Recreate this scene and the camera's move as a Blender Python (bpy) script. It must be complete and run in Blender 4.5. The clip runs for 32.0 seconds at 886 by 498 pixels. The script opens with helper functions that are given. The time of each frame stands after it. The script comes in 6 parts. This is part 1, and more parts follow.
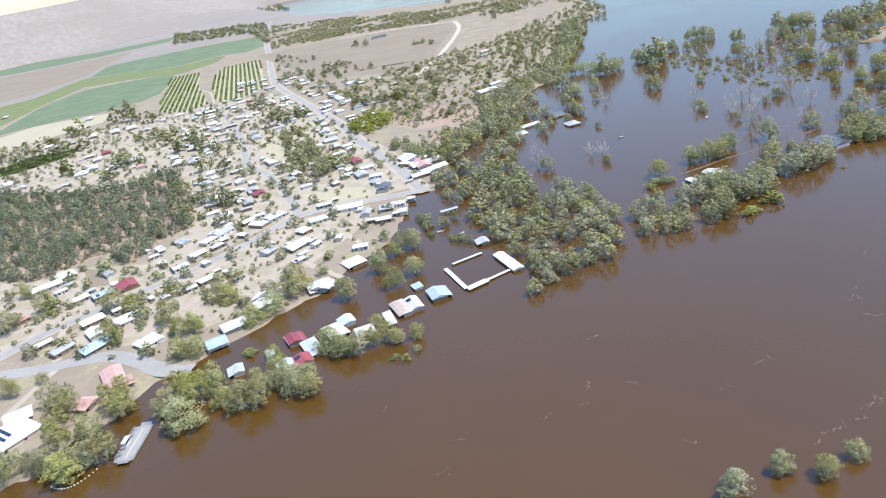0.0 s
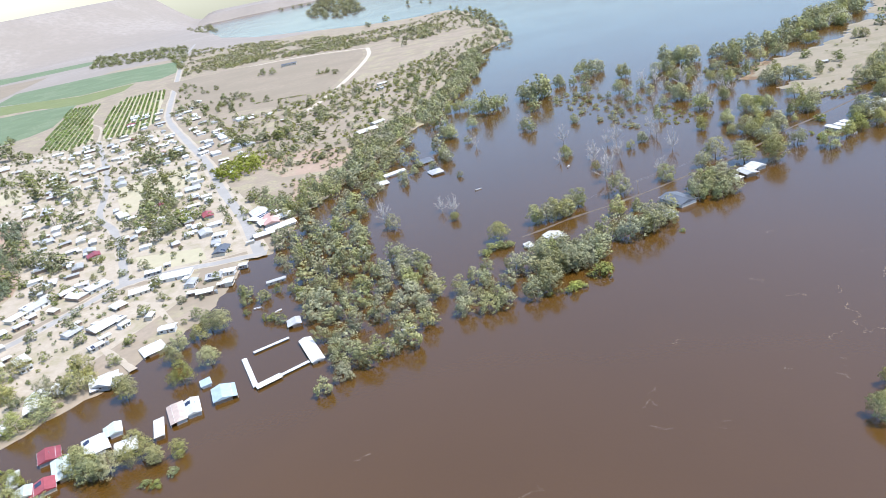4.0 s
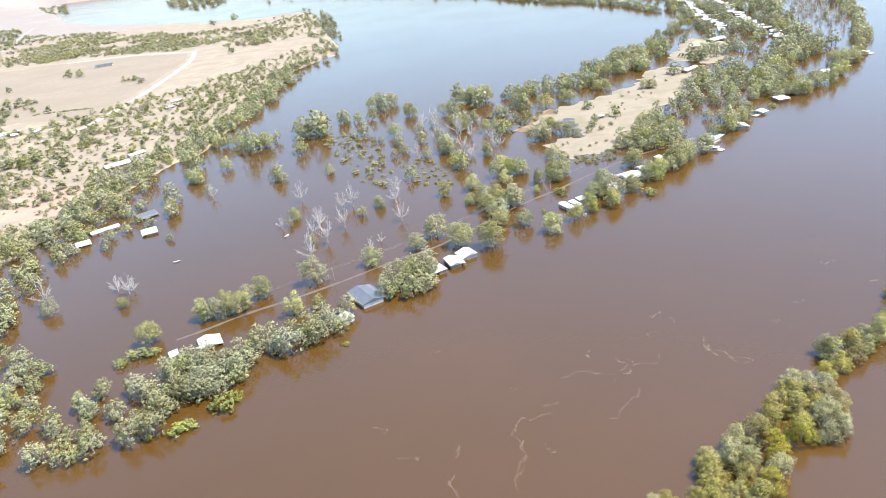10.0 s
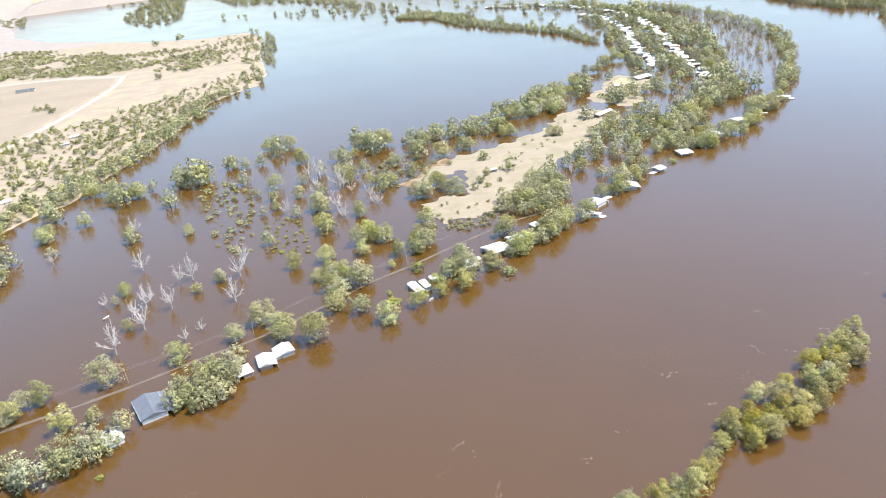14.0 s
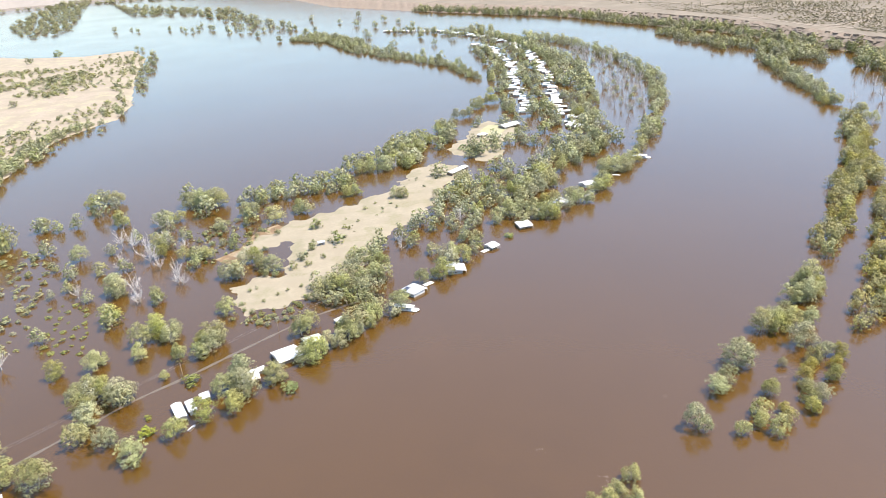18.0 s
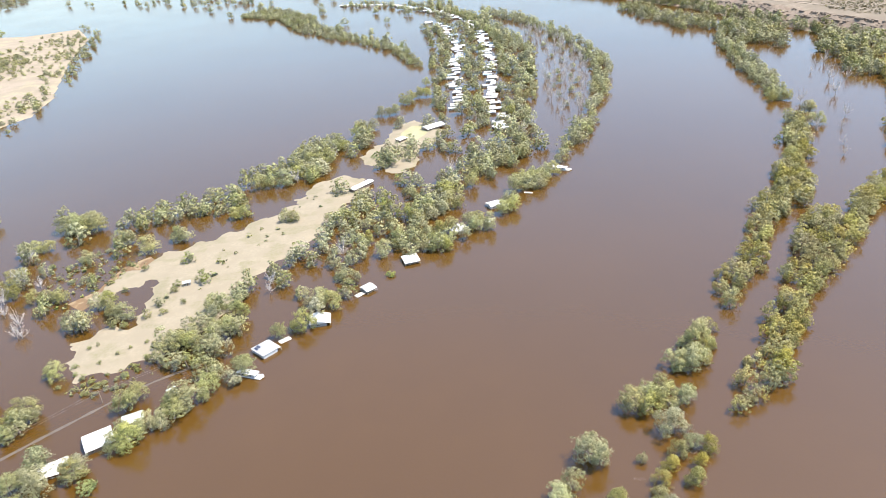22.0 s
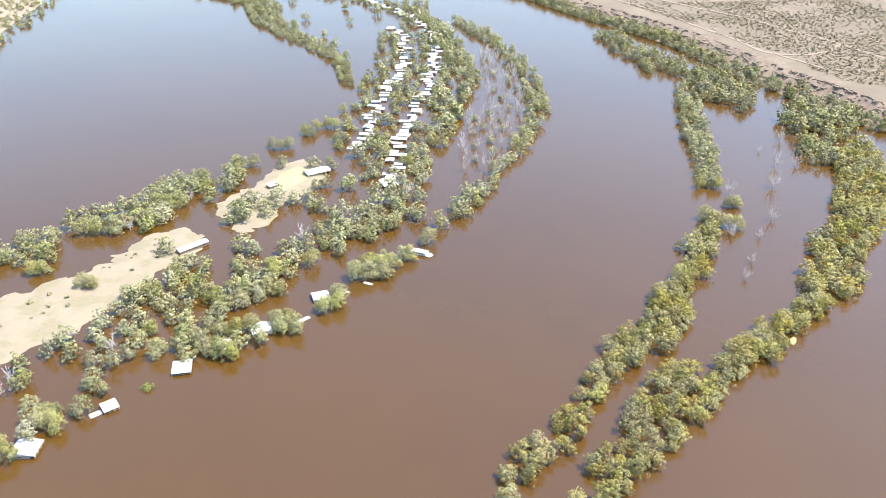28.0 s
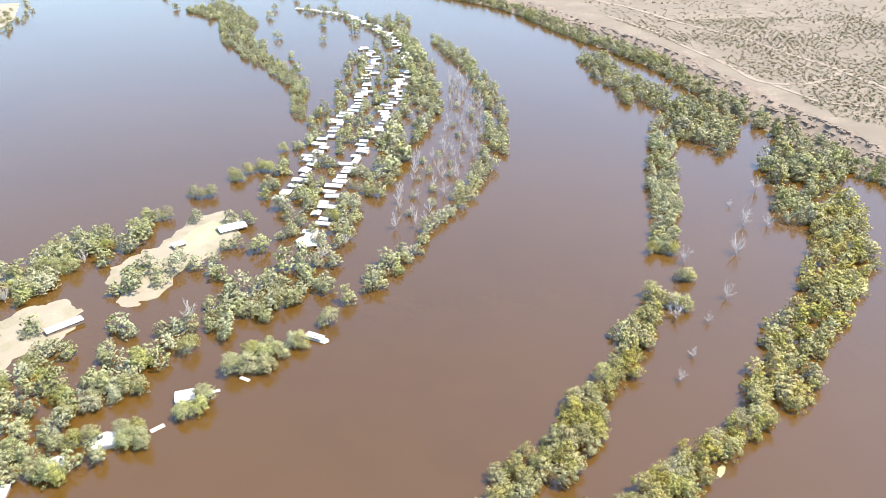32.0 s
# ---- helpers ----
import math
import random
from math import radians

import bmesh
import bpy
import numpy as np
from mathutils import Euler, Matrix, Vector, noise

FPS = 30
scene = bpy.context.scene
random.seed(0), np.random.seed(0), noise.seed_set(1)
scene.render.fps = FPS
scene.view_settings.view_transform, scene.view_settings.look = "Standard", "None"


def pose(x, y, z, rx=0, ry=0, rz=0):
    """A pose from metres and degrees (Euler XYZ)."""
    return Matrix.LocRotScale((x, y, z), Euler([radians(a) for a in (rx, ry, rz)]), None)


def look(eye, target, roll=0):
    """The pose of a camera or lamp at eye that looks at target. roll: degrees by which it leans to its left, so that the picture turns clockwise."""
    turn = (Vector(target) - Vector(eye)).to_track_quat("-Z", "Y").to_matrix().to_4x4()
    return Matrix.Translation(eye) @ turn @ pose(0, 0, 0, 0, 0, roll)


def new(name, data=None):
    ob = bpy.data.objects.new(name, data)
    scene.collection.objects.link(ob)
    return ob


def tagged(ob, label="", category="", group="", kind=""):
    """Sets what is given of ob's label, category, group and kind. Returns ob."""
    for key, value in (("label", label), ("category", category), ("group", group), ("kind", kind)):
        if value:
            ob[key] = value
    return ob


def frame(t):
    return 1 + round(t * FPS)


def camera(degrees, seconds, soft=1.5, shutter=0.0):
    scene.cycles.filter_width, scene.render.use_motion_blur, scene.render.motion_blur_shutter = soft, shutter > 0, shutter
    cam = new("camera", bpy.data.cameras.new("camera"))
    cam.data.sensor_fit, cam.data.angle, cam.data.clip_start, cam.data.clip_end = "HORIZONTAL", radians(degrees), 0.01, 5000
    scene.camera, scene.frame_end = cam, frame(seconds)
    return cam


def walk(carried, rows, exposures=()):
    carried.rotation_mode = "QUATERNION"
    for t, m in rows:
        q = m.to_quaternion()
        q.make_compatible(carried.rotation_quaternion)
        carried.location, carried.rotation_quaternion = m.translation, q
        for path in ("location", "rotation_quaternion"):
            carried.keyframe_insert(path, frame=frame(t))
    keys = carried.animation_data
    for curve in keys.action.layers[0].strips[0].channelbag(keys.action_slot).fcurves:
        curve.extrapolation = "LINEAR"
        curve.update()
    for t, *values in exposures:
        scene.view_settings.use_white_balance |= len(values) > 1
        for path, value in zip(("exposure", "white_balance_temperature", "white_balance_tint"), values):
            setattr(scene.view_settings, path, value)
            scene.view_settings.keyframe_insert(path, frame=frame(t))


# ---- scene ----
cam = camera(62.64, 32.0, 0.8)

# seconds, eye in metres, heading to the left of +y, pitch and lean in degrees
ROWS = [
    (0.0, -177.6, -103.6, 184.5, 12.47, -22.90, -11.75),
    (0.5, -167.6, -95.5, 184.6, 12.45, -22.66, -11.87),
    (1.0, -157.3, -87.1, 184.9, 10.63, -23.88, -10.25),
    (1.5, -147.8, -80.0, 185.6, 9.11, -24.09, -9.76),
    (2.0, -138.1, -72.6, 186.8, 8.71, -23.92, -9.91),
    (2.5, -128.3, -64.3, 186.6, 8.61, -23.63, -10.24),
    (4.5, -84.0, -32.7, 187.1, 8.27, -22.11, -12.20),
    (5.0, -72.2, -24.5, 186.0, 7.59, -21.70, -12.61),
    (5.5, -61.2, -16.1, 185.4, 6.15, -21.72, -12.43),
    (6.0, -48.7, -9.0, 186.2, 4.92, -22.06, -11.86),
    (6.5, -37.0, -2.1, 187.6, 3.53, -22.71, -10.67),
    (7.0, -26.2, 5.0, 188.5, 2.19, -23.14, -9.03),
    (7.5, -14.5, 12.7, 190.4, 1.63, -23.34, -8.46),
    (8.0, -2.4, 18.6, 193.0, 1.08, -23.94, -7.63),
    (8.5, 10.2, 26.6, 194.1, 0.85, -24.09, -7.47),
    (9.0, 22.3, 34.3, 195.0, 0.63, -24.28, -7.36),
    (9.5, 34.3, 41.9, 195.4, 0.52, -24.29, -7.39),
    (10.0, 45.4, 50.1, 196.1, 0.34, -24.43, -7.30),
    (10.5, 57.0, 58.3, 197.1, 0.20, -24.58, -7.26),
    (11.0, 69.4, 66.1, 198.3, 0.10, -24.76, -7.29),
    (11.5, 81.9, 73.8, 199.6, 0.05, -24.94, -7.39),
    (12.0, 94.8, 81.3, 201.1, -0.04, -25.14, -7.54),
    (12.5, 107.9, 88.7, 202.5, -0.10, -25.31, -7.55),
    (13.0, 120.7, 96.9, 203.7, -0.19, -25.49, -7.56),
    (13.5, 133.2, 104.6, 205.4, -0.29, -25.55, -7.62),
    (14.0, 146.0, 112.4, 207.5, -0.94, -23.82, -6.60),
    (14.5, 158.2, 120.3, 210.3, -1.93, -22.89, -4.69),
    (16.5, 207.7, 150.5, 224.8, -4.82, -22.64, -3.02),
    (17.0, 219.5, 157.8, 227.8, -5.67, -23.00, -3.57),
    (17.5, 231.8, 165.6, 231.3, -5.94, -23.24, -4.02),
    (18.0, 245.3, 172.8, 235.4, -6.62, -23.91, -4.53),
    (18.5, 258.0, 180.0, 238.1, -7.16, -24.23, -4.85),
    (19.0, 271.1, 187.0, 240.5, -6.91, -24.41, -5.24),
    (19.5, 284.6, 194.2, 243.2, -6.16, -24.82, -5.94),
    (20.0, 296.9, 201.5, 246.5, -5.69, -25.37, -5.91),
    (20.5, 310.4, 209.4, 249.3, -5.46, -25.80, -5.83),
    (21.0, 323.6, 217.0, 252.8, -5.58, -26.23, -5.65),
    (21.5, 336.8, 226.0, 255.4, -5.72, -26.58, -5.46),
    (22.0, 350.7, 234.1, 258.7, -6.25, -27.02, -5.34),
    (22.5, 364.4, 241.4, 262.1, -6.90, -28.15, -4.93),
    (23.0, 375.9, 250.2, 266.2, -3.85, -28.61, -5.73),
    (23.5, 389.6, 258.6, 269.0, -3.21, -29.03, -5.60),
    (24.0, 403.5, 267.4, 272.0, -3.34, -29.40, -5.10),
    (24.5, 416.9, 276.7, 276.6, -3.75, -29.86, -3.68),
    (26.5, 475.5, 311.4, 282.0, -1.63, -29.79, -0.90),
    (27.0, 489.9, 321.0, 287.7, -2.51, -29.23, -0.84),
    (27.5, 503.8, 331.0, 291.7, -3.82, -28.90, -0.14),
    (28.0, 515.9, 340.8, 295.9, -4.61, -28.87, 0.48),
    (28.5, 527.4, 351.7, 299.6, -4.13, -28.30, -0.20),
    (29.0, 539.7, 361.9, 302.8, -4.07, -28.35, -0.45),
    (29.5, 552.2, 372.4, 305.9, -4.34, -28.68, 0.02),
    (30.0, 564.7, 383.1, 308.8, -4.08, -28.64, 0.68),
    (30.5, 578.0, 394.5, 311.1, -3.92, -28.66, 1.01),
    (31.0, 591.4, 405.9, 314.1, -3.12, -28.82, 0.80),
    (31.5, 603.8, 417.8, 316.4, -2.27, -28.87, 0.34),
    (32.0, 616.4, 429.9, 319.1, -2.23, -29.20, 0.05),
]

# seconds, stops, kelvin, tint: the film camera opens up as the dark water fills its picture
EXPOSURES = [(0.0, 0.67, 6210, 10), (4.0, 0.81, 6250, 10), (8.0, 1.2, 6600, 10), (13.0, 1.32, 6850, 10), (20.0, 1.26, 7050, 10), (26.0, 1.4, 6970, 10), (32.0, 1.51, 6820, 10)]


def aimed(x, y, z, heading, pitch, lean):
    a, b = radians(heading), radians(pitch)
    way = Vector((-math.sin(a) * math.cos(b), math.cos(a) * math.cos(b), math.sin(b)))
    return look((x, y, z), Vector((x, y, z)) + way * 100, lean)


walk(cam, [(row[0], aimed(*row[1:])) for row in ROWS], EXPOSURES)

# ---- sky and sun ----
SUN_UP, SUN_TURN = 64.0, 92.0  # elevation, and azimuth clockwise from +y
world = bpy.data.worlds.new("world")
scene.world = world
world.use_nodes = True
wn = world.node_tree
sky = wn.nodes.new("ShaderNodeTexSky")
sky.sky_type = "NISHITA"
sky.sun_disc = False
sky.sun_elevation, sky.sun_rotation = radians(SUN_UP), radians(SUN_TURN)
sky.air_density, sky.dust_density, sky.ozone_density = 1.25, 0.6, 7.0
back = wn.nodes["Background"]
back.inputs["Strength"].default_value = 0.15
wn.links.new(sky.outputs["Color"], back.inputs["Color"])
sun = new("sun", bpy.data.lights.new("sun", "SUN"))
sun.data.energy, sun.data.angle, sun.data.color = 3.7, radians(0.53), (1.0, 0.96, 0.9)
sun_way = Vector((math.sin(radians(SUN_TURN)) * math.cos(radians(SUN_UP)), math.cos(radians(SUN_TURN)) * math.cos(radians(SUN_UP)), math.sin(radians(SUN_UP))))
sun.matrix_world = look(sun_way * 900, (0, 0, 0))


# ---- materials ----
def mix_color(nt, fac, a, b):
    n = nt.nodes.new("ShaderNodeMix")
    n.data_type = "RGBA"
    for socket, value in ((n.inputs[0], fac), (n.inputs[6], a), (n.inputs[7], b)):
        if isinstance(value, bpy.types.NodeSocket):
            nt.links.new(value, socket)
        else:
            socket.default_value = value if isinstance(value, float) else (*value, 1.0)
    return n.outputs[2]


def noise_fac(nt, coords, scale, lo=0.35, hi=0.65, detail=4.0, rough=0.55):
    n = nt.nodes.new("ShaderNodeTexNoise")
    n.inputs["Scale"].default_value, n.inputs["Detail"].default_value, n.inputs["Roughness"].default_value = scale, detail, rough
    nt.links.new(coords, n.inputs["Vector"])
    r = nt.nodes.new("ShaderNodeMapRange")
    r.interpolation_type = "SMOOTHSTEP"
    r.inputs["From Min"].default_value, r.inputs["From Max"].default_value = lo, hi
    nt.links.new(n.outputs["Fac"], r.inputs["Value"])
    return r.outputs["Result"]


def start_material(name, rough=0.8, metal=0.0):
    m = bpy.data.materials.new(name)
    m.use_nodes = True
    nt = m.node_tree
    p = nt.nodes["Principled BSDF"]
    p.inputs["Roughness"].default_value, p.inputs["Metallic"].default_value = rough, metal
    geo = nt.nodes.new("ShaderNodeNewGeometry")
    return m, nt, p, geo.outputs["Position"]


def bump_from(nt, p, height, strength, distance):
    b = nt.nodes.new("ShaderNodeBump")
    b.inputs["Strength"].default_value, b.inputs["Distance"].default_value = strength, distance
    nt.links.new(height, b.inputs["Height"])
    nt.links.new(b.outputs["Normal"], p.inputs["Normal"])


def varied(name, base, other, scale=0.4, rough=0.8, metal=0.0, fine=(0.9, 1.1), bump=0.2, random_amount=0.0, spots=None, spot_scale=0.05):
    """A surface with a broad and a fine variation, and an optional third colour in spots."""
    m, nt, p, pos = start_material(name, rough, metal)
    col = mix_color(nt, noise_fac(nt, pos, scale), base, other)
    if spots:
        col = mix_color(nt, noise_fac(nt, pos, spot_scale, 0.5, 0.62, 5.0), col, spots)
    grain = noise_fac(nt, pos, scale * 9, 0.2, 0.8, 3.0)
    col = mix_color(nt, grain, col, tuple(min(1, 0.5 * (a + b) * fine[0]) for a, b in zip(base, other)))
    if random_amount:
        info = nt.nodes.new("ShaderNodeObjectInfo")
        hsv = nt.nodes.new("ShaderNodeHueSaturation")
        r = nt.nodes.new("ShaderNodeMapRange")
        r.inputs["To Min"].default_value, r.inputs["To Max"].default_value = 1 - random_amount, 1 + random_amount
        nt.links.new(info.outputs["Random"], r.inputs["Value"])
        nt.links.new(r.outputs["Result"], hsv.inputs["Value"])
        nt.links.new(col, hsv.inputs["Color"])
        col = hsv.outputs["Color"]
    nt.links.new(col, p.inputs["Base Color"])
    if bump:
        bump_from(nt, p, grain, bump, 0.1)
    return m


def foliage(name, dark, light, tip, glow=0.2, mass=False):
    """Leaves: differs from leaf spray to leaf spray, and from tree to tree (by the thing, or in a mass by patches as wide as a crown)."""
    m, nt, p, pos = start_material(name, 0.55)
    geo = nt.nodes.new("ShaderNodeNewGeometry")
    leaf = mix_color(nt, geo.outputs["Random Per Island"], dark, light)
    # leaf tone also varies by bough, putting clump light and shade into colour
    bough = mix_color(nt, noise_fac(nt, pos, 0.3, 0.36, 0.64, 2.0), dark, light)
    col = mix_color(nt, 0.72, leaf, bough)
    col = mix_color(nt, noise_fac(nt, pos, 0.045, 0.35, 0.65, 2.0), col, tip)
    if mass:
        flat = nt.nodes.new("ShaderNodeVectorMath")
        flat.operation = "MULTIPLY"
        flat.inputs[1].default_value = (1.0, 1.0, 0.0)
        nt.links.new(pos, flat.inputs[0])
        cell = nt.nodes.new("ShaderNodeTexVoronoi")
        cell.inputs["Scale"].default_value = 0.075
        nt.links.new(flat.outputs[0], cell.inputs["Vector"])
        split = nt.nodes.new("ShaderNodeSeparateColor")
        nt.links.new(cell.outputs["Color"], split.inputs[0])
        chance = [split.outputs[k] for k in range(3)]
    else:
        info = nt.nodes.new("ShaderNodeObjectInfo")
        w = nt.nodes.new("ShaderNodeTexWhiteNoise")
        w.noise_dimensions = "1D"
        nt.links.new(info.outputs["Random"], w.inputs["W"])
        split = nt.nodes.new("ShaderNodeSeparateColor")
        nt.links.new(w.outputs["Color"], split.inputs[0])
        chance = [split.outputs[k] for k in range(3)]
    hsv = nt.nodes.new("ShaderNodeHueSaturation")
    for socket, lo, hi, by in (("Value", 0.76, 1.18, chance[0]), ("Saturation", 0.84, 1.28, chance[1]), ("Hue", 0.486, 0.512, chance[2])):
        r = nt.nodes.new("ShaderNodeMapRange")
        r.inputs["To Min"].default_value, r.inputs["To Max"].default_value = lo, hi
        nt.links.new(by, r.inputs["Value"])
        nt.links.new(r.outputs["Result"], hsv.inputs[socket])
    nt.links.new(col, hsv.inputs["Color"])
    nt.links.new(hsv.outputs["Color"], p.inputs["Base Color"])
    p.inputs["Specular IOR Level"].default_value = 0.12
    tr = nt.nodes.new("ShaderNodeBsdfTranslucent")
    nt.links.new(hsv.outputs["Color"], tr.inputs["Color"])
    mx = nt.nodes.new("ShaderNodeMixShader")
    mx.inputs[0].default_value = glow
    nt.links.new(p.outputs[0], mx.inputs[1])
    nt.links.new(tr.outputs[0], mx.inputs[2])
    nt.links.new(mx.outputs[0], nt.nodes["Material Output"].inputs["Surface"])
    return m


def muddy_water():
    m, nt, p, pos = start_material("flood_water", 0.15)
    p.inputs["IOR"].default_value = 1.7
    col = mix_color(nt, noise_fac(nt, pos, 0.004, 0.3, 0.7, 4.0), (0.0730, 0.0348, 0.0055), (0.0870, 0.0416, 0.0069))
    col = mix_color(nt, noise_fac(nt, pos, 0.03, 0.3, 0.8, 4.0), col, (0.0800, 0.0381, 0.0061))
    nt.links.new(col, p.inputs["Base Color"])
    n1 = nt.nodes.new("ShaderNodeTexNoise")
    n1.inputs["Scale"].default_value, n1.inputs["Detail"].default_value = 0.55, 4.0
    nt.links.new(pos, n1.inputs["Vector"])
    bump_from(nt, p, n1.outputs["Fac"], 0.35, 0.08)
    gust = nt.nodes.new("ShaderNodeMapRange")
    gust.inputs["To Min"].default_value, gust.inputs["To Max"].default_value = 0.14, 0.165
    nt.links.new(noise_fac(nt, pos, 0.007, 0.35, 0.65, 5.0), gust.inputs["Value"])
    nt.links.new(gust.outputs["Result"], p.inputs["Roughness"])
    return m


WATER = muddy_water()
SOIL = varied("dry_soil", (0.33, 0.262, 0.195), (0.25, 0.20, 0.135), 0.03, 0.95, spots=(0.35, 0.31, 0.18), spot_scale=0.035)
SAND = varied("pale_sand", (0.30, 0.25, 0.175), (0.25, 0.205, 0.14), 0.06, 0.95, spots=(0.205, 0.18, 0.10), spot_scale=0.045)
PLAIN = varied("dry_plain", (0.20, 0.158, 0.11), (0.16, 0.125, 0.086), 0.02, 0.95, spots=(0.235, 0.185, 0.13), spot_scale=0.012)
# dry plain far off: haze put into its colour, paler and low in contrast
FAR_PLAIN = varied("far_hazy_dry_plain", (0.30, 0.255, 0.215), (0.27, 0.23, 0.19), 0.004, 0.95, spots=(0.33, 0.285, 0.245), spot_scale=0.002)
TOWN_SOIL = varied("trodden_yard_soil", (0.445, 0.375, 0.29), (0.35, 0.285, 0.205), 0.06, 0.95, spots=(0.29, 0.26, 0.15), spot_scale=0.06)
RUST = varied("samphire_bed", (0.21, 0.125, 0.06), (0.14, 0.09, 0.05), 0.15, 0.95, spots=(0.36, 0.28, 0.17), spot_scale=0.12)
BED = varied("river_bed", (0.12, 0.07, 0.035), (0.10, 0.06, 0.03), 0.05, 0.95)
CLIFF = varied("cliff_earth", (0.265, 0.20, 0.145), (0.195, 0.148, 0.108), 0.12, 0.95, bump=0.6, spots=(0.20, 0.14, 0.10), spot_scale=0.08)
ASPHALT = varied("grey_asphalt", (0.36, 0.335, 0.305), (0.30, 0.28, 0.25), 0.05, 0.9)
TRACK = varied("pale_track", (0.56, 0.47, 0.37), (0.48, 0.41, 0.32), 0.05, 0.95)
CLIFF_TRACK = varied("cliff_track", (0.285, 0.225, 0.165), (0.24, 0.19, 0.137), 0.06, 0.95)
DIRT = varied("dirt_track", (0.45, 0.38, 0.295), (0.39, 0.325, 0.245), 0.05, 0.95)
GUM = foliage("gum_leaves", (0.255, 0.26, 0.115), (0.45, 0.435, 0.19), (0.39, 0.375, 0.20))
GUM_FAR = foliage("gum_leaves_far", (0.25, 0.255, 0.13), (0.40, 0.39, 0.20), (0.36, 0.35, 0.21), mass=True)
OLIVE = foliage("olive_leaves", (0.27, 0.24, 0.085), (0.44, 0.39, 0.135), (0.37, 0.33, 0.14))
# greyer than the single olive trees: distance haze put into the leaf colour
OLIVE_FAR = foliage("olive_leaves_far", (0.275, 0.25, 0.10), (0.385, 0.35, 0.14), (0.35, 0.32, 0.15), mass=True)
BRIGHT = foliage("bright_leaves", (0.22, 0.24, 0.075), (0.31, 0.33, 0.11), (0.28, 0.29, 0.11))
TOWNLEAF = foliage("garden_leaves", (0.17, 0.185, 0.08), (0.32, 0.325, 0.15), (0.27, 0.265, 0.14), mass=True)
# pale scrub leaves; on far trees this paleness puts haze into the colour
PALELEAF = foliage("pale_scrub_and_haze_leaves", (0.22, 0.22, 0.10), (0.34, 0.33, 0.17), (0.31, 0.29, 0.17), mass=True)
DARKLEAF = foliage("dark_leaves", (0.15, 0.175, 0.105), (0.27, 0.295, 0.185), (0.22, 0.235, 0.15), mass=True)
DRYBUSH = foliage("saltbush_leaves", (0.14, 0.125, 0.078), (0.24, 0.21, 0.13), (0.20, 0.175, 0.11), mass=True)
CROP = foliage("crop_leaves", (0.16, 0.20, 0.07), (0.23, 0.27, 0.11), (0.19, 0.23, 0.10), mass=True)
BARK = varied("gum_bark", (0.42, 0.36, 0.29), (0.26, 0.21, 0.16), 0.8, 0.9)
DEADWOOD = varied("dead_wood", (0.60, 0.555, 0.52), (0.45, 0.41, 0.375), 0.6, 0.9)


def painted(name, base, rough=0.5, random_amount=0.13, worn=0.72):
    """Painted sheet metal or boards, dulled and streaked in places."""
    return varied(name, base, tuple(c * worn for c in base), 0.35, rough, fine=(0.92, 1.0), bump=0.08, random_amount=random_amount)


ROOF = {"w": painted("white_roof", (0.70, 0.68, 0.64)), "g": painted("grey_roof", (0.48, 0.47, 0.455)), "c": painted("cream_roof", (0.72, 0.68, 0.58)),
        "r": painted("red_roof", (0.34, 0.075, 0.085)), "p": painted("pink_roof", (0.60, 0.36, 0.30)), "n": painted("pale_green_roof", (0.56, 0.60, 0.53)),
        "b": painted("pale_blue_roof", (0.45, 0.55, 0.59)), "d": painted("dark_roof", (0.13, 0.14, 0.16)), "t": painted("tan_roof", (0.55, 0.43, 0.36))}
WALLS = [painted("cream_wall", (0.66, 0.60, 0.49), 0.8), painted("grey_wall", (0.42, 0.41, 0.39), 0.8), painted("white_wall", (0.74, 0.73, 0.70), 0.8), painted("brown_wall", (0.30, 0.22, 0.16), 0.8)]
DOOR = painted("door_paint", (0.20, 0.15, 0.12), 0.6)
TRIM = painted("white_trim", (0.75, 0.74, 0.72), 0.6)
POST = painted("timber_post", (0.30, 0.25, 0.20), 0.85)
GLASS = varied("window_glass", (0.03, 0.035, 0.04), (0.05, 0.055, 0.06), 0.6, 0.08, bump=0)
SOLAR = varied("solar_cells", (0.03, 0.04, 0.08), (0.045, 0.055, 0.10), 0.9, 0.15, bump=0)
STEEL = varied("galvanised_steel", (0.46, 0.47, 0.47), (0.36, 0.36, 0.36), 0.7, 0.5, 0.5)
CONCRETE = varied("pale_concrete", (0.60, 0.57, 0.52), (0.50, 0.47, 0.42), 0.3, 0.9)
FOAM = varied("river_foam", (0.32, 0.25, 0.18), (0.24, 0.185, 0.13), 0.5, 0.9)
ALGAE = varied("algae_mat", (0.34, 0.31, 0.165), (0.27, 0.245, 0.125), 0.3, 0.9)
MUD = varied("drowned_lane", (0.135, 0.105, 0.08), (0.105, 0.08, 0.058), 0.2, 0.6)
LAWN = varied("dry_lawn", (0.30, 0.28, 0.135), (0.35, 0.31, 0.20), 0.08, 0.95)
FIELD_GREEN = varied("green_field", (0.15, 0.215, 0.095), (0.12, 0.175, 0.075), 0.02, 0.95)
FIELD_OLIVE = varied("olive_field", (0.19, 0.21, 0.08), (0.15, 0.17, 0.06), 0.03, 0.95)
FIELD_GREY = varied("grey_green_field", (0.155, 0.20, 0.105), (0.12, 0.16, 0.08), 0.02, 0.95, spots=(0.19, 0.22, 0.125), spot_scale=0.012)
FIELD_PALE = varied("pale_paddock", (0.41, 0.37, 0.24), (0.44, 0.375, 0.26), 0.02, 0.95)
FIELD_BARE = varied("bare_paddock", (0.285, 0.225, 0.16), (0.235, 0.19, 0.13), 0.012, 0.95)
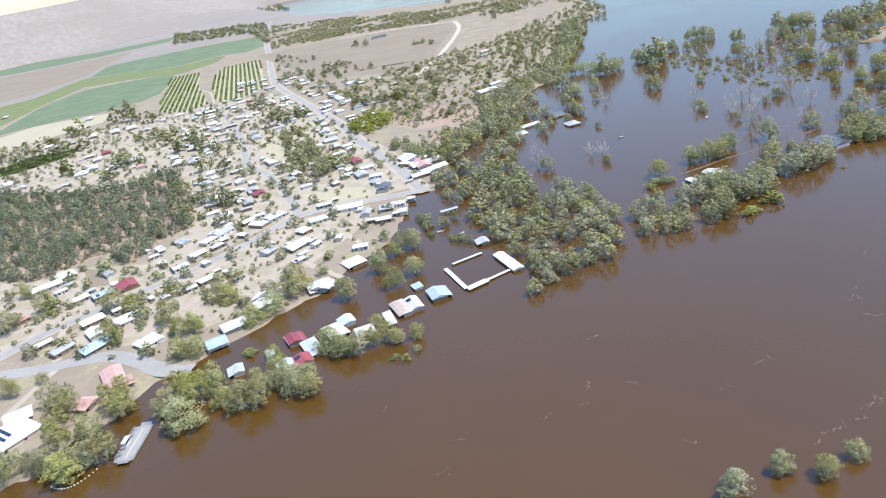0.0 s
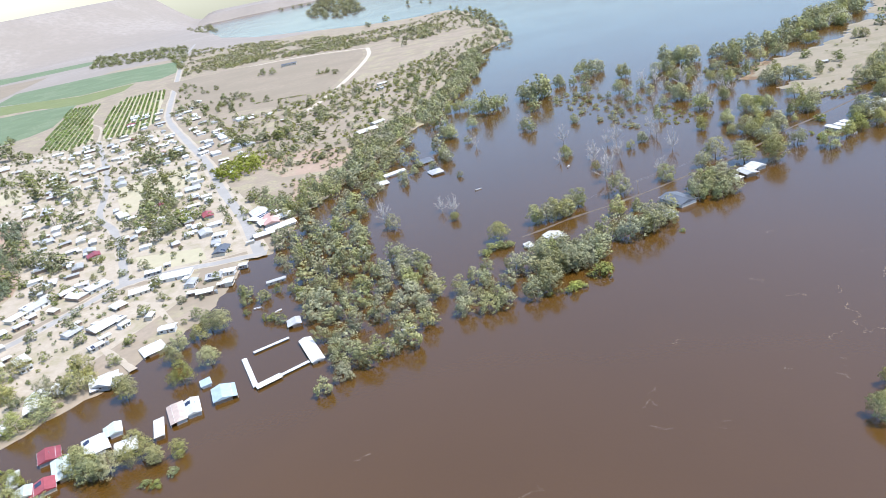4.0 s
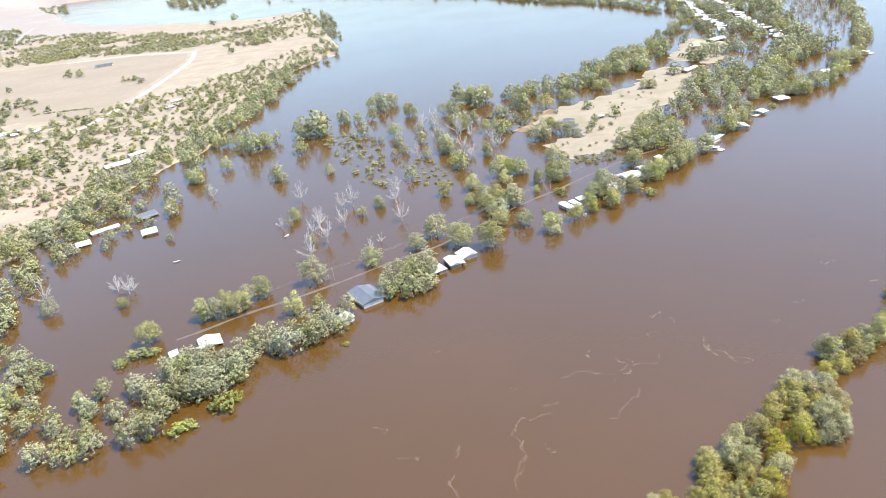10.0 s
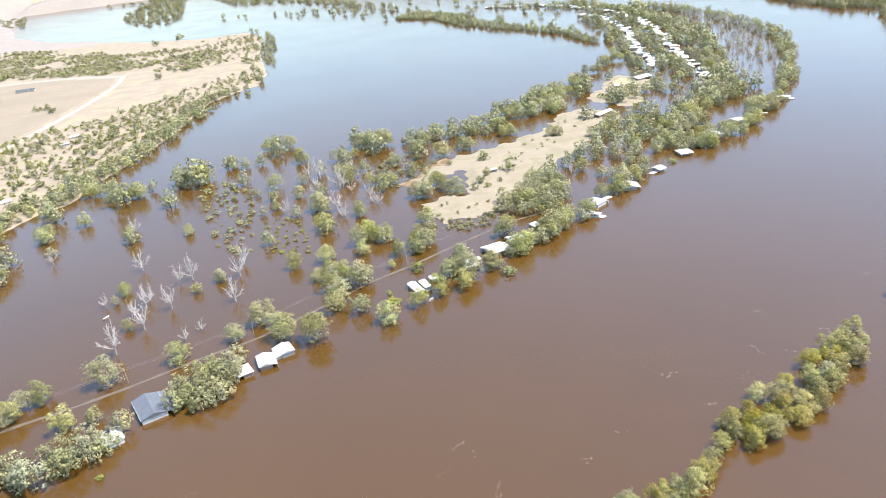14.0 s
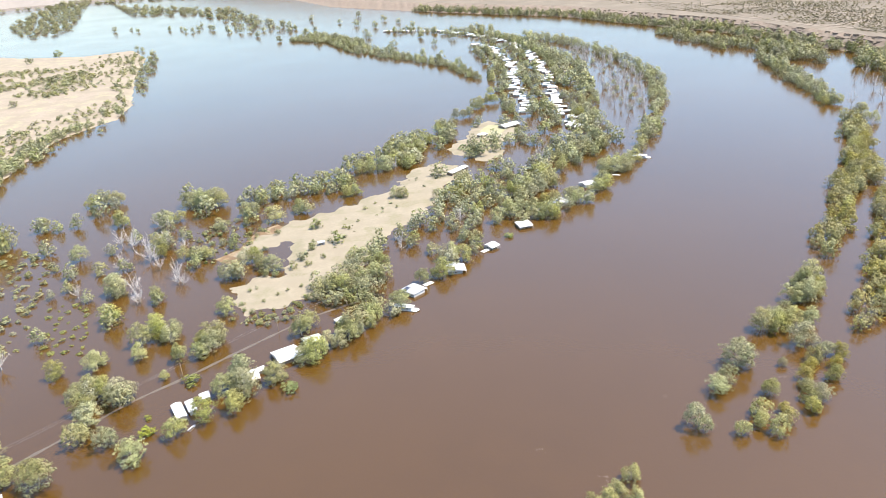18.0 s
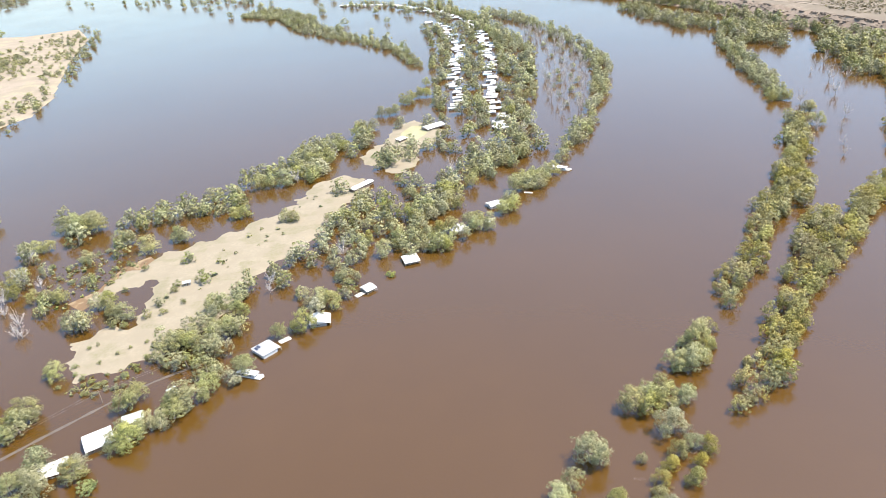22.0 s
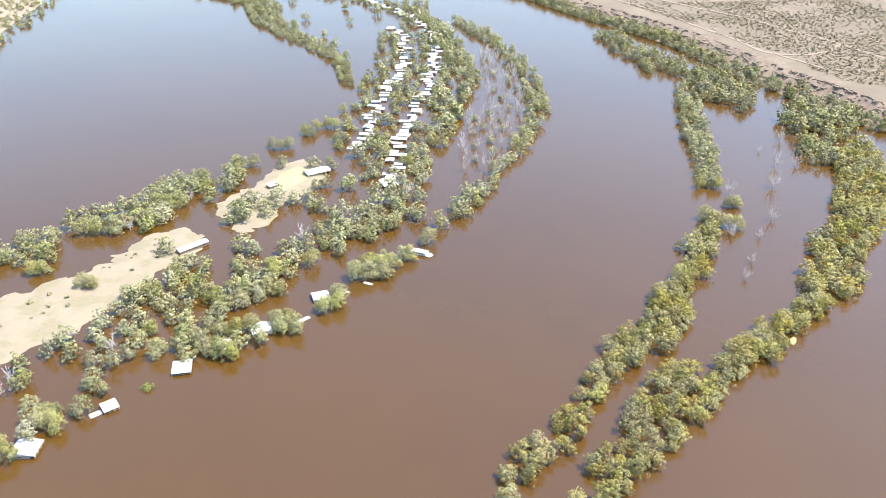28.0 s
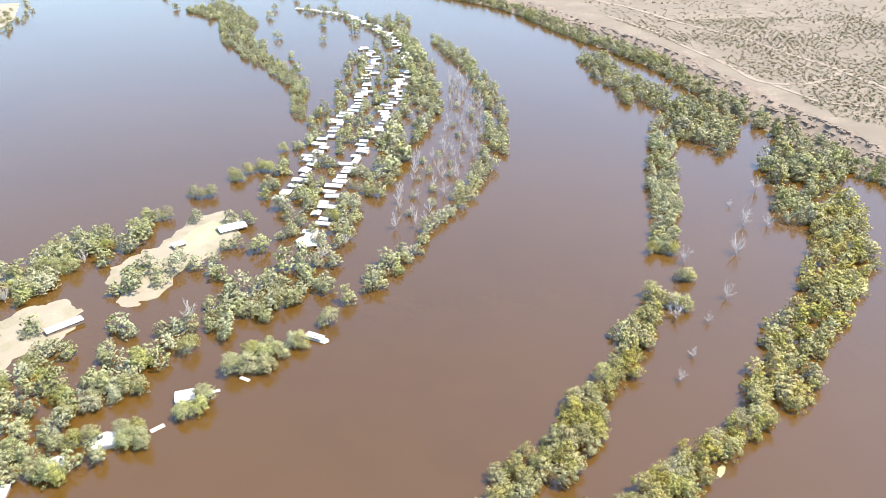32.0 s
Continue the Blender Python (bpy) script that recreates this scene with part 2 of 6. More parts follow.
PINK_SOIL = varied("pink_soil", (0.39, 0.275, 0.20), (0.33, 0.235, 0.165), 0.04, 0.95, spots=(0.36, 0.30, 0.20), spot_scale=0.03)


# ---- making meshes ----
class Geo:
    """Collects corners and faces for one mesh."""

    def __init__(self):
        self.v, self.f = [], []

    def add(self, verts, faces):
        n = len(self.v)
        self.v += [tuple(p) for p in verts]
        self.f += [tuple(i + n for i in q) for q in faces]
        return self

    def box(self, x0, x1, y0, y1, z0, z1):
        v = [(x, y, z) for z in (z0, z1) for x, y in ((x0, y0), (x1, y0), (x1, y1), (x0, y1))]
        return self.add(v, [(3, 2, 1, 0), (4, 5, 6, 7), (0, 1, 5, 4), (1, 2, 6, 5), (2, 3, 7, 6), (3, 0, 4, 7)])

    def tube(self, path, radii, sides=6):
        n0 = len(self.v)
        path = [Vector(p) for p in path]
        for k, (p, r) in enumerate(zip(path, radii)):
            way = (path[min(k + 1, len(path) - 1)] - path[max(k - 1, 0)]).normalized()
            a = way.orthogonal().normalized()
            b = way.cross(a)
            for s in range(sides):
                t = 2 * math.pi * s / sides
                self.v.append(tuple(p + (a * math.cos(t) + b * math.sin(t)) * r))
        for k in range(len(path) - 1):
            for s in range(sides):
                i, j = n0 + k * sides, n0 + (k + 1) * sides
                self.f.append((i + s, i + (s + 1) % sides, j + (s + 1) % sides, j + s))
        self.f.append(tuple(n0 + (len(path) - 1) * sides + s for s in range(sides)))
        return self

    def mesh(self, name, material, smooth=False):
        me = bpy.data.meshes.new(name)
        me.from_pydata(self.v, [], self.f)
        me.materials.append(material)
        if smooth:
            me.polygons.foreach_set("use_smooth", [True] * len(me.polygons))
        me.update()
        return me


def quads_mesh(name, verts, material, per=4):
    """A mesh of separate faces, each of the given number of corners, from an array of corners and, if given, the ways they face."""
    me = bpy.data.meshes.new(name)
    n = len(verts)
    me.vertices.add(n)
    me.vertices.foreach_set("co", np.ascontiguousarray(verts[:, :3], np.float32).ravel())
    me.loops.add(n)
    me.loops.foreach_set("vertex_index", np.arange(n, dtype=np.int32))
    me.polygons.add(n // per)
    me.polygons.foreach_set("loop_start", np.arange(0, n, per, dtype=np.int32))
    me.materials.append(material)
    me.update(calc_edges=True)
    if verts.shape[1] == 6:
        ways = verts[:, 3:] / np.linalg.norm(verts[:, 3:], axis=1)[:, None]
        me.polygons.foreach_set("use_smooth", np.ones(n // per, bool))
        me.normals_split_custom_set(ways.tolist())
    return me


def part(name, mesh, parent, label=""):
    ob = new(name, mesh)
    ob.parent = parent
    return tagged(ob, label) if label else ob


def thing(name, label, category, group="", m=None):
    ob = tagged(new(name), label, category, group)
    ob.empty_display_size = 0.5
    if m is not None:
        ob.matrix_world = m
    return ob


def inside(px, py, poly):
    """Which of the points lie inside the polygon."""
    a = np.array(poly, float)
    hit = np.zeros(px.shape, bool)
    for (x0, y0), (x1, y1) in zip(a, np.roll(a, -1, 0)):
        if y0 == y1:
            continue
        cross = ((y0 > py) != (y1 > py)) & (px < (x1 - x0) * (py - y0) / (y1 - y0) + x0)
        hit ^= cross
    return hit


def edge_distance(px, py, poly, closed=True):
    a = np.array(poly, float)
    best = np.full(px.shape, 1e9)
    for (x0, y0), (x1, y1) in zip(a if closed else a[:-1], np.roll(a, -1, 0) if closed else a[1:]):
        dx, dy = x1 - x0, y1 - y0
        t = np.clip(((px - x0) * dx + (py - y0) * dy) / (dx * dx + dy * dy + 1e-9), 0, 1)
        best = np.minimum(best, np.hypot(px - x0 - t * dx, py - y0 - t * dy))
    return best


# ---- the plan, in metres ----
TOWN_SHORE = [(-700, -4600), (-600, -700), (-505, -60), (-460, 60), (-445, 117), (-432, 122), (-433, 149), (-417, 158), (-413, 183), (-405, 200), (-398, 205), (-386, 224),
              (-374, 236), (-366, 251), (-353, 265), (-340, 284), (-334, 312), (-321, 329), (-314, 351), (-312, 395), (-313, 438), (-298, 445), (-292, 494)]
LAGOON_SHORE = [(-299, 513), (-287, 540), (-279, 569), (-268, 604), (-256, 635), (-246, 680), (-236, 726), (-221, 767), (-197, 801), (-196, 854), (-179, 946), (-165, 1062), (-163, 1228),
                (-126, 1307), (-106, 1333), (-108, 1440), (-122, 1500), (-170, 1729), (-210, 2012)]
LAKE_SHORE = [(-280, 2180), (-390, 2151), (-568, 2230), (-796, 2433), (-999, 2590), (-1251, 2920), (-1530, 3497), (-1900, 4400), (-2610, 6705), (-2450, 8150), (-2450, 15500), (-15000, 15500), (-15000, -9500), (-1500, -9500)]
TOWN = TOWN_SHORE + LAGOON_SHORE + LAKE_SHORE
SAND_ISLE = [(349, 912), (335, 928), (319, 923), (301, 908), (289, 874), (278, 853), (253, 843), (237, 826), (212, 813), (194, 803), (181, 799), (172, 785), (156, 773), (145, 756), (137, 738), (144, 729), (157, 744), (171, 753), (180, 762), (184, 749), (184, 730), (183, 713), (182, 697), (185, 683), (164, 691), (151, 684), (146, 668), (150, 645), (162, 633), (179, 638), (198, 642), (209, 652), (214, 665), (239, 673), (246, 694), (251, 715), (260, 743), (283, 765), (295, 772), (314, 809), (324, 831), (330, 854), (345, 867), (356, 886)]
GARDEN_ISLE = [(353, 978), (377, 1009), (403, 1069), (417, 1085), (440, 1070), (452, 1030), (432, 996), (410, 967), (412, 941), (388, 914), (370, 945), (356, 961)]
PLATEAU = [(-2450, 15500), (-2450, 8250), (-1300, 6900), (-750, 5600), (-330, 4600), (20, 3600), (234, 2909), (484, 2520), (710, 2200), (815, 2070), (895, 1850), (962, 1700), (1000, 1600), (1025, 1480), (1045, 1350), (1075, 1260), (1092, 1172),
           (1119, 1127), (1190, 1060), (1500, 900), (15000, 300), (15000, 15500)]


def spaced(lo, hi, fine_lo, fine_hi, step, far):
    """Grid lines: even within the fine stretch, ever wider outside it."""
    mid = list(np.arange(fine_lo, fine_hi + 0.1, step))
    out, s, v = [], step, fine_hi
    while v < hi:
        s = min(s * far, 600)
        v += s
        out.append(min(v, hi))
    left, s, v = [], step, fine_lo
    while v > lo:
        s = min(s * far, 600)
        v -= s
        left.append(max(v, lo))
    return np.array(left[::-1] + mid + out)


def ground_height(px, py):
    """Height of the ground, and whether it is land of the town, sand, or the plateau."""
    z = np.full(px.shape, -2.5)
    inland = np.full(px.shape, -1e9)
    kind = np.zeros(px.shape, int)
    for n, (poly, slope, top) in enumerate(((TOWN, 0.10, 1.0), (SAND_ISLE, 0.09, 1.0), (GARDEN_ISLE, 0.10, 1.0), (PLATEAU, 0.55, 17.0))):
        sd = edge_distance(px, py, poly) * np.where(inside(px, py, poly), 1, -1)
        inland = np.maximum(inland, sd)
        wob = np.sin(px * 0.21 + py * 0.13) * np.sin(py * 0.17 - px * 0.07) * (2.5 if n == 0 else 6.0 if n < 3 else 9.0)
        here = np.clip((sd + wob) * slope + 0.12, -2.5, top)
        if n == 3:
            ledge = np.sin(px * 0.09 + py * 0.05) * 3 + np.sin(px * 0.31 - py * 0.23) * 2
            here = np.interp(sd + wob * 0.5 + ledge, (-20, 0, 30, 35, 39, 47, 51, 60), (-2.5, 0.12, 5.5, 7.0, 12.0, 13.0, 17.2, 17.4))
            here = here + np.clip((sd - 60) * 0.02, 0, 14)
        kind = np.where((here > z) & (here > -0.3), n + 1, kind)
        z = np.maximum(z, here)
    far = np.hypot(px, py - 150)
    rise = np.clip(np.where(kind == 0, (far - 4600) * 1.0, (far - 4000) * 0.6 * np.clip((inland - 100) / 1200, 0, 1)), 0, np.where(kind == 0, 45, 235))
    kind = np.where((rise > 4) & (kind == 0), 5, kind)
    return np.where(rise > 0, np.maximum(z, rise * 1.0), z), kind


def build_ground():
    xs = spaced(-14000, 14000, -560, 1150, 6.0, 1.035)
    ys = spaced(-9000, 14500, 90, 1500, 6.0, 1.03)
    gx, gy = np.meshgrid(xs, ys)
    z, kind = ground_height(gx, gy)
    nx, ny = len(xs), len(ys)
    me = bpy.data.meshes.new("ground")
    idx = np.arange(nx * ny).reshape(ny, nx)
    faces = np.stack([idx[:-1, :-1], idx[:-1, 1:], idx[1:, 1:], idx[1:, :-1]], -1).reshape(-1, 4)
    me.vertices.add(nx * ny)
    me.vertices.foreach_set("co", np.stack([gx, gy, z], -1).astype(np.float32).ravel())
    me.loops.add(len(faces) * 4)
    me.loops.foreach_set("vertex_index", faces.astype(np.int32).ravel())
    me.polygons.add(len(faces))
    me.polygons.foreach_set("loop_start", np.arange(0, len(faces) * 4, 4, dtype=np.int32))
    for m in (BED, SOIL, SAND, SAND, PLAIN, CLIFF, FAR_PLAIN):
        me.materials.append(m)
    zc = z.ravel()[faces]
    steep = (zc.max(1) - zc.min(1)) > 1.6
    mat = kind.ravel()[faces].max(1)
    fx = gx.ravel()[faces].mean(1)
    fy = gy.ravel()[faces].mean(1)
    # distant ground takes the plain with haze in its colour
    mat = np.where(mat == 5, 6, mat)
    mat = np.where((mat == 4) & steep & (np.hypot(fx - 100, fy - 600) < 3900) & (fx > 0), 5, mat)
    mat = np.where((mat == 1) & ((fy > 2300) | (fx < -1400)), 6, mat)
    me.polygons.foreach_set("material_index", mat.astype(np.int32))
    me.polygons.foreach_set("use_smooth", np.ones(len(faces), bool))
    me.update(calc_edges=True)
    tagged(new("ground", me), "dry pale soil, sand and earth cliffs round the flood", "ground", kind="structure")


build_ground()
g = Geo()
g.add([(-14000, -9000, 0), (14000, -9000, 0), (14000, 14500, 0), (-14000, 14500, 0)], [(0, 1, 2, 3)])
tagged(new("water", g.mesh("water", WATER)), "brown muddy flood water with a light ripple", "water", kind="structure")


def ribbon(path, width, z, wiggle=0.0):
    """A strip of road along a path of points, its corners rounded by a spline."""
    p = [Vector((x, y, 0)) for x, y in path]
    pts = []
    for k in range(len(p) - 1):
        a, b, c, d = p[max(k - 1, 0)], p[k], p[k + 1], p[min(k + 2, len(p) - 1)]
        for s in range(8):
            t = s / 8
            pts.append(0.5 * ((2 * b) + (c - a) * t + (2 * a - 5 * b + 4 * c - d) * t * t + (3 * b - a - 3 * c + d) * t ** 3))
    pts.append(p[-1])
    g = Geo()
    v, f = [], []
    for k, q in enumerate(pts):
        way = (pts[min(k + 1, len(pts) - 1)] - pts[max(k - 1, 0)]).normalized()
        side = Vector((-way.y, way.x, 0)) * (width / 2 + random.uniform(-wiggle, wiggle))
        v += [(q.x + side.x, q.y + side.y, z), (q.x - side.x, q.y - side.y, z), (q.x + side.x, q.y + side.y, z - 0.3), (q.x - side.x, q.y - side.y, z - 0.3)]
    for k in range(len(pts) - 1):
        i = 4 * k
        f += [(i + 1, i, i + 4, i + 5), (i, i + 2, i + 6, i + 4), (i + 3, i + 1, i + 5, i + 7)]
    return g.add(v, f)


MAIN_ROAD = [(-307, 448), (-354, 544), (-404, 632), (-474, 768), (-559, 912), (-680, 1122), (-752, 1288), (-850, 1536), (-1020, 1960), (-1138, 2264), (-1323, 2813)]
RIVER_ROAD = [(-640, 60), (-540, 236), (-522, 266), (-484, 309), (-461, 331), (-436, 366), (-418, 403), (-405, 423), (-374, 435), (-337, 439), (-300, 446)]
BACK_ROAD = [(-406, 426), (-448, 503), (-489, 565), (-527, 610), (-564, 690), (-600, 763), (-676, 894), (-764, 1040)]
FERRY_ROAD = [(-600, 200), (-522, 213), (-500, 215), (-478, 220), (-457, 223), (-435, 216), (-410, 202), (-392, 200)]
for n, (path, width) in enumerate(((MAIN_ROAD[:-2], 15), (RIVER_ROAD, 12), (BACK_ROAD, 11))):
    tagged(new("verge_%d" % (n + 1), ribbon(path, width, 1.068 + 0.004 * n, 1.0).mesh("verge", DIRT)), "pale gravel verge beside the sealed street", "verge", kind="structure")
for n, (path, width, mat, z, label) in enumerate((
        (MAIN_ROAD, 8.5, ASPHALT, 1.10, "wide grey sealed road through the town"), (RIVER_ROAD, 7.5, ASPHALT, 1.09, "grey sealed street above the flood"),
        (BACK_ROAD, 7, ASPHALT, 1.08, "grey sealed side street"), (FERRY_ROAD, 11, ASPHALT, 1.095, "grey sealed road that runs into the water"),
        ([(-880, 1640), (-721, 1684), (-576, 1679), (-422, 1616)], 9, TRACK, 1.07, "pale dirt track between dry paddocks"),
        ([(-422, 1616), (-396, 1476), (-389, 1263), (-396, 1064), (-409, 960)], 9, TRACK, 1.06, "pale dirt track between dry paddocks"))):
    tagged(new("road_%d" % (n + 1), ribbon(path, width, z, 0.4).mesh("road", mat)), label, "road", kind="structure")


def flat_patch(name, poly, z, mat, label, category, kind="structure", depth=0.3):
    """A level patch of ground cover with a soft, uneven outline."""
    p = [Vector((x, y, 0)) for x, y in poly]
    pts = []
    for k in range(len(p)):
        a, b = p[k], p[(k + 1) % len(p)]
        n = max(2, int((b - a).length / 25))
        for s in range(n):
            q = a.lerp(b, s / n)
            wob = min(2.0, (b - a).length * 0.02)
            pts.append((q.x + random.uniform(-wob, wob), q.y + random.uniform(-wob, wob)))
    bm = bmesh.new()
    top = bm.faces.new([bm.verts.new((x, y, z)) for x, y in pts])
    if top.normal.z < 0 or sum(a[0] * b[1] - b[0] * a[1] for a, b in zip(pts, pts[1:] + pts[:1])) < 0:
        bmesh.ops.reverse_faces(bm, faces=[top])
    bmesh.ops.triangulate(bm, faces=bm.faces[:])
    me = bpy.data.meshes.new(name)
    bm.to_mesh(me)
    bm.free()
    me.materials.append(mat)
    return tagged(new(name, me), label, category, kind=kind)


for n, (poly, mat, label) in enumerate((
        ([(-3322, 3449), (-2958, 3259), (-2491, 3060), (-2189, 2958), (-2001, 2975), (-1843, 2989), (-1756, 2771), (-1896, 2722), (-2184, 2625), (-2456, 2631), (-2664, 2682)], FIELD_GREY, "far grey-green irrigated field"),
        ([(-2554, 2553), (-2406, 2569), (-2141, 2563), (-1823, 2597), (-1701, 2221), (-1621, 1967), (-1622, 1702), (-1681, 1662), (-1732, 1595)], FIELD_BARE, "bare tan paddock"),
        ([(-1660, 2154), (-1555, 2190), (-1410, 2231), (-1264, 2226), (-1132, 2196), (-994, 1886), (-1005, 1787), (-1087, 1823), (-1207, 1759), (-1327, 1790), (-1546, 1882)], FIELD_GREY, "grey-green irrigated field"),
        ([(-1590, 1430), (-1598, 1558), (-1535, 1609), (-1564, 1879), (-1327, 1790), (-1200, 1745), (-1080, 1808), (-1046, 1679), (-1084, 1580), (-1120, 1561), (-1255, 1635), (-1416, 1655), (-1386, 1449), (-1321, 1212), (-1312, 1105)], FIELD_OLIVE, "olive-green orchard field"),
        ([(-1267, 1082), (-1279, 1159), (-1371, 1428), (-1373, 1590), (-1240, 1609), (-1112, 1575), (-997, 1291), (-1003, 1220), (-1037, 1174), (-1149, 1156), (-1211, 1122)], FIELD_GREY, "dull green crop field"),
        ([(-1230, 1010), (-1207, 1070), (-1183, 1134), (-1079, 1143), (-1015, 1138), (-981, 1046), (-1021, 1007), (-1066, 962), (-1094, 928), (-1138, 904)], FIELD_PALE, "pale mown paddock"),
        ([(-999, 763), (-982, 787), (-962, 836), (-891, 844), (-878, 810), (-918, 753), (-946, 743), (-969, 727)], FIELD_OLIVE, "small green orchard block"),
        ([(-930, 1650), (-751, 1690), (-573, 1660), (-432, 1600), (-410, 1494), (-406, 1195), (-416, 1048), (-519, 1083), (-596, 1101), (-735, 1335)], FIELD_BARE, "bare dry paddock"))):
    flat_patch("field_%d" % (n + 1), poly, 1.02 + 0.012 * n, mat, label, "field")
for n, path in enumerate(([(-499, 327), (-475, 303)], [(-501, 355), (-464, 321)], [(-404, 354), (-365, 322), (-333, 294)], [(-535, 262), (-539, 278), (-525, 287)], [(-491, 223), (-509, 252), (-522, 283)],
                          [(-485, 167), (-485, 194), (-485, 216)], [(-671, 978), (-604, 867), (-528, 868)], [(-764, 1040), (-832, 1173), (-889, 1238)], [(-334, 348), (-358, 376), (-380, 388), (-389, 375)], [(-591, 368), (-540, 319), (-511, 292)])):
    tagged(new("driveway_%d" % (n + 1), ribbon(path, 4.5, 1.055, 0.5).mesh("driveway", DIRT)), "pale unsealed lane between houses", "lane", kind="structure")
for n, (poly, mat, label) in enumerate((
        ([(-398, 755), (-347, 751), (-276, 718), (-259, 669), (-282, 647), (-344, 648), (-388, 709)], PINK_SOIL, "bare pinkish soil"), ([(-847, 619), (-741, 598), (-700, 549), (-733, 528), (-798, 558)], PINK_SOIL, "bare pinkish soil"),
        ([(-328, 629), (-265, 613), (-298, 552), (-313, 566)], PINK_SOIL, "bare pinkish soil"), ([(-567, 721), (-499, 774), (-454, 697), (-496, 599)], FIELD_PALE, "empty lot of dry grass"),
        ([(-424, 478), (-366, 478), (-349, 450), (-396, 441)], FIELD_PALE, "empty lot of dry grass"), ([(-780, 797), (-740, 804), (-700, 738), (-733, 718)], FIELD_PALE, "empty lot of dry grass"),
        ([(-570, 368), (-542, 356), (-520, 327), (-538, 327)], FIELD_BARE, "bare yard beside a shed"))):
    flat_patch("lot_%d" % (n + 1), poly, 1.02 + 0.005 * n, mat, label, "lot")
flat_patch("lawn_1", [(398, 1010), (412, 1000), (430, 1024), (438, 1042), (432, 1058), (418, 1062), (404, 1040)], 1.06, LAWN, "yellow-green watered lawn", "lawn")
for n, path in enumerate(([(935, 2300), (1022, 2036), (1058, 1981), (1124, 1819), (1188, 1701), (1219, 1591), (1247, 1513), (1263, 1428), (1276, 1376), (1330, 1200)], [(1000, 1900), (1050, 1770), (1075, 1640), (1100, 1540), (1112, 1450), (1158, 1427), (1213, 1447), (1262, 1497)], [(1116, 1450), (1139, 1388), (1153, 1350), (1191, 1330), (1243, 1326), (1300, 1300)])):
    g = ribbon(path, 9.5 - 2 * n, 0.0, 1.4)
    vx, vy = np.array([v[0] for v in g.v]), np.array([v[1] for v in g.v])
    hz, _ = ground_height(vx, vy)
    g.v = [(v[0], v[1], float(h) + 0.6 + v[2] - 0.02 * n) for v, h in zip(g.v, hz)]
    tagged(new("track_%d" % (n + 1), g.mesh("track", CLIFF_TRACK)), "pale dirt track on the cliff top", "track", kind="structure")


# ---- trees ----
def crown_cards(rng, puffs, cards, size, low=0.12, puff=(0.085, 0.135)):
    """Leaf sprays of a crown one metre high and wide, as corners and the way each one faces: small faces over many
    small uneven puffs that are spread over a lumpy dome."""
    out, ways, centres = [], [], []
    turn, lump, lop = rng.uniform(0, 6), rng.uniform(0.08, 0.24), rng.uniform(-0.1, 0.1, 2)
    domes = [(rng.uniform(-0.08, 0.08), rng.uniform(-0.08, 0.08), rng.uniform(0.5, 0.66), 1.0)]
    for k in range(rng.integers(3, 6)):
        a, far = rng.uniform(0, 6.28), rng.uniform(0.2, 0.36)
        domes.append((math.cos(a) * far, math.sin(a) * far, rng.uniform(0.3, 0.52), rng.uniform(0.42, 0.92)))
    share = np.array([d[2] ** 2 for d in domes])
    counts = np.maximum(1, np.round(puffs * share / share.sum())).astype(int)
    for (ox, oy, wide, tall), count in zip(domes, counts):
        for k in range(count):
            z = low + (0.9 - low) * ((k + rng.uniform(0, 1)) / count) ** 0.8
            edge = 0.42 * wide * math.sqrt(max(0.0, 1 - (max(z - 0.3, 0) / 0.64) ** 2)) * (1.0 if z > 0.24 else 0.8)
            a = 2.39996 * k + rng.uniform(-0.8, 0.8)
            r = edge * rng.uniform(0.45, 1.25) * (1 + lump * math.sin(3 * a + turn) + 0.5 * lump * math.sin(5 * a - turn))
            centres.append((ox + r * math.cos(a) + lop[0] * z, oy + r * math.sin(a) + lop[1] * z, z * tall, rng.uniform(*puff)))
    per = cards // len(centres)
    for cx, cy, cz, rad in centres:
        d = rng.normal(size=(per, 3))
        d /= np.linalg.norm(d, axis=1)[:, None]
        away = np.array([cx, cy, cz - 0.3]) / (np.linalg.norm([cx, cy, cz - 0.3]) + 1e-6)
        d = np.where((d @ away)[:, None] < -0.45, -d, d)
        c = np.array([cx, cy, cz]) + d * rad * rng.uniform(0.5, 1.15, (per, 1)) * [1.15, 1.15, 0.72]
        soft = d * 0.9 + away * 0.3 + [0, 0, 0.2]
        soft /= np.linalg.norm(soft, axis=1)[:, None]
        nrm = soft + rng.normal(size=(per, 3)) * 0.55
        nrm /= np.linalg.norm(nrm, axis=1)[:, None]
        t = np.cross(nrm, rng.normal(size=(per, 3)))
        t /= np.linalg.norm(t, axis=1)[:, None] + 1e-9
        b = np.cross(nrm, t)
        s = size * rng.uniform(0.55, 1.35, (per, 1))
        w = s * rng.uniform(0.5, 1.0, (per, 1))
        out.append(np.stack([c - t * s - b * w * 0.4, c + t * s * 0.3 - b * w, c + t * s + b * w * 0.3, c - t * s * 0.2 + b * w], 1))
        ways.append(np.repeat((soft * 0.9 + nrm * 0.2)[:, None], 4, 1))
    corners = np.concatenate(out).reshape(-1, 3)
    lo, hi = np.percentile(corners, 1, 0), np.percentile(corners, 99, 0)
    fit = np.array([0.95 / (hi[0] - lo[0]), 0.95 / (hi[1] - lo[1]), 0.97 / hi[2]])
    move = np.array([(lo[0] + hi[0]) / 2, (lo[1] + hi[1]) / 2, 0])
    centres = [tuple((np.array(c[:3]) - move) * fit) + (c[3],) for c in centres]
    return np.concatenate([(corners - move) * fit, np.concatenate(ways).reshape(-1, 3)], 1), centres


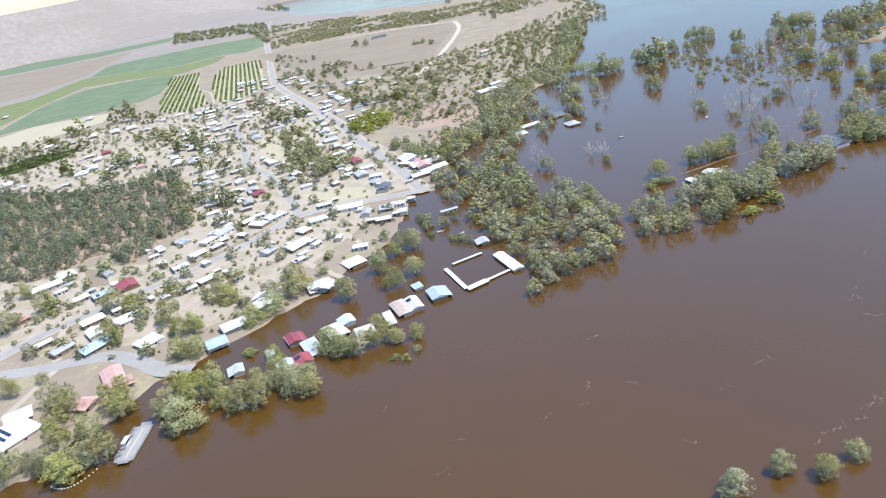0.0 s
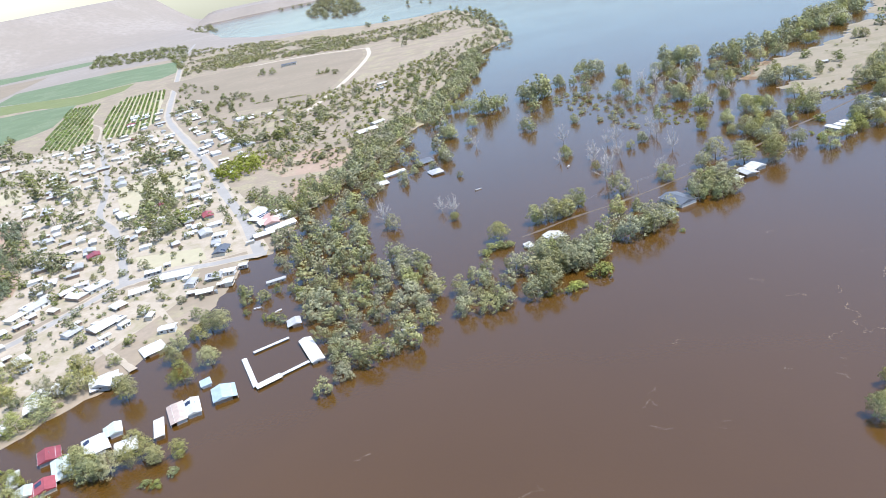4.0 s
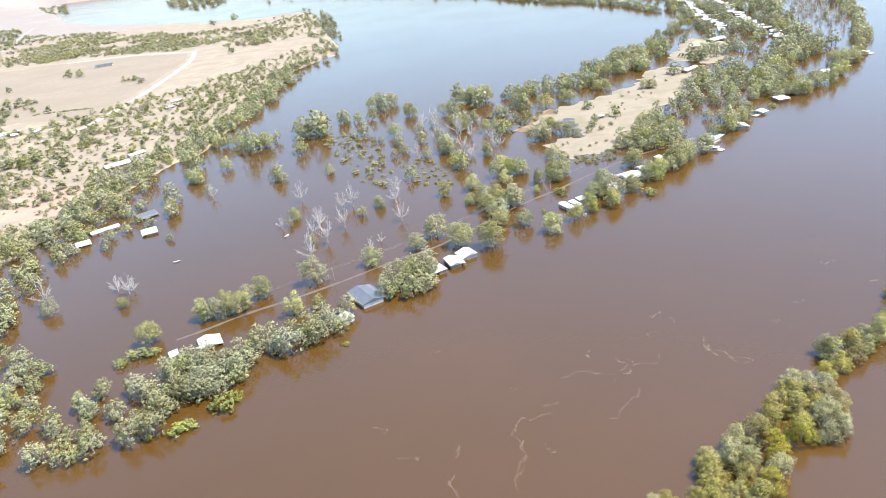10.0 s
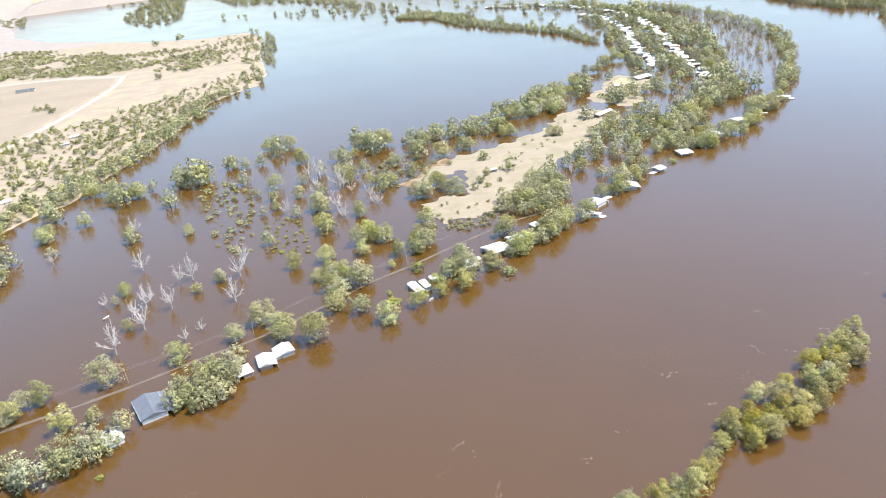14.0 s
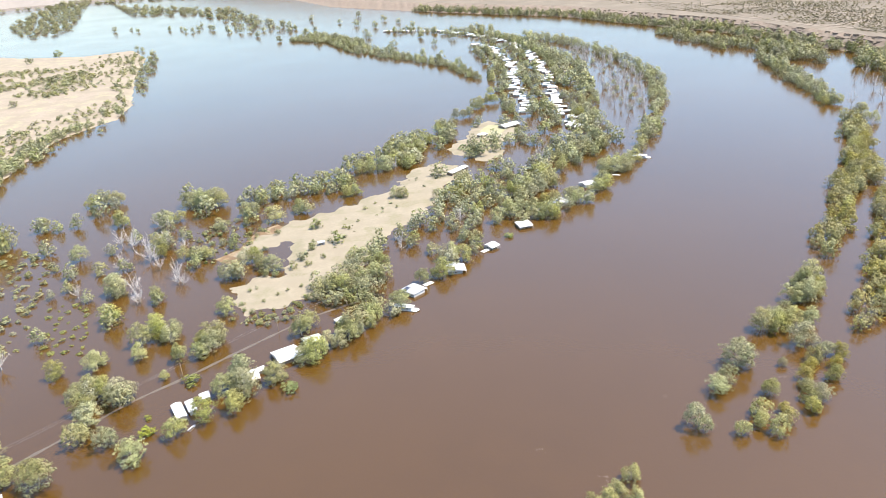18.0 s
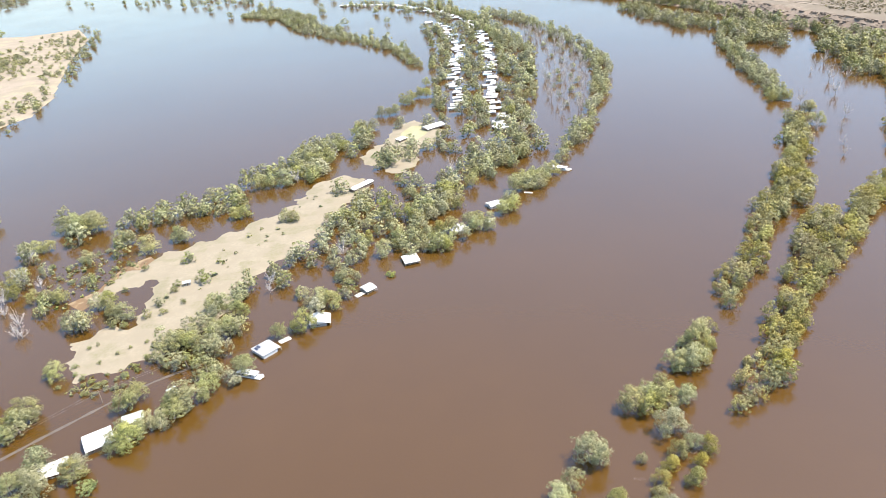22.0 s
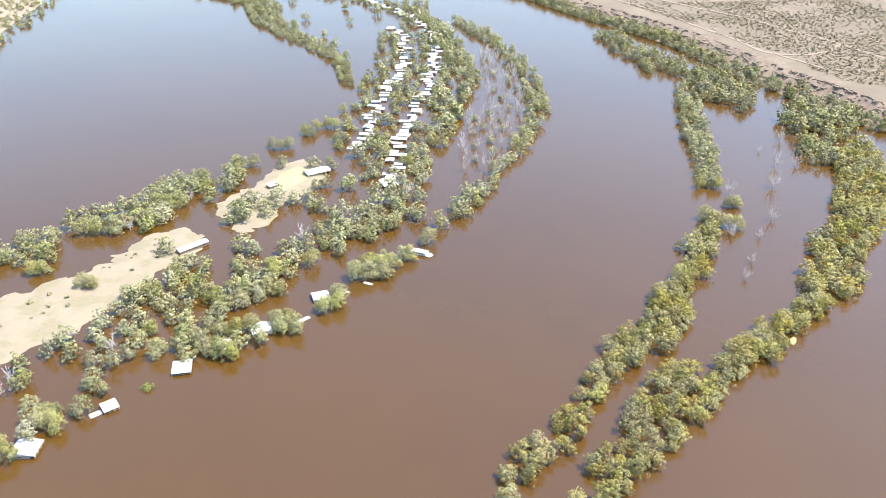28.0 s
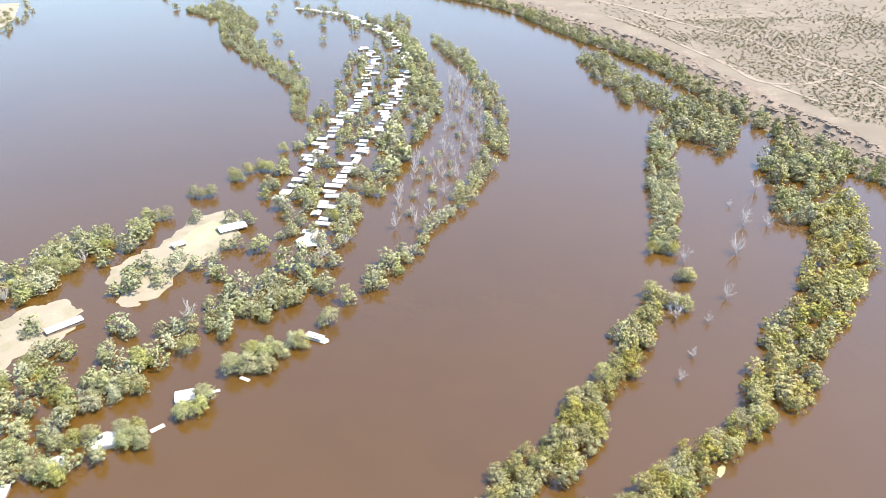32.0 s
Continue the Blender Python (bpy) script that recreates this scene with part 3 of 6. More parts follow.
def placed_cards(cards, place, at):
    """Corners and ways of a crown, moved to its place."""
    return np.concatenate([cards[:, :3] @ place + at, cards[:, 3:] @ np.linalg.inv(place).T], 1)


def trunk_geo(rng, fork):
    g = Geo()
    return g.tube([(0, 0, -0.14), (fork[0] * 0.2, fork[1] * 0.2, 0.05), (fork[0] * 0.7, fork[1] * 0.7, 0.2), fork, (fork[0] * 1.3, fork[1] * 1.3, fork[2] + 0.2)], [0.034, 0.028, 0.023, 0.02, 0.008], 6)


def limb_geo(rng, fork, centre):
    end = Vector(centre[:3])
    mid = Vector(fork).lerp(end, 0.5) + Vector(rng.uniform(-0.05, 0.05, 3))
    return Geo().tube([fork, mid, end], [0.02, 0.015, 0.006], 5)


def fork_of(rng):
    return (rng.uniform(-0.07, 0.07), rng.uniform(-0.07, 0.07), rng.uniform(0.24, 0.34))


rng = np.random.default_rng(7)
NEAR_TREES, MID_TREES, FAR_TREES, DISTANT_TREES, SHRUBS = [], [], [], [], []
for k in range(9):
    cards, centres = crown_cards(rng, 84 + 5 * k, 4000, 0.016, 0.2, (0.058, 0.118))
    fork = fork_of(rng)
    wide = sorted(centres, key=lambda c: -math.hypot(c[0], c[1]))
    NEAR_TREES.append((cards, trunk_geo(rng, fork).mesh("trunk", BARK, True), [limb_geo(rng, fork, wide[5 + 9 * n]).mesh("limb", BARK, True) for n in range(1)]))
CROWNS = {m.name: [quads_mesh("crown", cards, m) for cards, _, _ in NEAR_TREES] for m in (GUM, OLIVE, GUM_FAR)}
for k in range(7):
    cards, centres = crown_cards(rng, 60, 1300, 0.027, 0.18, (0.06, 0.125))
    MID_TREES.append((cards, trunk_geo(rng, fork_of(rng))))
for k in range(7):
    cards, centres = crown_cards(rng, 44, 520, 0.043, 0.18, (0.07, 0.13))
    FAR_TREES.append((cards, trunk_geo(rng, fork_of(rng))))
for k in range(7):
    cards, centres = crown_cards(rng, 34, 320, 0.055, 0.18, (0.075, 0.135))
    DISTANT_TREES.append((cards, trunk_geo(rng, fork_of(rng))))
for k in range(5):
    cards, centres = crown_cards(rng, 16, 96, 0.11, 0.1, (0.13, 0.2))
    SHRUBS.append((cards, None))
TUFTS = []
for k in range(4):
    cards, centres = crown_cards(rng, 6, 24, 0.2, 0.1, (0.16, 0.24))
    TUFTS.append(cards)
def dead_limb(rng, fork, a, rise):
    """One bare limb: a bent bough from the fork that frays into long thin twigs."""
    g = Geo()
    out = Vector((math.cos(a), math.sin(a), 0))
    end = Vector(fork) + out * rng.uniform(0.16, 0.4) * (1.25 - rise * 0.6) + Vector((0, 0, 0.2 + 0.5 * rise))
    mid = Vector(fork).lerp(end, 0.45) + Vector(rng.uniform(-0.04, 0.04, 3)) - Vector((0, 0, 0.03))
    g.tube([fork, mid, end, end + (end - mid).normalized() * 0.1], [0.014, 0.010, 0.006, 0.0025], 5)
    for k in range(9):
        t = 0.25 + 0.75 * k / 8
        start = Vector(fork).lerp(mid, t * 2) if t < 0.5 else mid.lerp(end, t * 2 - 1)
        d = (end - Vector(fork)).normalized() * 0.7 + Vector(rng.normal(size=3)) * 0.5
        d.z = abs(d.z) * 0.8 + 0.15
        d.normalize()
        m = start + d * rng.uniform(0.07, 0.13)
        g.tube([start, m, m + (d + Vector(rng.normal(size=3)) * 0.4).normalized() * rng.uniform(0.08, 0.15)], [0.0065, 0.005, 0.002], 4)
    return g


DEAD_TREES = []
for k in range(5):
    fork = (rng.uniform(-0.04, 0.04), rng.uniform(-0.04, 0.04), rng.uniform(0.1, 0.24))
    trunk = Geo().tube([(0, 0, -0.14), (fork[0] * 0.5, fork[1] * 0.5, 0.05), fork, (fork[0] * 1.6, fork[1] * 1.6, fork[2] + 0.3)], [0.026, 0.021, 0.016, 0.005], 6)
    DEAD_TREES.append((trunk, [dead_limb(rng, fork, 2.4 * n + rng.uniform(-0.5, 0.5), (n % 5) / 4) for n in range(9)]))
DEAD_MESHES = [(t.mesh("trunk", DEADWOOD, True), [b.mesh("limb", DEADWOOD, True) for b in limbs]) for t, limbs in DEAD_TREES]

placed = []


def free_spot(x, y, gap):
    if any(abs(x - a) < gap and abs(y - b) < gap for a, b in placed):
        return False
    placed.append((x, y))
    return True


def tree_things(rows, label, group, material=GUM, z=-0.2, tall=1.0, gap=5.5):
    """Single trees from rows of x, y and crown width."""
    for x, y, w in rows:
        w *= 0.93
        count = 1 if w < 19 else 2 if w < 25 else 3
        for n in range(count):
            ww = w * (1.0, 0.64, 0.52)[count - 1]
            px = x + (0 if count == 1 else (n - (count - 1) / 2) * w * 0.36)
            py = y + (0 if count == 1 else random.uniform(-4, 4))
            if not free_spot(px, py, gap):
                continue
            k = random.randrange(len(NEAR_TREES))
            _, trunk, limbs = NEAR_TREES[k]
            high = min(ww, 22) * random.uniform(0.76, 1.0) * tall + 1
            top = thing("olive_gum" if material is OLIVE else "garden_tree" if z > 0.5 else "river_gum", label, "tree", group, pose(px, py, z, 0, 0, random.uniform(0, 360)))
            top.scale = (ww, ww * random.uniform(0.85, 1.1), high)
            part("trunk", trunk, top)
            for limb in limbs:
                part("limb", limb, top)
            part("crown", CROWNS[(random.choice([OLIVE, OLIVE, GUM]) if material is OLIVE else material).name][k], top)


def scatter(poly, spacing, seed, limit=600, gap=0.75, keep=5.0, patchy=0.0):
    """Places over a stretch of the plan, no two too near each other."""
    r = np.random.default_rng(seed)
    a = np.array(poly, float)
    lo, hi = a.min(0), a.max(0)
    pts = r.uniform(lo, hi, (int((hi[0] - lo[0]) * (hi[1] - lo[1]) / spacing ** 2 * 3) + 10, 2))
    pts = pts[inside(pts[:, 0], pts[:, 1], poly)]
    if patchy:
        x, y = pts[:, 0] / patchy, pts[:, 1] / patchy
        wave = np.sin(x * 1.9 + seed) + np.sin(y * 2.3 + 1.7 * np.sin(x * 0.8)) + np.sin(x * 3.7 - y * 3.1) * 0.8 + r.normal(size=len(pts)) * 0.5
        pts = pts[wave > 0.1]
    own = np.zeros((0, 2))
    taken = np.array(placed).reshape(-1, 2)
    for p in pts:
        if len(own) >= limit:
            break
        if len(own) and ((own - p) ** 2).sum(1).min() < (spacing * gap) ** 2 or len(taken) and np.abs(taken - p).max(1).min() < keep:
            continue
        own = np.vstack([own, p])
    return own


def river_distance(x, y):
    """Distance from the middle of the river's straight reach."""
    ax, ay, bx, by = -180.0, -100.0, 620.0, 430.0
    t = min(1.0, max(0.0, ((x - ax) * (bx - ax) + (y - ay) * (by - ay)) / ((bx - ax) ** 2 + (by - ay) ** 2)))
    return math.hypot(x - ax - t * (bx - ax), y - ay - t * (by - ay))


def grove(name, poly, spacing, wide, label, material=GUM_FAR, high=0.92, seed=1, z=-0.2, limit=600, bare=False, gap=0.75, shrubs=False, keep=5.0, category="trees", rows=None, patchy=0.0):
    """Many trees that nobody would count, as one mass, over a stretch of the plan."""
    r = np.random.default_rng(seed + 500)
    if rows:
        rows = [row for row in rows if free_spot(row[0], row[1], 5)]
        spots = np.array([row[:2] for row in rows], float)
    else:
        spots = scatter(poly, spacing, seed, limit, gap, keep, patchy)
    if not len(spots):
        return
    verts, wood = [], Geo()
    hz = None
    if z == "ground":
        hz, _ = ground_height(spots[:, 0], spots[:, 1])
    for n, (x, y) in enumerate(spots):
        w = rows[n][2] * 0.93 if rows else r.uniform(wide[0], wide[1]) * (1.0 if shrubs else 0.9)
        t = r.uniform(0, 2 * math.pi)
        c, s = math.cos(t) * w, math.sin(t) * w
        stretch = r.uniform(0.8, 1.1)
        place = np.array([[c, s, 0], [-s * stretch, c * stretch, 0], [0, 0, w * high * r.uniform(0.85, 1.2)]])
        at = [x, y, float(hz[n]) - 0.1 if hz is not None else z]
        if bare:
            trunk, limbs = DEAD_TREES[r.integers(len(DEAD_TREES))]
            for b in (trunk, *limbs):
                wood.add(np.array(b.v) @ place + at, b.f)
            continue
        off = river_distance(x, y)
        kinds = SHRUBS if shrubs else MID_TREES if off < 430 else FAR_TREES if off < 760 else DISTANT_TREES
        cards, trunk = kinds[r.integers(len(kinds))]
        verts.append(placed_cards(cards, place, at))
        if trunk:
            wood.add(np.array(trunk.v) @ place + at, trunk.f)
    if bare:
        tagged(new(name, wood.mesh(name, DEADWOOD, True)), label, "dead trees", kind="stuff")
        return
    foliage_mesh = quads_mesh("foliage", np.concatenate(verts), material)
    if shrubs:
        tagged(new(name, foliage_mesh), label, category, kind="stuff")
        return
    ob = tagged(thing(name, label, category), kind="stuff")
    tagged(part("foliage", foliage_mesh, ob), kind="stuff")
    tagged(part("trunks", wood.mesh("trunks", BARK, True), ob), kind="stuff")


# single trees: x, y, width of crown
TREES_TOWN_BANK = [(-444, 122, 18), (-431, 127, 21), (-413, 119, 17), (-412, 131, 21), (-402, 133, 17), (-442, 157, 19), (-444, 170, 16), (-415, 167, 25), (-386, 162, 18), (-371, 151, 20), (-377, 172, 18), (-374, 185, 15), (-358, 166, 13), (-347, 162, 17), (-339, 165, 14), (-334, 175, 14), (-325, 173, 17), (-315, 170, 14), (-315, 209, 18), (-307, 201, 15), (-298, 203, 16), (-288, 212, 16), (-280, 210, 10), (-270, 213, 9), (-322, 266, 15), (-310, 296, 14)]
TREES_SHORE = [(-294, 274, 15), (-285, 290, 14), (-296, 331, 23), (-304, 322, 13), (-357, 278, 20), (-365, 257, 16), (-373, 246, 15), (-401, 214, 25), (-406, 281, 24), (-141, 92, 11), (-124, 101, 9), (-119, 97, 10), (-111, 98, 10), (-99, 106, 8), (-125, 406, 16), (-158, 455, 8), (-204, 457, 14), (-175, 693, 16), (-177, 621, 15), (-65, 568, 8), (-47, 518, 8)]
TREES_LANE = [(116, 488, 17), (134, 504, 15), (74, 477, 20), (83, 510, 18), (99, 504, 15), (96, 545, 19), (84, 523, 18), (-3, 472, 16), (-38, 457, 18), (26, 487, 15), (55, 484, 19), (40, 505, 18), (-32, 423, 10), (-46, 418, 14), (-73, 443, 23), (-83, 426, 26), (-96, 424, 22), (164, 550, 19), (149, 516, 17), (162, 519, 15), (184, 542, 15), (207, 565, 21), (218, 572, 21), (232, 588, 20), (244, 598, 17), (203, 601, 15)]
TREES_LAGOON = [(113, 617, 13), (141, 588, 17), (123, 586, 9), (118, 562, 8), (98, 590, 14), (100, 628, 14), (73, 592, 10), (77, 556, 16), (67, 559, 9), (49, 581, 13), (64, 649, 17), (55, 703, 15), (72, 789, 23), (93, 873, 37), (22, 849, 16), (8, 769, 17), (-2, 576, 9), (-68, 574, 9), (-50, 678, 9), (-179, 705, 22), (-100, 681, 15), (-154, 725, 15), (-172, 809, 32), (-138, 790, 36), (-84, 820, 37), (-51, 860, 16), (-10, 915, 34)]
TREES_ISLE = [(144, 637, 16), (143, 700, 26), (153, 720, 23), (169, 705, 26), (108, 741, 28), (69, 839, 27), (120, 806, 13), (94, 871, 46), (143, 835, 23), (168, 810, 19), (193, 824, 22), (239, 859, 23), (264, 925, 36), (292, 939, 32), (310, 974, 33), (329, 1006, 27), (284, 833, 21), (230, 649, 22), (218, 658, 21), (246, 659, 25), (240, 697, 22), (255, 678, 15), (264, 612, 15)]
TREES_MID_BANK = [(229, 589, 21), (220, 574, 15), (211, 562, 18), (201, 602, 16), (244, 595, 8), (158, 540, 21), (167, 533, 20), (181, 537, 19), (147, 514, 16), (162, 516, 15), (133, 502, 18), (92, 549, 24), (78, 539, 17), (69, 559, 19), (94, 586, 20), (94, 610, 18), (112, 616, 21), (142, 600, 20), (135, 582, 14), (124, 583, 13), (115, 562, 10), (65, 651, 23), (72, 585, 17), (57, 693, 19), (75, 759, 18)]
TREES_EAST_BANK = [(299, 652, 19), (284, 647, 12), (314, 677, 26), (323, 673, 18), (437, 774, 21), (475, 803, 18), (507, 853, 32), (397, 447, 16), (414, 436, 9), (423, 474, 22), (441, 491, 20), (444, 463, 10), (465, 486, 6), (430, 448, 12)]
TREES_FAR_BANK = [(498, 833, 34), (511, 849, 26), (527, 860, 22), (547, 887, 18), (470, 791, 24), (442, 763, 25), (407, 765, 28), (741, 814, 18), (802, 916, 17), (820, 900, 22), (838, 941, 21), (833, 987, 27), (357, 1045, 24), (365, 1069, 27), (396, 1120, 28), (423, 1159, 23), (442, 1184, 30), (460, 1244, 14), (565, 1118, 21), (535, 1062, 22), (512, 1091, 16)]
TREES_RIGHT_BANK = [(478, 522, 24), (498, 519, 24), (487, 501, 20), (491, 529, 23), (521, 549, 19), (511, 551, 16), (532, 567, 20)]
for rows, label, group in (
        (TREES_TOWN_BANK, "grey-green river gum standing in flood water by the shacks", "gums of the flooded town bank"),
        (TREES_SHORE, "olive river gum at the flooded edge of the town", "gums of the flooded shore"),
        (TREES_LANE, "olive river gum in flood water beside the drowned lane", "gums of the flooded lane"),
        (TREES_LAGOON, "green gum standing alone in the flooded lagoon", "gums of the flooded lagoon"),
        (TREES_ISLE, "dense green gum beside the sandy rise", "gums of the flooded isle"),
        (TREES_MID_BANK, "yellow-green river gum between the riverside shacks", "gums of the flooded mid bank"),
        (TREES_EAST_BANK, "round olive gum at the edge of the flooded river", "gums of the flooded east bank"),
        (TREES_FAR_BANK, "tall olive gum standing deep in brown water", "gums of the flooded far bank"),
        (TREES_RIGHT_BANK, "broad pale olive gum alone in the river", "gums of the flooded right bank")):
    tree_things(rows, label, group)
TREES_BROAD = [(158, 541, 21), (171, 530, 20), (161, 515, 20), (147, 515, 17), (180, 541, 19), (186, 549, 10), (208, 560, 17), (200, 559, 14), (215, 566, 16), (228, 578, 18), (234, 582, 11), (243, 591, 8), (198, 592, 16), (137, 596, 23), (125, 581, 15), (136, 581, 17), (114, 560, 12), (94, 608, 22), (144, 633, 18), (91, 672, 13), (109, 612, 22)]
tree_things(TREES_BROAD, "broad yellow-green gum crowding the riverside shacks", "broad gums of the drowned bank", gap=6)
TREES_UPSTREAM = [(378, 760, 24), (399, 740, 27), (406, 765, 24), (348, 767, 12), (364, 746, 24), (439, 761, 21), (434, 781, 18), (470, 785, 18), (393, 792, 15), (383, 805, 19), (368, 819, 18), (403, 802, 15), (404, 816, 15), (420, 802, 23), (424, 815, 19), (424, 838, 20), (431, 840, 17), (395, 847, 13), (350, 845, 23), (329, 815, 27), (452, 855, 18)]
tree_things(TREES_UPSTREAM, "broad olive gum in flood water by the upstream shacks", "broad gums of the upstream bank", gap=9)
TREES_FERRY = [(-458, 179, 19), (-442, 169, 16), (-421, 151, 15), (-434, 144, 15), (-416, 133, 13), (-435, 130, 15), (-408, 138, 11), (-451, 128, 13), (-421, 180, 14), (-406, 159, 15), (-420, 186, 12), (-419, 169, 11), (-385, 176, 17), (-380, 159, 15), (-367, 177, 15), (-352, 172, 17), (-343, 177, 14), (-336, 186, 15), (-320, 183, 12), (-344, 201, 11), (-313, 313, 12)]
TREES_GARDENS = [(-414, 241, 24), (-416, 303, 22), (-363, 295, 17), (-371, 275, 15), (-548, 295, 19), (-587, 322, 14), (-490, 286, 18), (-464, 242, 16), (-470, 277, 17), (-436, 258, 16), (-495, 188, 13), (-484, 201, 8), (-559, 268, 19)]
tree_things(TREES_FERRY, "olive gum on the flooded bank by the ferry", "gums of the flooded ferry bank", gap=6.5)
tree_things(TREES_GARDENS, "broad garden gum on dry ground above the river", "garden gums of the town", z=0.85, gap=6.5)
TREES_BEND_A = [(356, 1008, 20), (360, 1061, 19), (410, 967, 16), (386, 941, 21), (404, 948, 18), (442, 964, 16), (453, 955, 18), (440, 982, 13), (453, 1012, 17), (475, 1003, 21), (444, 1007, 12), (455, 1056, 16), (438, 1058, 18), (491, 1066, 15), (497, 1031, 14), (519, 1035, 12), (495, 1119, 17), (552, 1135, 10), (557, 1064, 13), (540, 1036, 15), (545, 1009, 17), (526, 1015, 16), (519, 975, 25), (505, 970, 23), (495, 945, 20), (487, 936, 17)]
TREES_BEND_B = [(472, 930, 24), (466, 918, 20), (452, 912, 14), (470, 890, 19), (540, 935, 20), (559, 917, 17), (551, 886, 17), (574, 931, 12), (576, 949, 15), (589, 973, 18), (391, 885, 20), (402, 877, 16), (392, 859, 13), (367, 853, 16), (351, 854, 18), (330, 882, 19), (374, 817, 20), (392, 799, 17), (395, 821, 16), (406, 821, 19), (409, 839, 17), (421, 845, 17), (425, 850, 16), (427, 877, 15), (415, 805, 25)]
TREES_BEND_C = [(529, 1622, 21), (544, 1523, 18), (508, 1441, 17), (527, 1346, 18), (545, 1354, 14), (560, 1283, 18), (585, 1249, 27), (591, 1286, 26), (580, 1182, 29), (599, 1213, 26), (502, 1213, 17), (513, 1195, 16), (500, 1148, 14), (503, 1495, 16), (577, 1553, 18), (573, 1415, 19), (603, 1593, 34), (622, 1626, 33), (612, 1467, 22), (629, 1494, 22), (604, 1366, 18), (630, 1322, 19), (619, 1279, 14)]
grove("gum_grove", None, 0, None, "scattered olive gums in flood water inside the bend", seed=60, rows=TREES_BEND_A + TREES_BEND_B)
grove("gum_grove", None, 0, None, "green gums among the flooded rows of shacks", seed=61, rows=TREES_BEND_C)
tree_things([(int(x), int(y), random.uniform(8, 12)) for x, y in scatter([(423, 440), (449, 450), (477, 492), (503, 491), (494, 477), (467, 450), (441, 435), (426, 429)], 8.5, 21)], "olive gum on a drowned bank in the river", "gums of the long drowned bank", OLIVE, gap=3)
tree_things([(int(x), int(y), random.uniform(8, 13)) for x, y in scatter([(194, 300), (203, 319), (215, 321), (230, 331), (247, 339), (261, 359), (288, 379), (309, 389), (340, 419), (361, 426), (343, 396), (308, 363), (272, 346), (245, 330), (220, 312), (207, 300)], 8.5, 22)], "olive gum on a drowned bank in the river", "gums of the long drowned bank", OLIVE, gap=3)
tree_things([(int(x), int(y), random.uniform(8, 11)) for x, y in scatter([(85, 229), (103, 239), (114, 246), (109, 232), (96, 226)], 6.5, 23)], "olive gum on a drowned bank in the river", "gums of the long drowned bank", OLIVE, gap=3)
tree_things([(int(x), int(y), random.uniform(8, 13.5)) for x, y in scatter([(110, 232), (122, 256), (134, 268), (149, 265), (171, 293), (191, 302), (208, 322), (224, 329), (186, 265), (166, 260), (139, 233)], 8.5, 24)], "olive gum on a drowned bank in the river", "gums of the long drowned bank", OLIVE, gap=3)
tree_things([(int(x), int(y), random.uniform(8, 13.5)) for x, y in scatter([(7, 184), (19, 196), (28, 214), (47, 220), (58, 213), (71, 228), (89, 234), (57, 174)], 8.5, 25)], "yellow-green gum on a drowned bank in the river", "gums of the long drowned bank", OLIVE, gap=3)
DEAD = [(-44, 488, 22), (-26, 540, 17), (-31, 578, 15), (-66, 609, 18), (-45, 548, 16), (16, 539, 18), (11, 579, 17), (-5, 494, 11), (2, 506, 9), (73, 750, 19), (82, 728, 15), (79, 672, 14), (105, 695, 13), (-74, 554, 11), (-49, 536, 13), (-147, 644, 15), (970, 1112, 18), (929, 1077, 10), (927, 1036, 21), (899, 982, 22), (949, 1035, 17), (813, 885, 20), (862, 911, 15), (836, 879, 10), (810, 837, 11), (847, 968, 17), (793, 812, 12), (288, 927, 16), (440, 898, 18), (532, 983, 20), (550, 1011, 16), (327, 987, 14)]
DEAD += [(102, 696, 14), (77, 670, 13), (329, 748, 17), (274, 708, 12), (70, 746, 15), (50, 738, 18), (29, 693, 14)]
DEAD += [(49, 780, 24), (69, 749, 24), (99, 710, 17), (72, 689, 21), (275, 721, 14), (298, 764, 15), (63, 824, 19), (37, 791, 19), (94, 769, 12), (10, 600, 18), (-45, 557, 15), (-213, 471, 20), (-169, 478, 15), (-158, 476, 10),
         (-102, 699, 14), (78, 778, 22), (-36, 515, 20), (-23, 582, 20), (-160, 473, 14)]
for x, y, w in DEAD:
    trunk, limbs = random.choice(DEAD_MESHES)
    top = thing("dead_tree", "bare grey dead gum standing in flood water", "dead tree", "dead gums in the lagoon", pose(x, y, -0.3, 0, 0, random.uniform(0, 360)))
    top.scale = (w * 0.85, w * 0.85, w * random.uniform(0.85, 1.1))
    part("trunk", trunk, top)
    for limb in limbs:
        part("limb", limb, top)

# far lake trees: haze painted in by their paler leaf colour
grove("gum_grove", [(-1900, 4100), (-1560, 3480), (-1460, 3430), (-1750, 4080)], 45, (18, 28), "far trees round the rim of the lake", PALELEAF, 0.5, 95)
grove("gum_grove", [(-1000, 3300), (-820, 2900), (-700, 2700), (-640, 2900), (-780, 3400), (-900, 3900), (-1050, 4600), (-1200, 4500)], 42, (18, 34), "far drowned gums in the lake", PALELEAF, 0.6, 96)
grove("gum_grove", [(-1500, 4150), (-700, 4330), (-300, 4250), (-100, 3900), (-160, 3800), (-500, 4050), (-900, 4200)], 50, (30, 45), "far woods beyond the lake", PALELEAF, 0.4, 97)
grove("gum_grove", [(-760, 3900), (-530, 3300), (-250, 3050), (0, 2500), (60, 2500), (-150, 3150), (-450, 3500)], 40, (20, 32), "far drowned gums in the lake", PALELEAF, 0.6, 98)

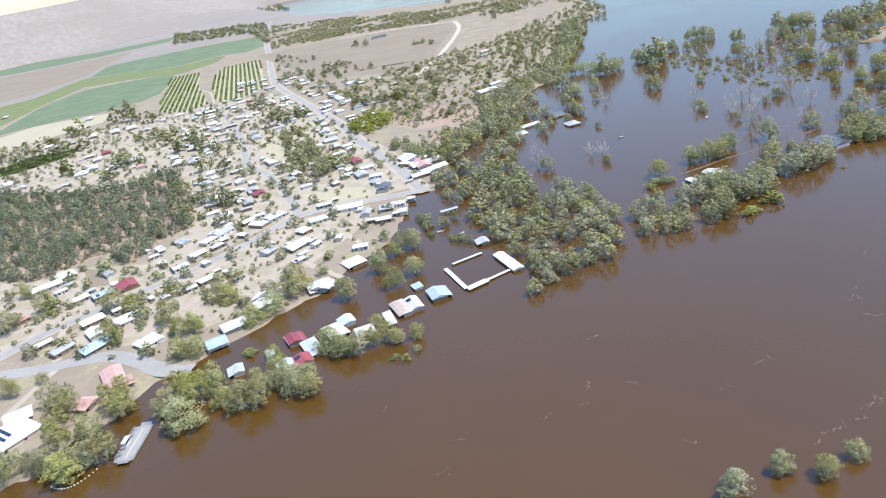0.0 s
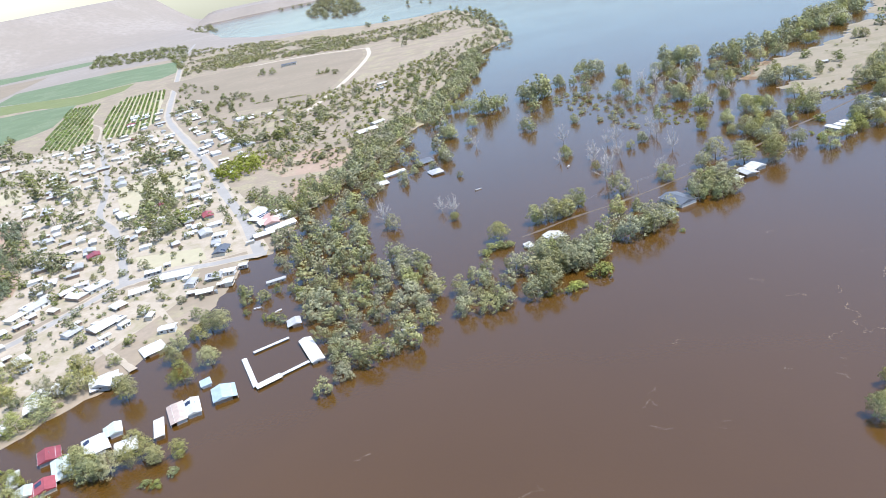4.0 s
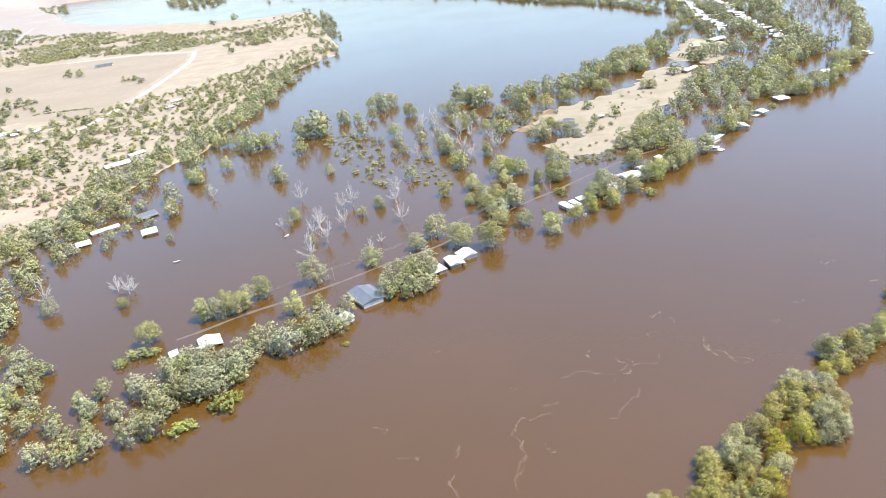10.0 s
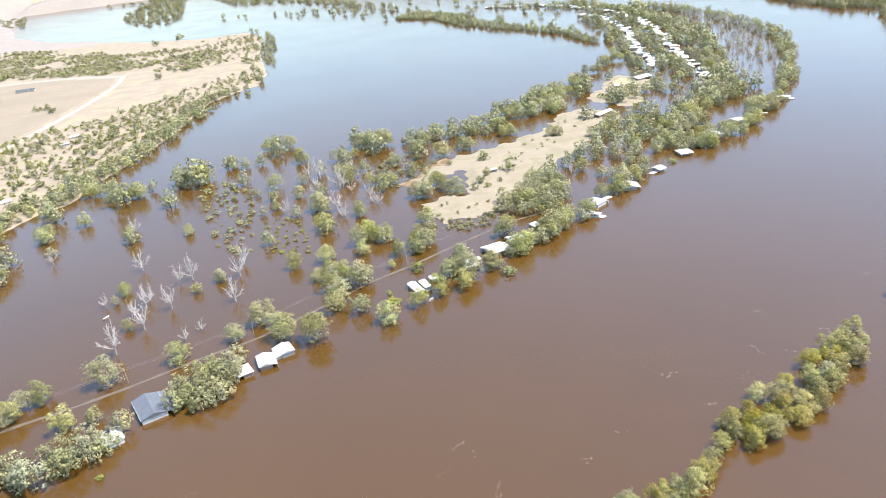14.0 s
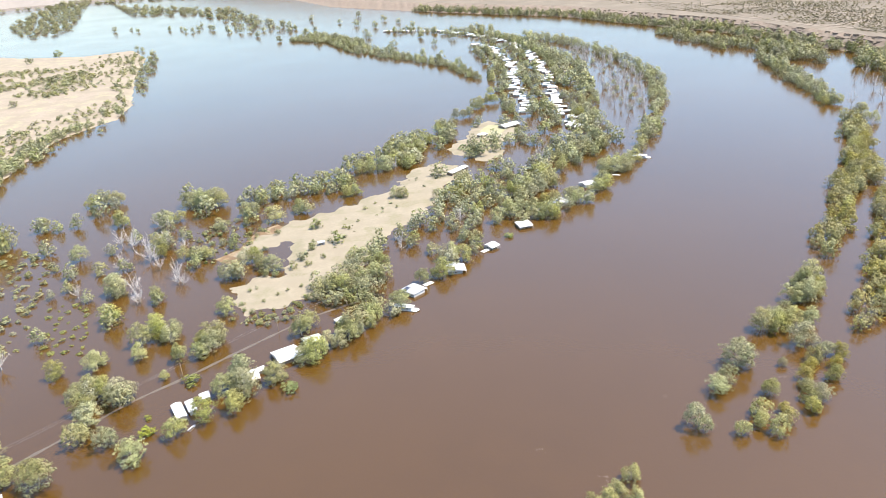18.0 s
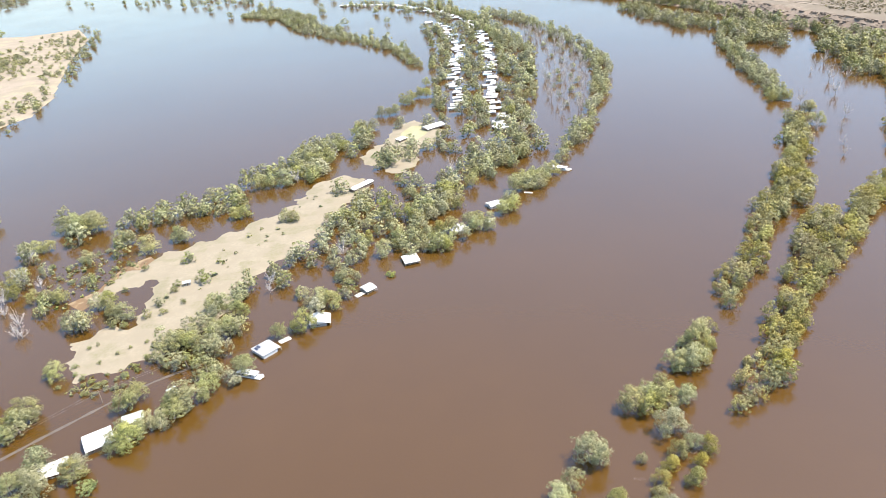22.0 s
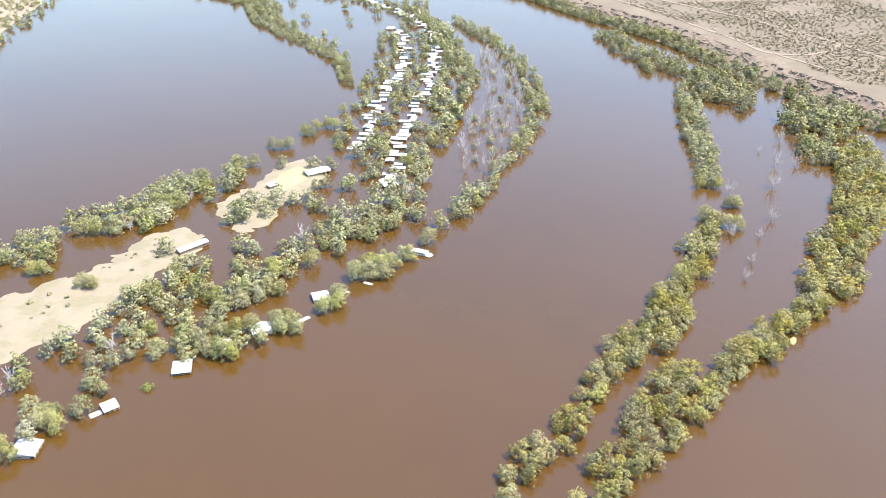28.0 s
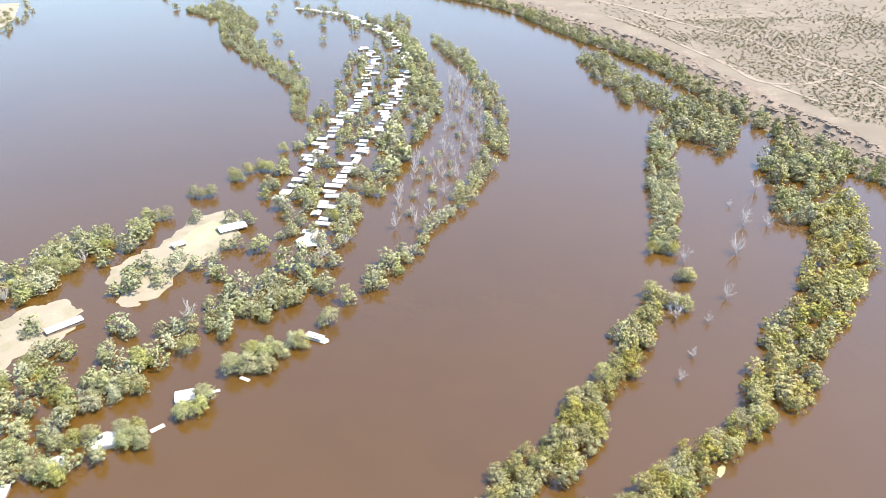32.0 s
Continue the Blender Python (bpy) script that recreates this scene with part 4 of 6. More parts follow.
# masses of trees, each over a stretch of the plan
grove("gum_grove", [(-300, 462), (-286, 485), (-261, 474), (-257, 555), (-246, 653), (-233, 694), (-224, 617), (-234, 470), (-208, 400), (-187, 404), (-169, 374), (-157, 335), (-121, 367), (-76, 395), (-64, 356), (-105, 304), (-133, 305), (-161, 289), (-175, 270), (-188, 266), (-199, 262), (-211, 242), (-214, 265), (-212, 279), (-228, 307), (-242, 347), (-252, 382), (-276, 407)], 12.5, (10, 17), "dense grey-green gums crowding the flooded point", seed=1)
grove("gum_grove", [(-97, 346), (-99, 379), (-74, 381), (-44, 390), (-16, 413), (-6, 407), (-25, 382), (-54, 371), (-69, 350), (-82, 340)], 10, (13, 18), "row of gums along the drowned bank", seed=2)
grove("gum_grove", [(6, 413), (5, 430), (16, 449), (33, 463), (42, 440), (27, 423), (15, 413)], 9, (13, 17), "row of gums along the drowned bank", seed=3)
grove("gum_grove", [(127, 877), (155, 899), (188, 903), (234, 920), (240, 874), (201, 865), (164, 855), (133, 852)], 13, (14, 19), "dense belt of gums between lake and sand", seed=4)
grove("gum_grove", [(203, 642), (209, 675), (234, 686), (252, 710), (272, 748), (262, 658), (249, 628), (263, 601), (234, 610)], 13, (13, 18), "gums between the sand and the river", seed=5)
grove("gum_grove", [(270, 725), (304, 788), (331, 838), (364, 876), (350, 758), (327, 674), (308, 661), (291, 697)], 17, (12, 18), "mixed gums in flood water", seed=6)
grove("gum_grove", [(351, 789), (367, 799), (393, 787), (407, 808), (421, 843), (431, 876), (444, 890), (465, 912), (498, 927), (524, 971), (532, 943), (503, 895), (476, 861), (442, 869), (431, 813), (409, 792), (401, 767), (427, 752), (413, 740), (399, 728), (378, 732)], 13, (13, 18), "belt of gums in flood water", seed=7)
grove("gum_grove", [(579, 924), (606, 968), (632, 1029), (649, 1051), (669, 1101), (698, 1158), (721, 1222), (737, 1363), (736, 1463), (721, 1584), (701, 1692), (645, 1820), (653, 1754), (701, 1553), (712, 1387), (702, 1241), (667, 1159), (644, 1064), (606, 1008), (573, 951)], 15, (13, 18), "gums along the edge of the river bend", seed=8)
grove("gum_grove", [(519, 971), (542, 1044), (563, 1147), (580, 1194), (605, 1302), (621, 1496), (581, 1823), (555, 1973), (602, 1869), (649, 1587), (642, 1366), (618, 1244), (593, 1161), (553, 1032), (548, 970), (527, 910), (472, 882), (455, 897), (493, 954)], 19, (12, 17), "gums among the flooded shacks", seed=9)
grove("gum_grove", [(301, 919), (283, 990), (300, 1030), (325, 1046), (338, 1023), (308, 999), (317, 943)], 10, (13, 18), "dense gums along the lake", seed=10)
grove("gum_grove", [(120, 2076), (219, 1969), (266, 1790), (323, 1683), (379, 1593), (423, 1517), (442, 1440), (456, 1354), (470, 1359), (457, 1469), (429, 1574), (379, 1662), (331, 1761), (306, 1858), (302, 1945), (241, 2081), (178, 2150)], 10.5, (8, 14), "dense low willows and gums on a drowned spit", seed=11, gap=0.7)
grove("gum_grove", [(560, 1977), (602, 2007), (618, 1788), (628, 1617), (650, 1494), (651, 1392), (636, 1293), (620, 1317), (622, 1449), (607, 1580), (608, 1698), (579, 1813)], 20, (12, 18), "tall gums beside the flooded rows of shacks", seed=41)
grove("gum_grove", [(651, 712), (676, 732), (701, 763), (718, 794), (734, 799), (738, 782), (715, 744), (697, 722), (673, 711)], 10, (12, 17), "gums on a drowned bank", OLIVE_FAR, seed=12)
grove("gum_grove", [(751, 831), (761, 860), (779, 881), (792, 896), (790, 866), (771, 836), (756, 827)], 10, (12, 17), "gums on a drowned bank", OLIVE_FAR, seed=13)
grove("gum_grove", [(909, 1284), (890, 1220), (860, 1121), (846, 1053), (824, 992), (836, 980), (847, 1000), (866, 1045), (886, 1112), (912, 1199), (929, 1261)], 11, (13, 18), "gums on a drowned bank", GUM_FAR, seed=14)
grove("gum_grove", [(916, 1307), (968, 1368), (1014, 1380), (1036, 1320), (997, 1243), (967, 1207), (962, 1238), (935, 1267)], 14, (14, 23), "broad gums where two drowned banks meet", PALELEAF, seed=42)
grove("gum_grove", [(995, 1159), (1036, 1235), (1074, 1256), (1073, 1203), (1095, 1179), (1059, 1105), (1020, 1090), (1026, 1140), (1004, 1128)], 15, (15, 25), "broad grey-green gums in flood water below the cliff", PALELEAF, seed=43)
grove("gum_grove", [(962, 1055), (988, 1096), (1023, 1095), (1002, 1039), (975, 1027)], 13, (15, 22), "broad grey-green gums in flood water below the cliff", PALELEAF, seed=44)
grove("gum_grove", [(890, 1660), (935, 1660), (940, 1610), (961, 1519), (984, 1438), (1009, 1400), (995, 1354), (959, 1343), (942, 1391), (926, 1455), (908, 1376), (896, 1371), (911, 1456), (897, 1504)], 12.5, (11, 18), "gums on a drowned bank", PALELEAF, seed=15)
grove("gum_grove", [(736, 709), (779, 741), (819, 774), (851, 825), (876, 858), (890, 881), (916, 894), (931, 923), (954, 971), (982, 1007), (1007, 1053), (1032, 1082), (1066, 1081), (1039, 1024), (1019, 976), (1016, 962), (974, 915), (946, 881), (921, 853), (896, 822), (876, 793), (835, 768), (800, 736), (770, 708)], 11, (13, 19), "dense olive gums on a long drowned bank", OLIVE_FAR, seed=16)
CLIFF_FOOT = [(x - 8, y - 5) for x, y in PLATEAU[7:19]] + [(x + 23, y + 12) for x, y in PLATEAU[7:19]][::-1]
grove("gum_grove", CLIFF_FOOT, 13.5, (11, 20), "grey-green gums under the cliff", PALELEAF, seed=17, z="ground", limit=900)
grove("gum_grove", CLIFF_FOOT, 20, (10, 18), "dark gums under the cliff", TOWNLEAF, seed=30, z="ground", limit=900)
grove("gum_grove", [(558, 604), (580, 633), (617, 666), (652, 723), (693, 761), (741, 816), (792, 900), (814, 910), (771, 834), (717, 754), (660, 703), (631, 662), (598, 622), (569, 596)], 11, (12, 17), "olive gums on a long drowned bank", OLIVE_FAR, seed=18)
grove("gum_grove", [(507, 552), (535, 579), (546, 582), (539, 564), (523, 544)], 8, (10, 13), "olive gums on a long drowned bank", OLIVE_FAR, seed=19)
grove("gum_grove", [(606, 603), (639, 646), (678, 699), (724, 705), (787, 757), (759, 714), (676, 638), (622, 594), (598, 567), (555, 516), (550, 519), (525, 505), (522, 512), (555, 543), (587, 584)], 10, (12, 16), "olive gums on a long drowned bank", OLIVE_FAR, seed=20)
grove("gum_grove", [(-272, 461), (-282, 528), (-263, 586), (-247, 659), (-240, 720), (-222, 778), (-195, 820), (-173, 910), (-155, 1025), (-150, 1184), (-170, 1196), (-193, 979), (-218, 866), (-249, 811), (-278, 735), (-276, 641), (-289, 571), (-305, 525)], 15, (12, 18), "gums along the edge of the lagoon", seed=26)
grove("gum_grove", [(-268, 2185), (-197, 2103), (-110, 1587), (-100, 1363), (-122, 1263), (-159, 1550), (-188, 1657)], 30, (9, 15), "gums round the tip of the dry point", seed=27)
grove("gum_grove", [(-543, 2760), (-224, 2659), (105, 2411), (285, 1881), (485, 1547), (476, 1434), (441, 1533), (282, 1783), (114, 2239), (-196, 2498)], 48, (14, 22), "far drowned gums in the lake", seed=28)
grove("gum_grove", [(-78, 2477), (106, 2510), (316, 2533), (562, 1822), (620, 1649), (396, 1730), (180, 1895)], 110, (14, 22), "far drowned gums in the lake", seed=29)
grove("gum_grove", [(590, 1042), (605, 1176), (639, 1243), (665, 1365), (655, 1524), (701, 1553), (710, 1364), (692, 1241), (653, 1130), (617, 1041)], 30, (7, 12), "small green gums among bare drowned trees", seed=107)
grove("dead_grove", [(590, 1042), (605, 1176), (639, 1243), (665, 1365), (655, 1524), (701, 1553), (710, 1364), (692, 1241), (653, 1130), (617, 1041)], 19, (9, 15), "bare grey drowned trees inside the bend", seed=70, bare=True, high=1.7)
LAGOON_ROWS = [(49, 795, 12), (54, 735, 13), (59, 687, 14), (67, 640, 17), (12, 734, 13), (17, 708, 11), (32, 776, 11), (35, 734, 13), (38, 686, 10), (-6, 752, 8), (23, 629, 13), (8, 698, 9), (-25, 792, 14), (-50, 852, 15), (-35, 849, 11), (-19, 855, 15), (-6, 883, 19), (4, 899, 13), (26, 839, 15), (-76, 804, 27), (-89, 806, 21), (-68, 826, 18), (-86, 752, 17), (-49, 672, 9), (-139, 770, 23), (-131, 798, 15), (-119, 808, 12), (-93, 670, 14), (113, 609, 13), (98, 587, 14), (139, 579, 18), (123, 581, 11), (117, 558, 8), (92, 665, 9), (97, 539, 17), (74, 582, 10), (79, 548, 13), (67, 553, 8), (50, 578, 14), (-68, 571, 9), (-68, 556, 6), (-1, 571, 9), (-14, 559, 8), (137, 692, 11), (146, 691, 15), (111, 724, 14), (80, 771, 14), (71, 818, 17), (91, 791, 12), (101, 844, 21), (81, 886, 22), (146, 809, 16), (123, 797, 9), (138, 755, 12), (73, 755, 11)]
grove("gum_grove", None, 0, None, "slender drowned gums in lines across the lagoon", high=1.12, seed=73, rows=LAGOON_ROWS)
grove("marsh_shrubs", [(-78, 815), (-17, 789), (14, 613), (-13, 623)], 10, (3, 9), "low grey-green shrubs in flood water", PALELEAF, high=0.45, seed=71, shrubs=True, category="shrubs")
grove("marsh_shrubs", [(10, 693), (48, 672), (56, 605), (23, 616)], 8, (2.5, 6), "bright green low shrubs in flood water", BRIGHT, 0.4, 72, shrubs=True, category="shrubs")

# plants of the town and the fields
PINES = [(-868, 646), (-741, 598), (-669, 598), (-638, 643), (-575, 561), (-503, 433), (-522, 403), (-523, 361), (-563, 392), (-584, 376), (-601, 351), (-639, 360)]
TOWN_BLOCKS = [(-1114, 954), (-969, 961), (-858, 1021), (-666, 1054), (-516, 828), (-354, 571), (-305, 461), (-338, 446), (-408, 433), (-442, 380), (-476, 335), (-503, 290), (-542, 237), (-639, 360), (-579, 370),
               (-506, 357), (-503, 433), (-606, 609), (-749, 610), (-880, 660)]
WATERSIDE = [(-398, 417), (-330, 430), (-316, 432), (-314, 352), (-329, 328), (-341, 314), (-350, 292), (-366, 252), (-386, 224), (-408, 205), (-470, 220), (-530, 223), (-480, 301), (-434, 362)]
NORTH_SIDE = [(-842, 1565), (-576, 1240), (-404, 1003), (-339, 1140), (-236, 1209), (-190, 1206), (-243, 792), (-260, 610), (-284, 552), (-328, 629), (-401, 771), (-477, 804), (-576, 978), (-690, 1162)]
LAGOON_SCRUB = [(-577, 1048), (-484, 1018), (-421, 1099), (-351, 1174), (-227, 1320), (-175, 1190), (-190, 970), (-225, 876), (-276, 829), (-282, 750), (-305, 707), (-329, 671), (-424, 753)]
grove("pine_plantation", PINES, 11, (6, 13), "dull grey-green young plantation on reddish soil", DARKLEAF, 1.0, 80, 0.9, 1000, gap=0.6)
grove("undergrowth", PINES, 6.5, (2, 5), "low scrub between the young trees", PALELEAF, 0.6, 104, 0.95, 900, shrubs=True, category="shrubs", patchy=45)
flat_patch("lot_10", TOWN_BLOCKS, 1.004, TOWN_SOIL, "pale trodden soil of yards and gardens", "lot")
flat_patch("lot_11", [(-398, 417), (-345, 425), (-340, 380), (-365, 320), (-385, 262), (-420, 235), (-470, 232), (-520, 240), (-480, 301), (-434, 362)], 1.006, TOWN_SOIL, "pale trodden soil of yards and gardens", "lot")
flat_patch("lot_8", PINES, 1.012, PINK_SOIL, "reddish soil under a plantation", "lot")
TOWN_CLUMPS = [(-569, 533, 22), (-520, 451, 21), (-535, 497, 15), (-519, 494, 20), (-499, 481, 22), (-487, 477, 19), (-514, 567, 16), (-512, 584, 11), (-478, 429, 13), (-471, 432, 12), (-467, 556, 16), (-449, 548, 18), (-439, 552, 18), (-417, 510, 17), (-455, 592, 22), (-464, 581, 16), (-451, 610, 16), (-447, 506, 12), (-467, 522, 10), (-577, 612, 23), (-548, 599, 20), (-727, 694, 31), (-969, 961, 42), (-879, 841, 21), (-913, 835, 34), (-968, 844, 35), (-1014, 841, 27), (-977, 824, 22), (-929, 1015, 33), (-901, 1014, 33), (-1000, 1163, 21), (-838, 966, 22), (-639, 946, 24), (-580, 825, 29), (-552, 794, 28), (-537, 820, 21), (-650, 939, 20), (-590, 723, 16), (-612, 803, 14), (-535, 676, 12), (-662, 759, 28), (-631, 719, 23), (-666, 726, 24), (-712, 785, 22), (-601, 695, 19), (-732, 840, 19), (-759, 840, 20), (-777, 823, 16), (-987, 913, 23), (-539, 351, 15), (-486, 287, 15), (-472, 292, 11), (-460, 267, 14), (-456, 296, 13), (-446, 298, 11), (-406, 278, 13), (-418, 368, 8), (-481, 328, 10), (-458, 326, 10), (-487, 347, 8), (-508, 343, 8), (-537, 288, 16), (-410, 543, 20), (-402, 557, 15), (-414, 528, 15), (-806, 694, 22), (-716, 639, 23), (-702, 692, 17)]
grove("street_trees", None, 0, None, "broad dense garden trees among the houses", TOWNLEAF, 0.85, seed=106, z=0.9, rows=TOWN_CLUMPS)
grove("street_trees", TOWN_BLOCKS, 20, (5, 11), "mixed garden and street trees of the town", TOWNLEAF, 0.85, 81, 0.9, patchy=48)
grove("garden_shrubs", TOWN_BLOCKS, 17, (2.5, 6), "low shrubs in dry gardens", TOWNLEAF, 0.7, 82, 0.95, 900, shrubs=True, category="shrubs")
grove("garden_shrubs", WATERSIDE, 15, (2, 5), "low shrubs in dry gardens", TOWNLEAF, 0.7, 83, 0.95, shrubs=True, category="shrubs")
grove("street_trees", WATERSIDE, 26, (7, 12), "garden trees above the flood", TOWNLEAF, 0.85, 84, 0.9)
grove("street_trees", NORTH_SIDE, 23, (7, 14), "scattered trees among dry paddocks", TOWNLEAF, 0.8, 85, 0.9, patchy=55)
grove("scrub", LAGOON_SCRUB, 12.5, (3, 8), "dense scrub above the lagoon", BRIGHT, 0.55, 86, 0.9, 900, patchy=34, shrubs=True, category="shrubs")
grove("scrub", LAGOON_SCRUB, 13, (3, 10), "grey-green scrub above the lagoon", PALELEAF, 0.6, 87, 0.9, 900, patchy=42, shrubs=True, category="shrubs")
grove("far_trees", [(-1900, 3100), (-1322, 2745), (-986, 1900), (-1250, 2400), (-1604, 2527)], 30, (14, 30), "belt of far trees beyond the fields", TOWNLEAF, 0.5, 88, 0.9)
# distant scrub takes the pale leaf, its colour carrying the haze
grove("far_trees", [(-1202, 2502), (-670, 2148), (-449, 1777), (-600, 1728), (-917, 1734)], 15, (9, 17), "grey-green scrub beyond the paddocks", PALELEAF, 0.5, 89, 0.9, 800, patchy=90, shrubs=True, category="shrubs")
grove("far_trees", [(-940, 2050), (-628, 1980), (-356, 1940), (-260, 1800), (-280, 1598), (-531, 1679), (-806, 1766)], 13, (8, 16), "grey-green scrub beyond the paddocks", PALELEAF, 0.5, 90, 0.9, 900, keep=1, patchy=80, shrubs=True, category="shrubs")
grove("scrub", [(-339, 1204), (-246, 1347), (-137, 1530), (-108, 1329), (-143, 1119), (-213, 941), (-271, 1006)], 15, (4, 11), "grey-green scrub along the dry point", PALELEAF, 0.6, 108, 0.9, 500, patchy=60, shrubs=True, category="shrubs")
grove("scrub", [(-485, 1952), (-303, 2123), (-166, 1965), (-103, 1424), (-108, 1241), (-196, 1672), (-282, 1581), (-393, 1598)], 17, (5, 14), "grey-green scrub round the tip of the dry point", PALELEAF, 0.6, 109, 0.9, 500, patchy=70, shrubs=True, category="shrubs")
grove("street_trees", [(-428, 733), (-394, 739), (-382, 681), (-403, 658), (-432, 692)], 11, (13, 17), "row of dense bright green trees by the road", BRIGHT, 0.8, 91, 0.9)
grove("street_trees", [(-533, 740), (-511, 741), (-416, 564), (-411, 527), (-444, 558), (-480, 593)], 14, (9, 16), "dark dense trees behind the houses", TOWNLEAF, 0.85, 92, 0.9)


def bush_field(name, poly, step, wide, label, material, seed):
    """Small bushes over a wide stretch, too many to count, on a loosened grid with thin and thick patches."""
    r = np.random.default_rng(seed)
    a = np.array(poly, float)
    lo, hi = a.min(0), a.max(0)
    gx, gy = np.meshgrid(np.arange(lo[0], hi[0], step), np.arange(lo[1], hi[1], step))
    pts = np.stack([gx.ravel(), gy.ravel()], 1) + r.uniform(-0.7, 0.7, (gx.size, 2)) * step
    wave = np.sin(pts[:, 0] / 37) + np.sin(pts[:, 1] / 29 + np.sin(pts[:, 0] / 61)) + r.normal(size=len(pts)) * 0.9
    pts = pts[inside(pts[:, 0], pts[:, 1], poly) & (wave > -0.9)]
    hz = np.maximum(ground_height(pts[:, 0], pts[:, 1])[0], -0.3)
    out = []
    for (x, y), z in zip(pts, hz):
        w = wide[0] + (wide[1] - wide[0]) * r.uniform() ** 2
        t = r.uniform(0, 6.28)
        c, s = math.cos(t) * w, math.sin(t) * w
        place = np.array([[c, s, 0], [-s, c, 0], [0, 0, w * r.uniform(0.4, 0.7)]])
        out.append(placed_cards(TUFTS[r.integers(4)], place, [x, y, z - 0.1]))
    tagged(new(name, quads_mesh(name, np.concatenate(out), material)), label, "shrubs", kind="stuff")


bush_field("saltbush", [(1010, 1850), (1075, 1640), (1105, 1500), (1125, 1400), (1145, 1290), (1260, 1180), (1480, 1180), (1480, 1850)], 5.4, (2.2, 5.6), "dry saltbush dotted over the cliff top", DRYBUSH, 93)
bush_field("saltbush", [(950, 2250), (1010, 1850), (1480, 1850), (1480, 1180), (1900, 1100), (1900, 2500)], 13.0, (3.0, 6.0), "far dry saltbush over the cliff top", DRYBUSH, 94)


def cliff_rocks(path, seed, count):
    """Broken ledges and blocks of earth rock along the edge of the cliff."""
    r = np.random.default_rng(seed)
    g = Geo()
    for _ in range(count):
        k = r.integers(len(path) - 1)
        t = r.uniform()
        x, y = (path[k][n] + (path[k + 1][n] - path[k][n]) * t for n in (0, 1))
        way = math.atan2(path[k + 1][1] - path[k][1], path[k + 1][0] - path[k][0])
        off = r.choice([r.uniform(20, 40), r.uniform(33, 41), r.uniform(45, 54)])
        x, y = x - math.sin(way) * off, y + math.cos(way) * off
        h, _ = ground_height(np.array([x]), np.array([y]))
        l, w, z = r.uniform(1.5, 9.0), r.uniform(0.8, 2.6), r.uniform(0.25, 1.0)
        a = way + r.normal() * 0.22
        v = []
        for n in range(8):
            ex, ey, ez = (l if n & 1 else -l) * r.uniform(0.35, 0.55), (w if n & 2 else -w) * r.uniform(0.35, 0.55), (z if n & 4 else -2.2) * r.uniform(0.7, 1.1)
            v.append((x + ex * math.cos(a) - ey * math.sin(a), y + ex * math.sin(a) + ey * math.cos(a), float(h[0]) + ez))
        g.add(v, [(0, 2, 3, 1), (4, 5, 7, 6), (0, 1, 5, 4), (2, 6, 7, 3), (0, 4, 6, 2), (1, 3, 7, 5)])
    tagged(new("cliff_rocks", g.mesh("cliff_rocks", CLIFF)), "broken brown ledges and blocks along the cliff", "rocks", kind="stuff")


flat_patch("samphire_bed", [(140, 751), (152, 786), (170, 800), (181, 784), (162, 767), (150, 742), (137, 722), (123, 736)], 0.05, RUST, "rust-red samphire bed just awash by the sand", "marsh")
bush_field("low_shrubs", [(91, 796), (125, 825), (165, 815), (169, 786), (148, 757), (129, 731), (111, 728)], 5.5, (1.8, 5.5), "dark low shrubs round the sandy spit", TOWNLEAF, 95)
bush_field("low_shrubs", [(148, 640), (161, 632), (180, 634), (201, 643), (209, 628), (193, 616), (168, 614), (157, 618)], 5.0, (1.8, 5.0), "dark low shrubs along the edge of the sand", TOWNLEAF, 96)
bush_field("low_shrubs", [(190, 690), (230, 735), (262, 775), (300, 830), (330, 890), (310, 900), (270, 840), (215, 770), (180, 735)], 15, (2.0, 6.0), "scattered shrubs on bare sand", TOWNLEAF, 97)
cliff_rocks(PLATEAU[9:19], 31, 1300)
grove("street_trees", None, 0, None, "farm trees beside the paddock", TOWNLEAF, 0.7, seed=65, z=0.9, rows=[(-622, 1469, 20), (-599, 1463, 20), (-465, 1330, 16), (-451, 1334, 18), (-428, 1301, 15), (-664, 1197, 22), (-623, 1146, 20), (-601, 1162, 19), (-596, 1181, 21), (-592, 1216, 20), (-581, 1226, 16), (-682, 1157, 21), (-680, 1181, 20),
      (-324, 1525, 18), (-335, 1750, 22), (-458, 2179, 26), (-499, 2095, 24), (-371, 952, 17), (-408, 1020, 16), (-462, 846, 17), (-441, 827, 21), (-422, 831, 22), (-402, 832, 22), (-394, 848, 19), (-355, 793, 18), (-348, 812, 18), (-356, 902, 18)])
bush_field("hedge", [(-537, 1128), (-537, 1133), (-442, 1128), (-442, 1123)], 3.0, (3.5, 5.0), "long dark hedge across a dry paddock", TOWNLEAF, 98)
grove("gum_grove", None, 0, None, "dense gums in flood water round the sandy rise", seed=62, rows=[(237, 933, 20), (245, 942, 18), (255, 946, 20), (263, 956, 18), (273, 961, 19), (286, 963, 20), (296, 971, 21), (304, 981, 20), (313, 992, 21), (323, 1002, 19), (332, 1011, 20), (299, 939, 18), (312, 945, 21),
      (361, 1014, 24), (365, 1030, 20), (368, 1065, 24), (346, 984, 19), (409, 986, 16), (395, 965, 16), (408, 949, 18), (383, 977, 15), (380, 956, 18), (371, 935, 16), (405, 1061, 18), (446, 1007, 18), (478, 1006, 18), (482, 1086, 20), (505, 1098, 18), (426, 974, 17)])
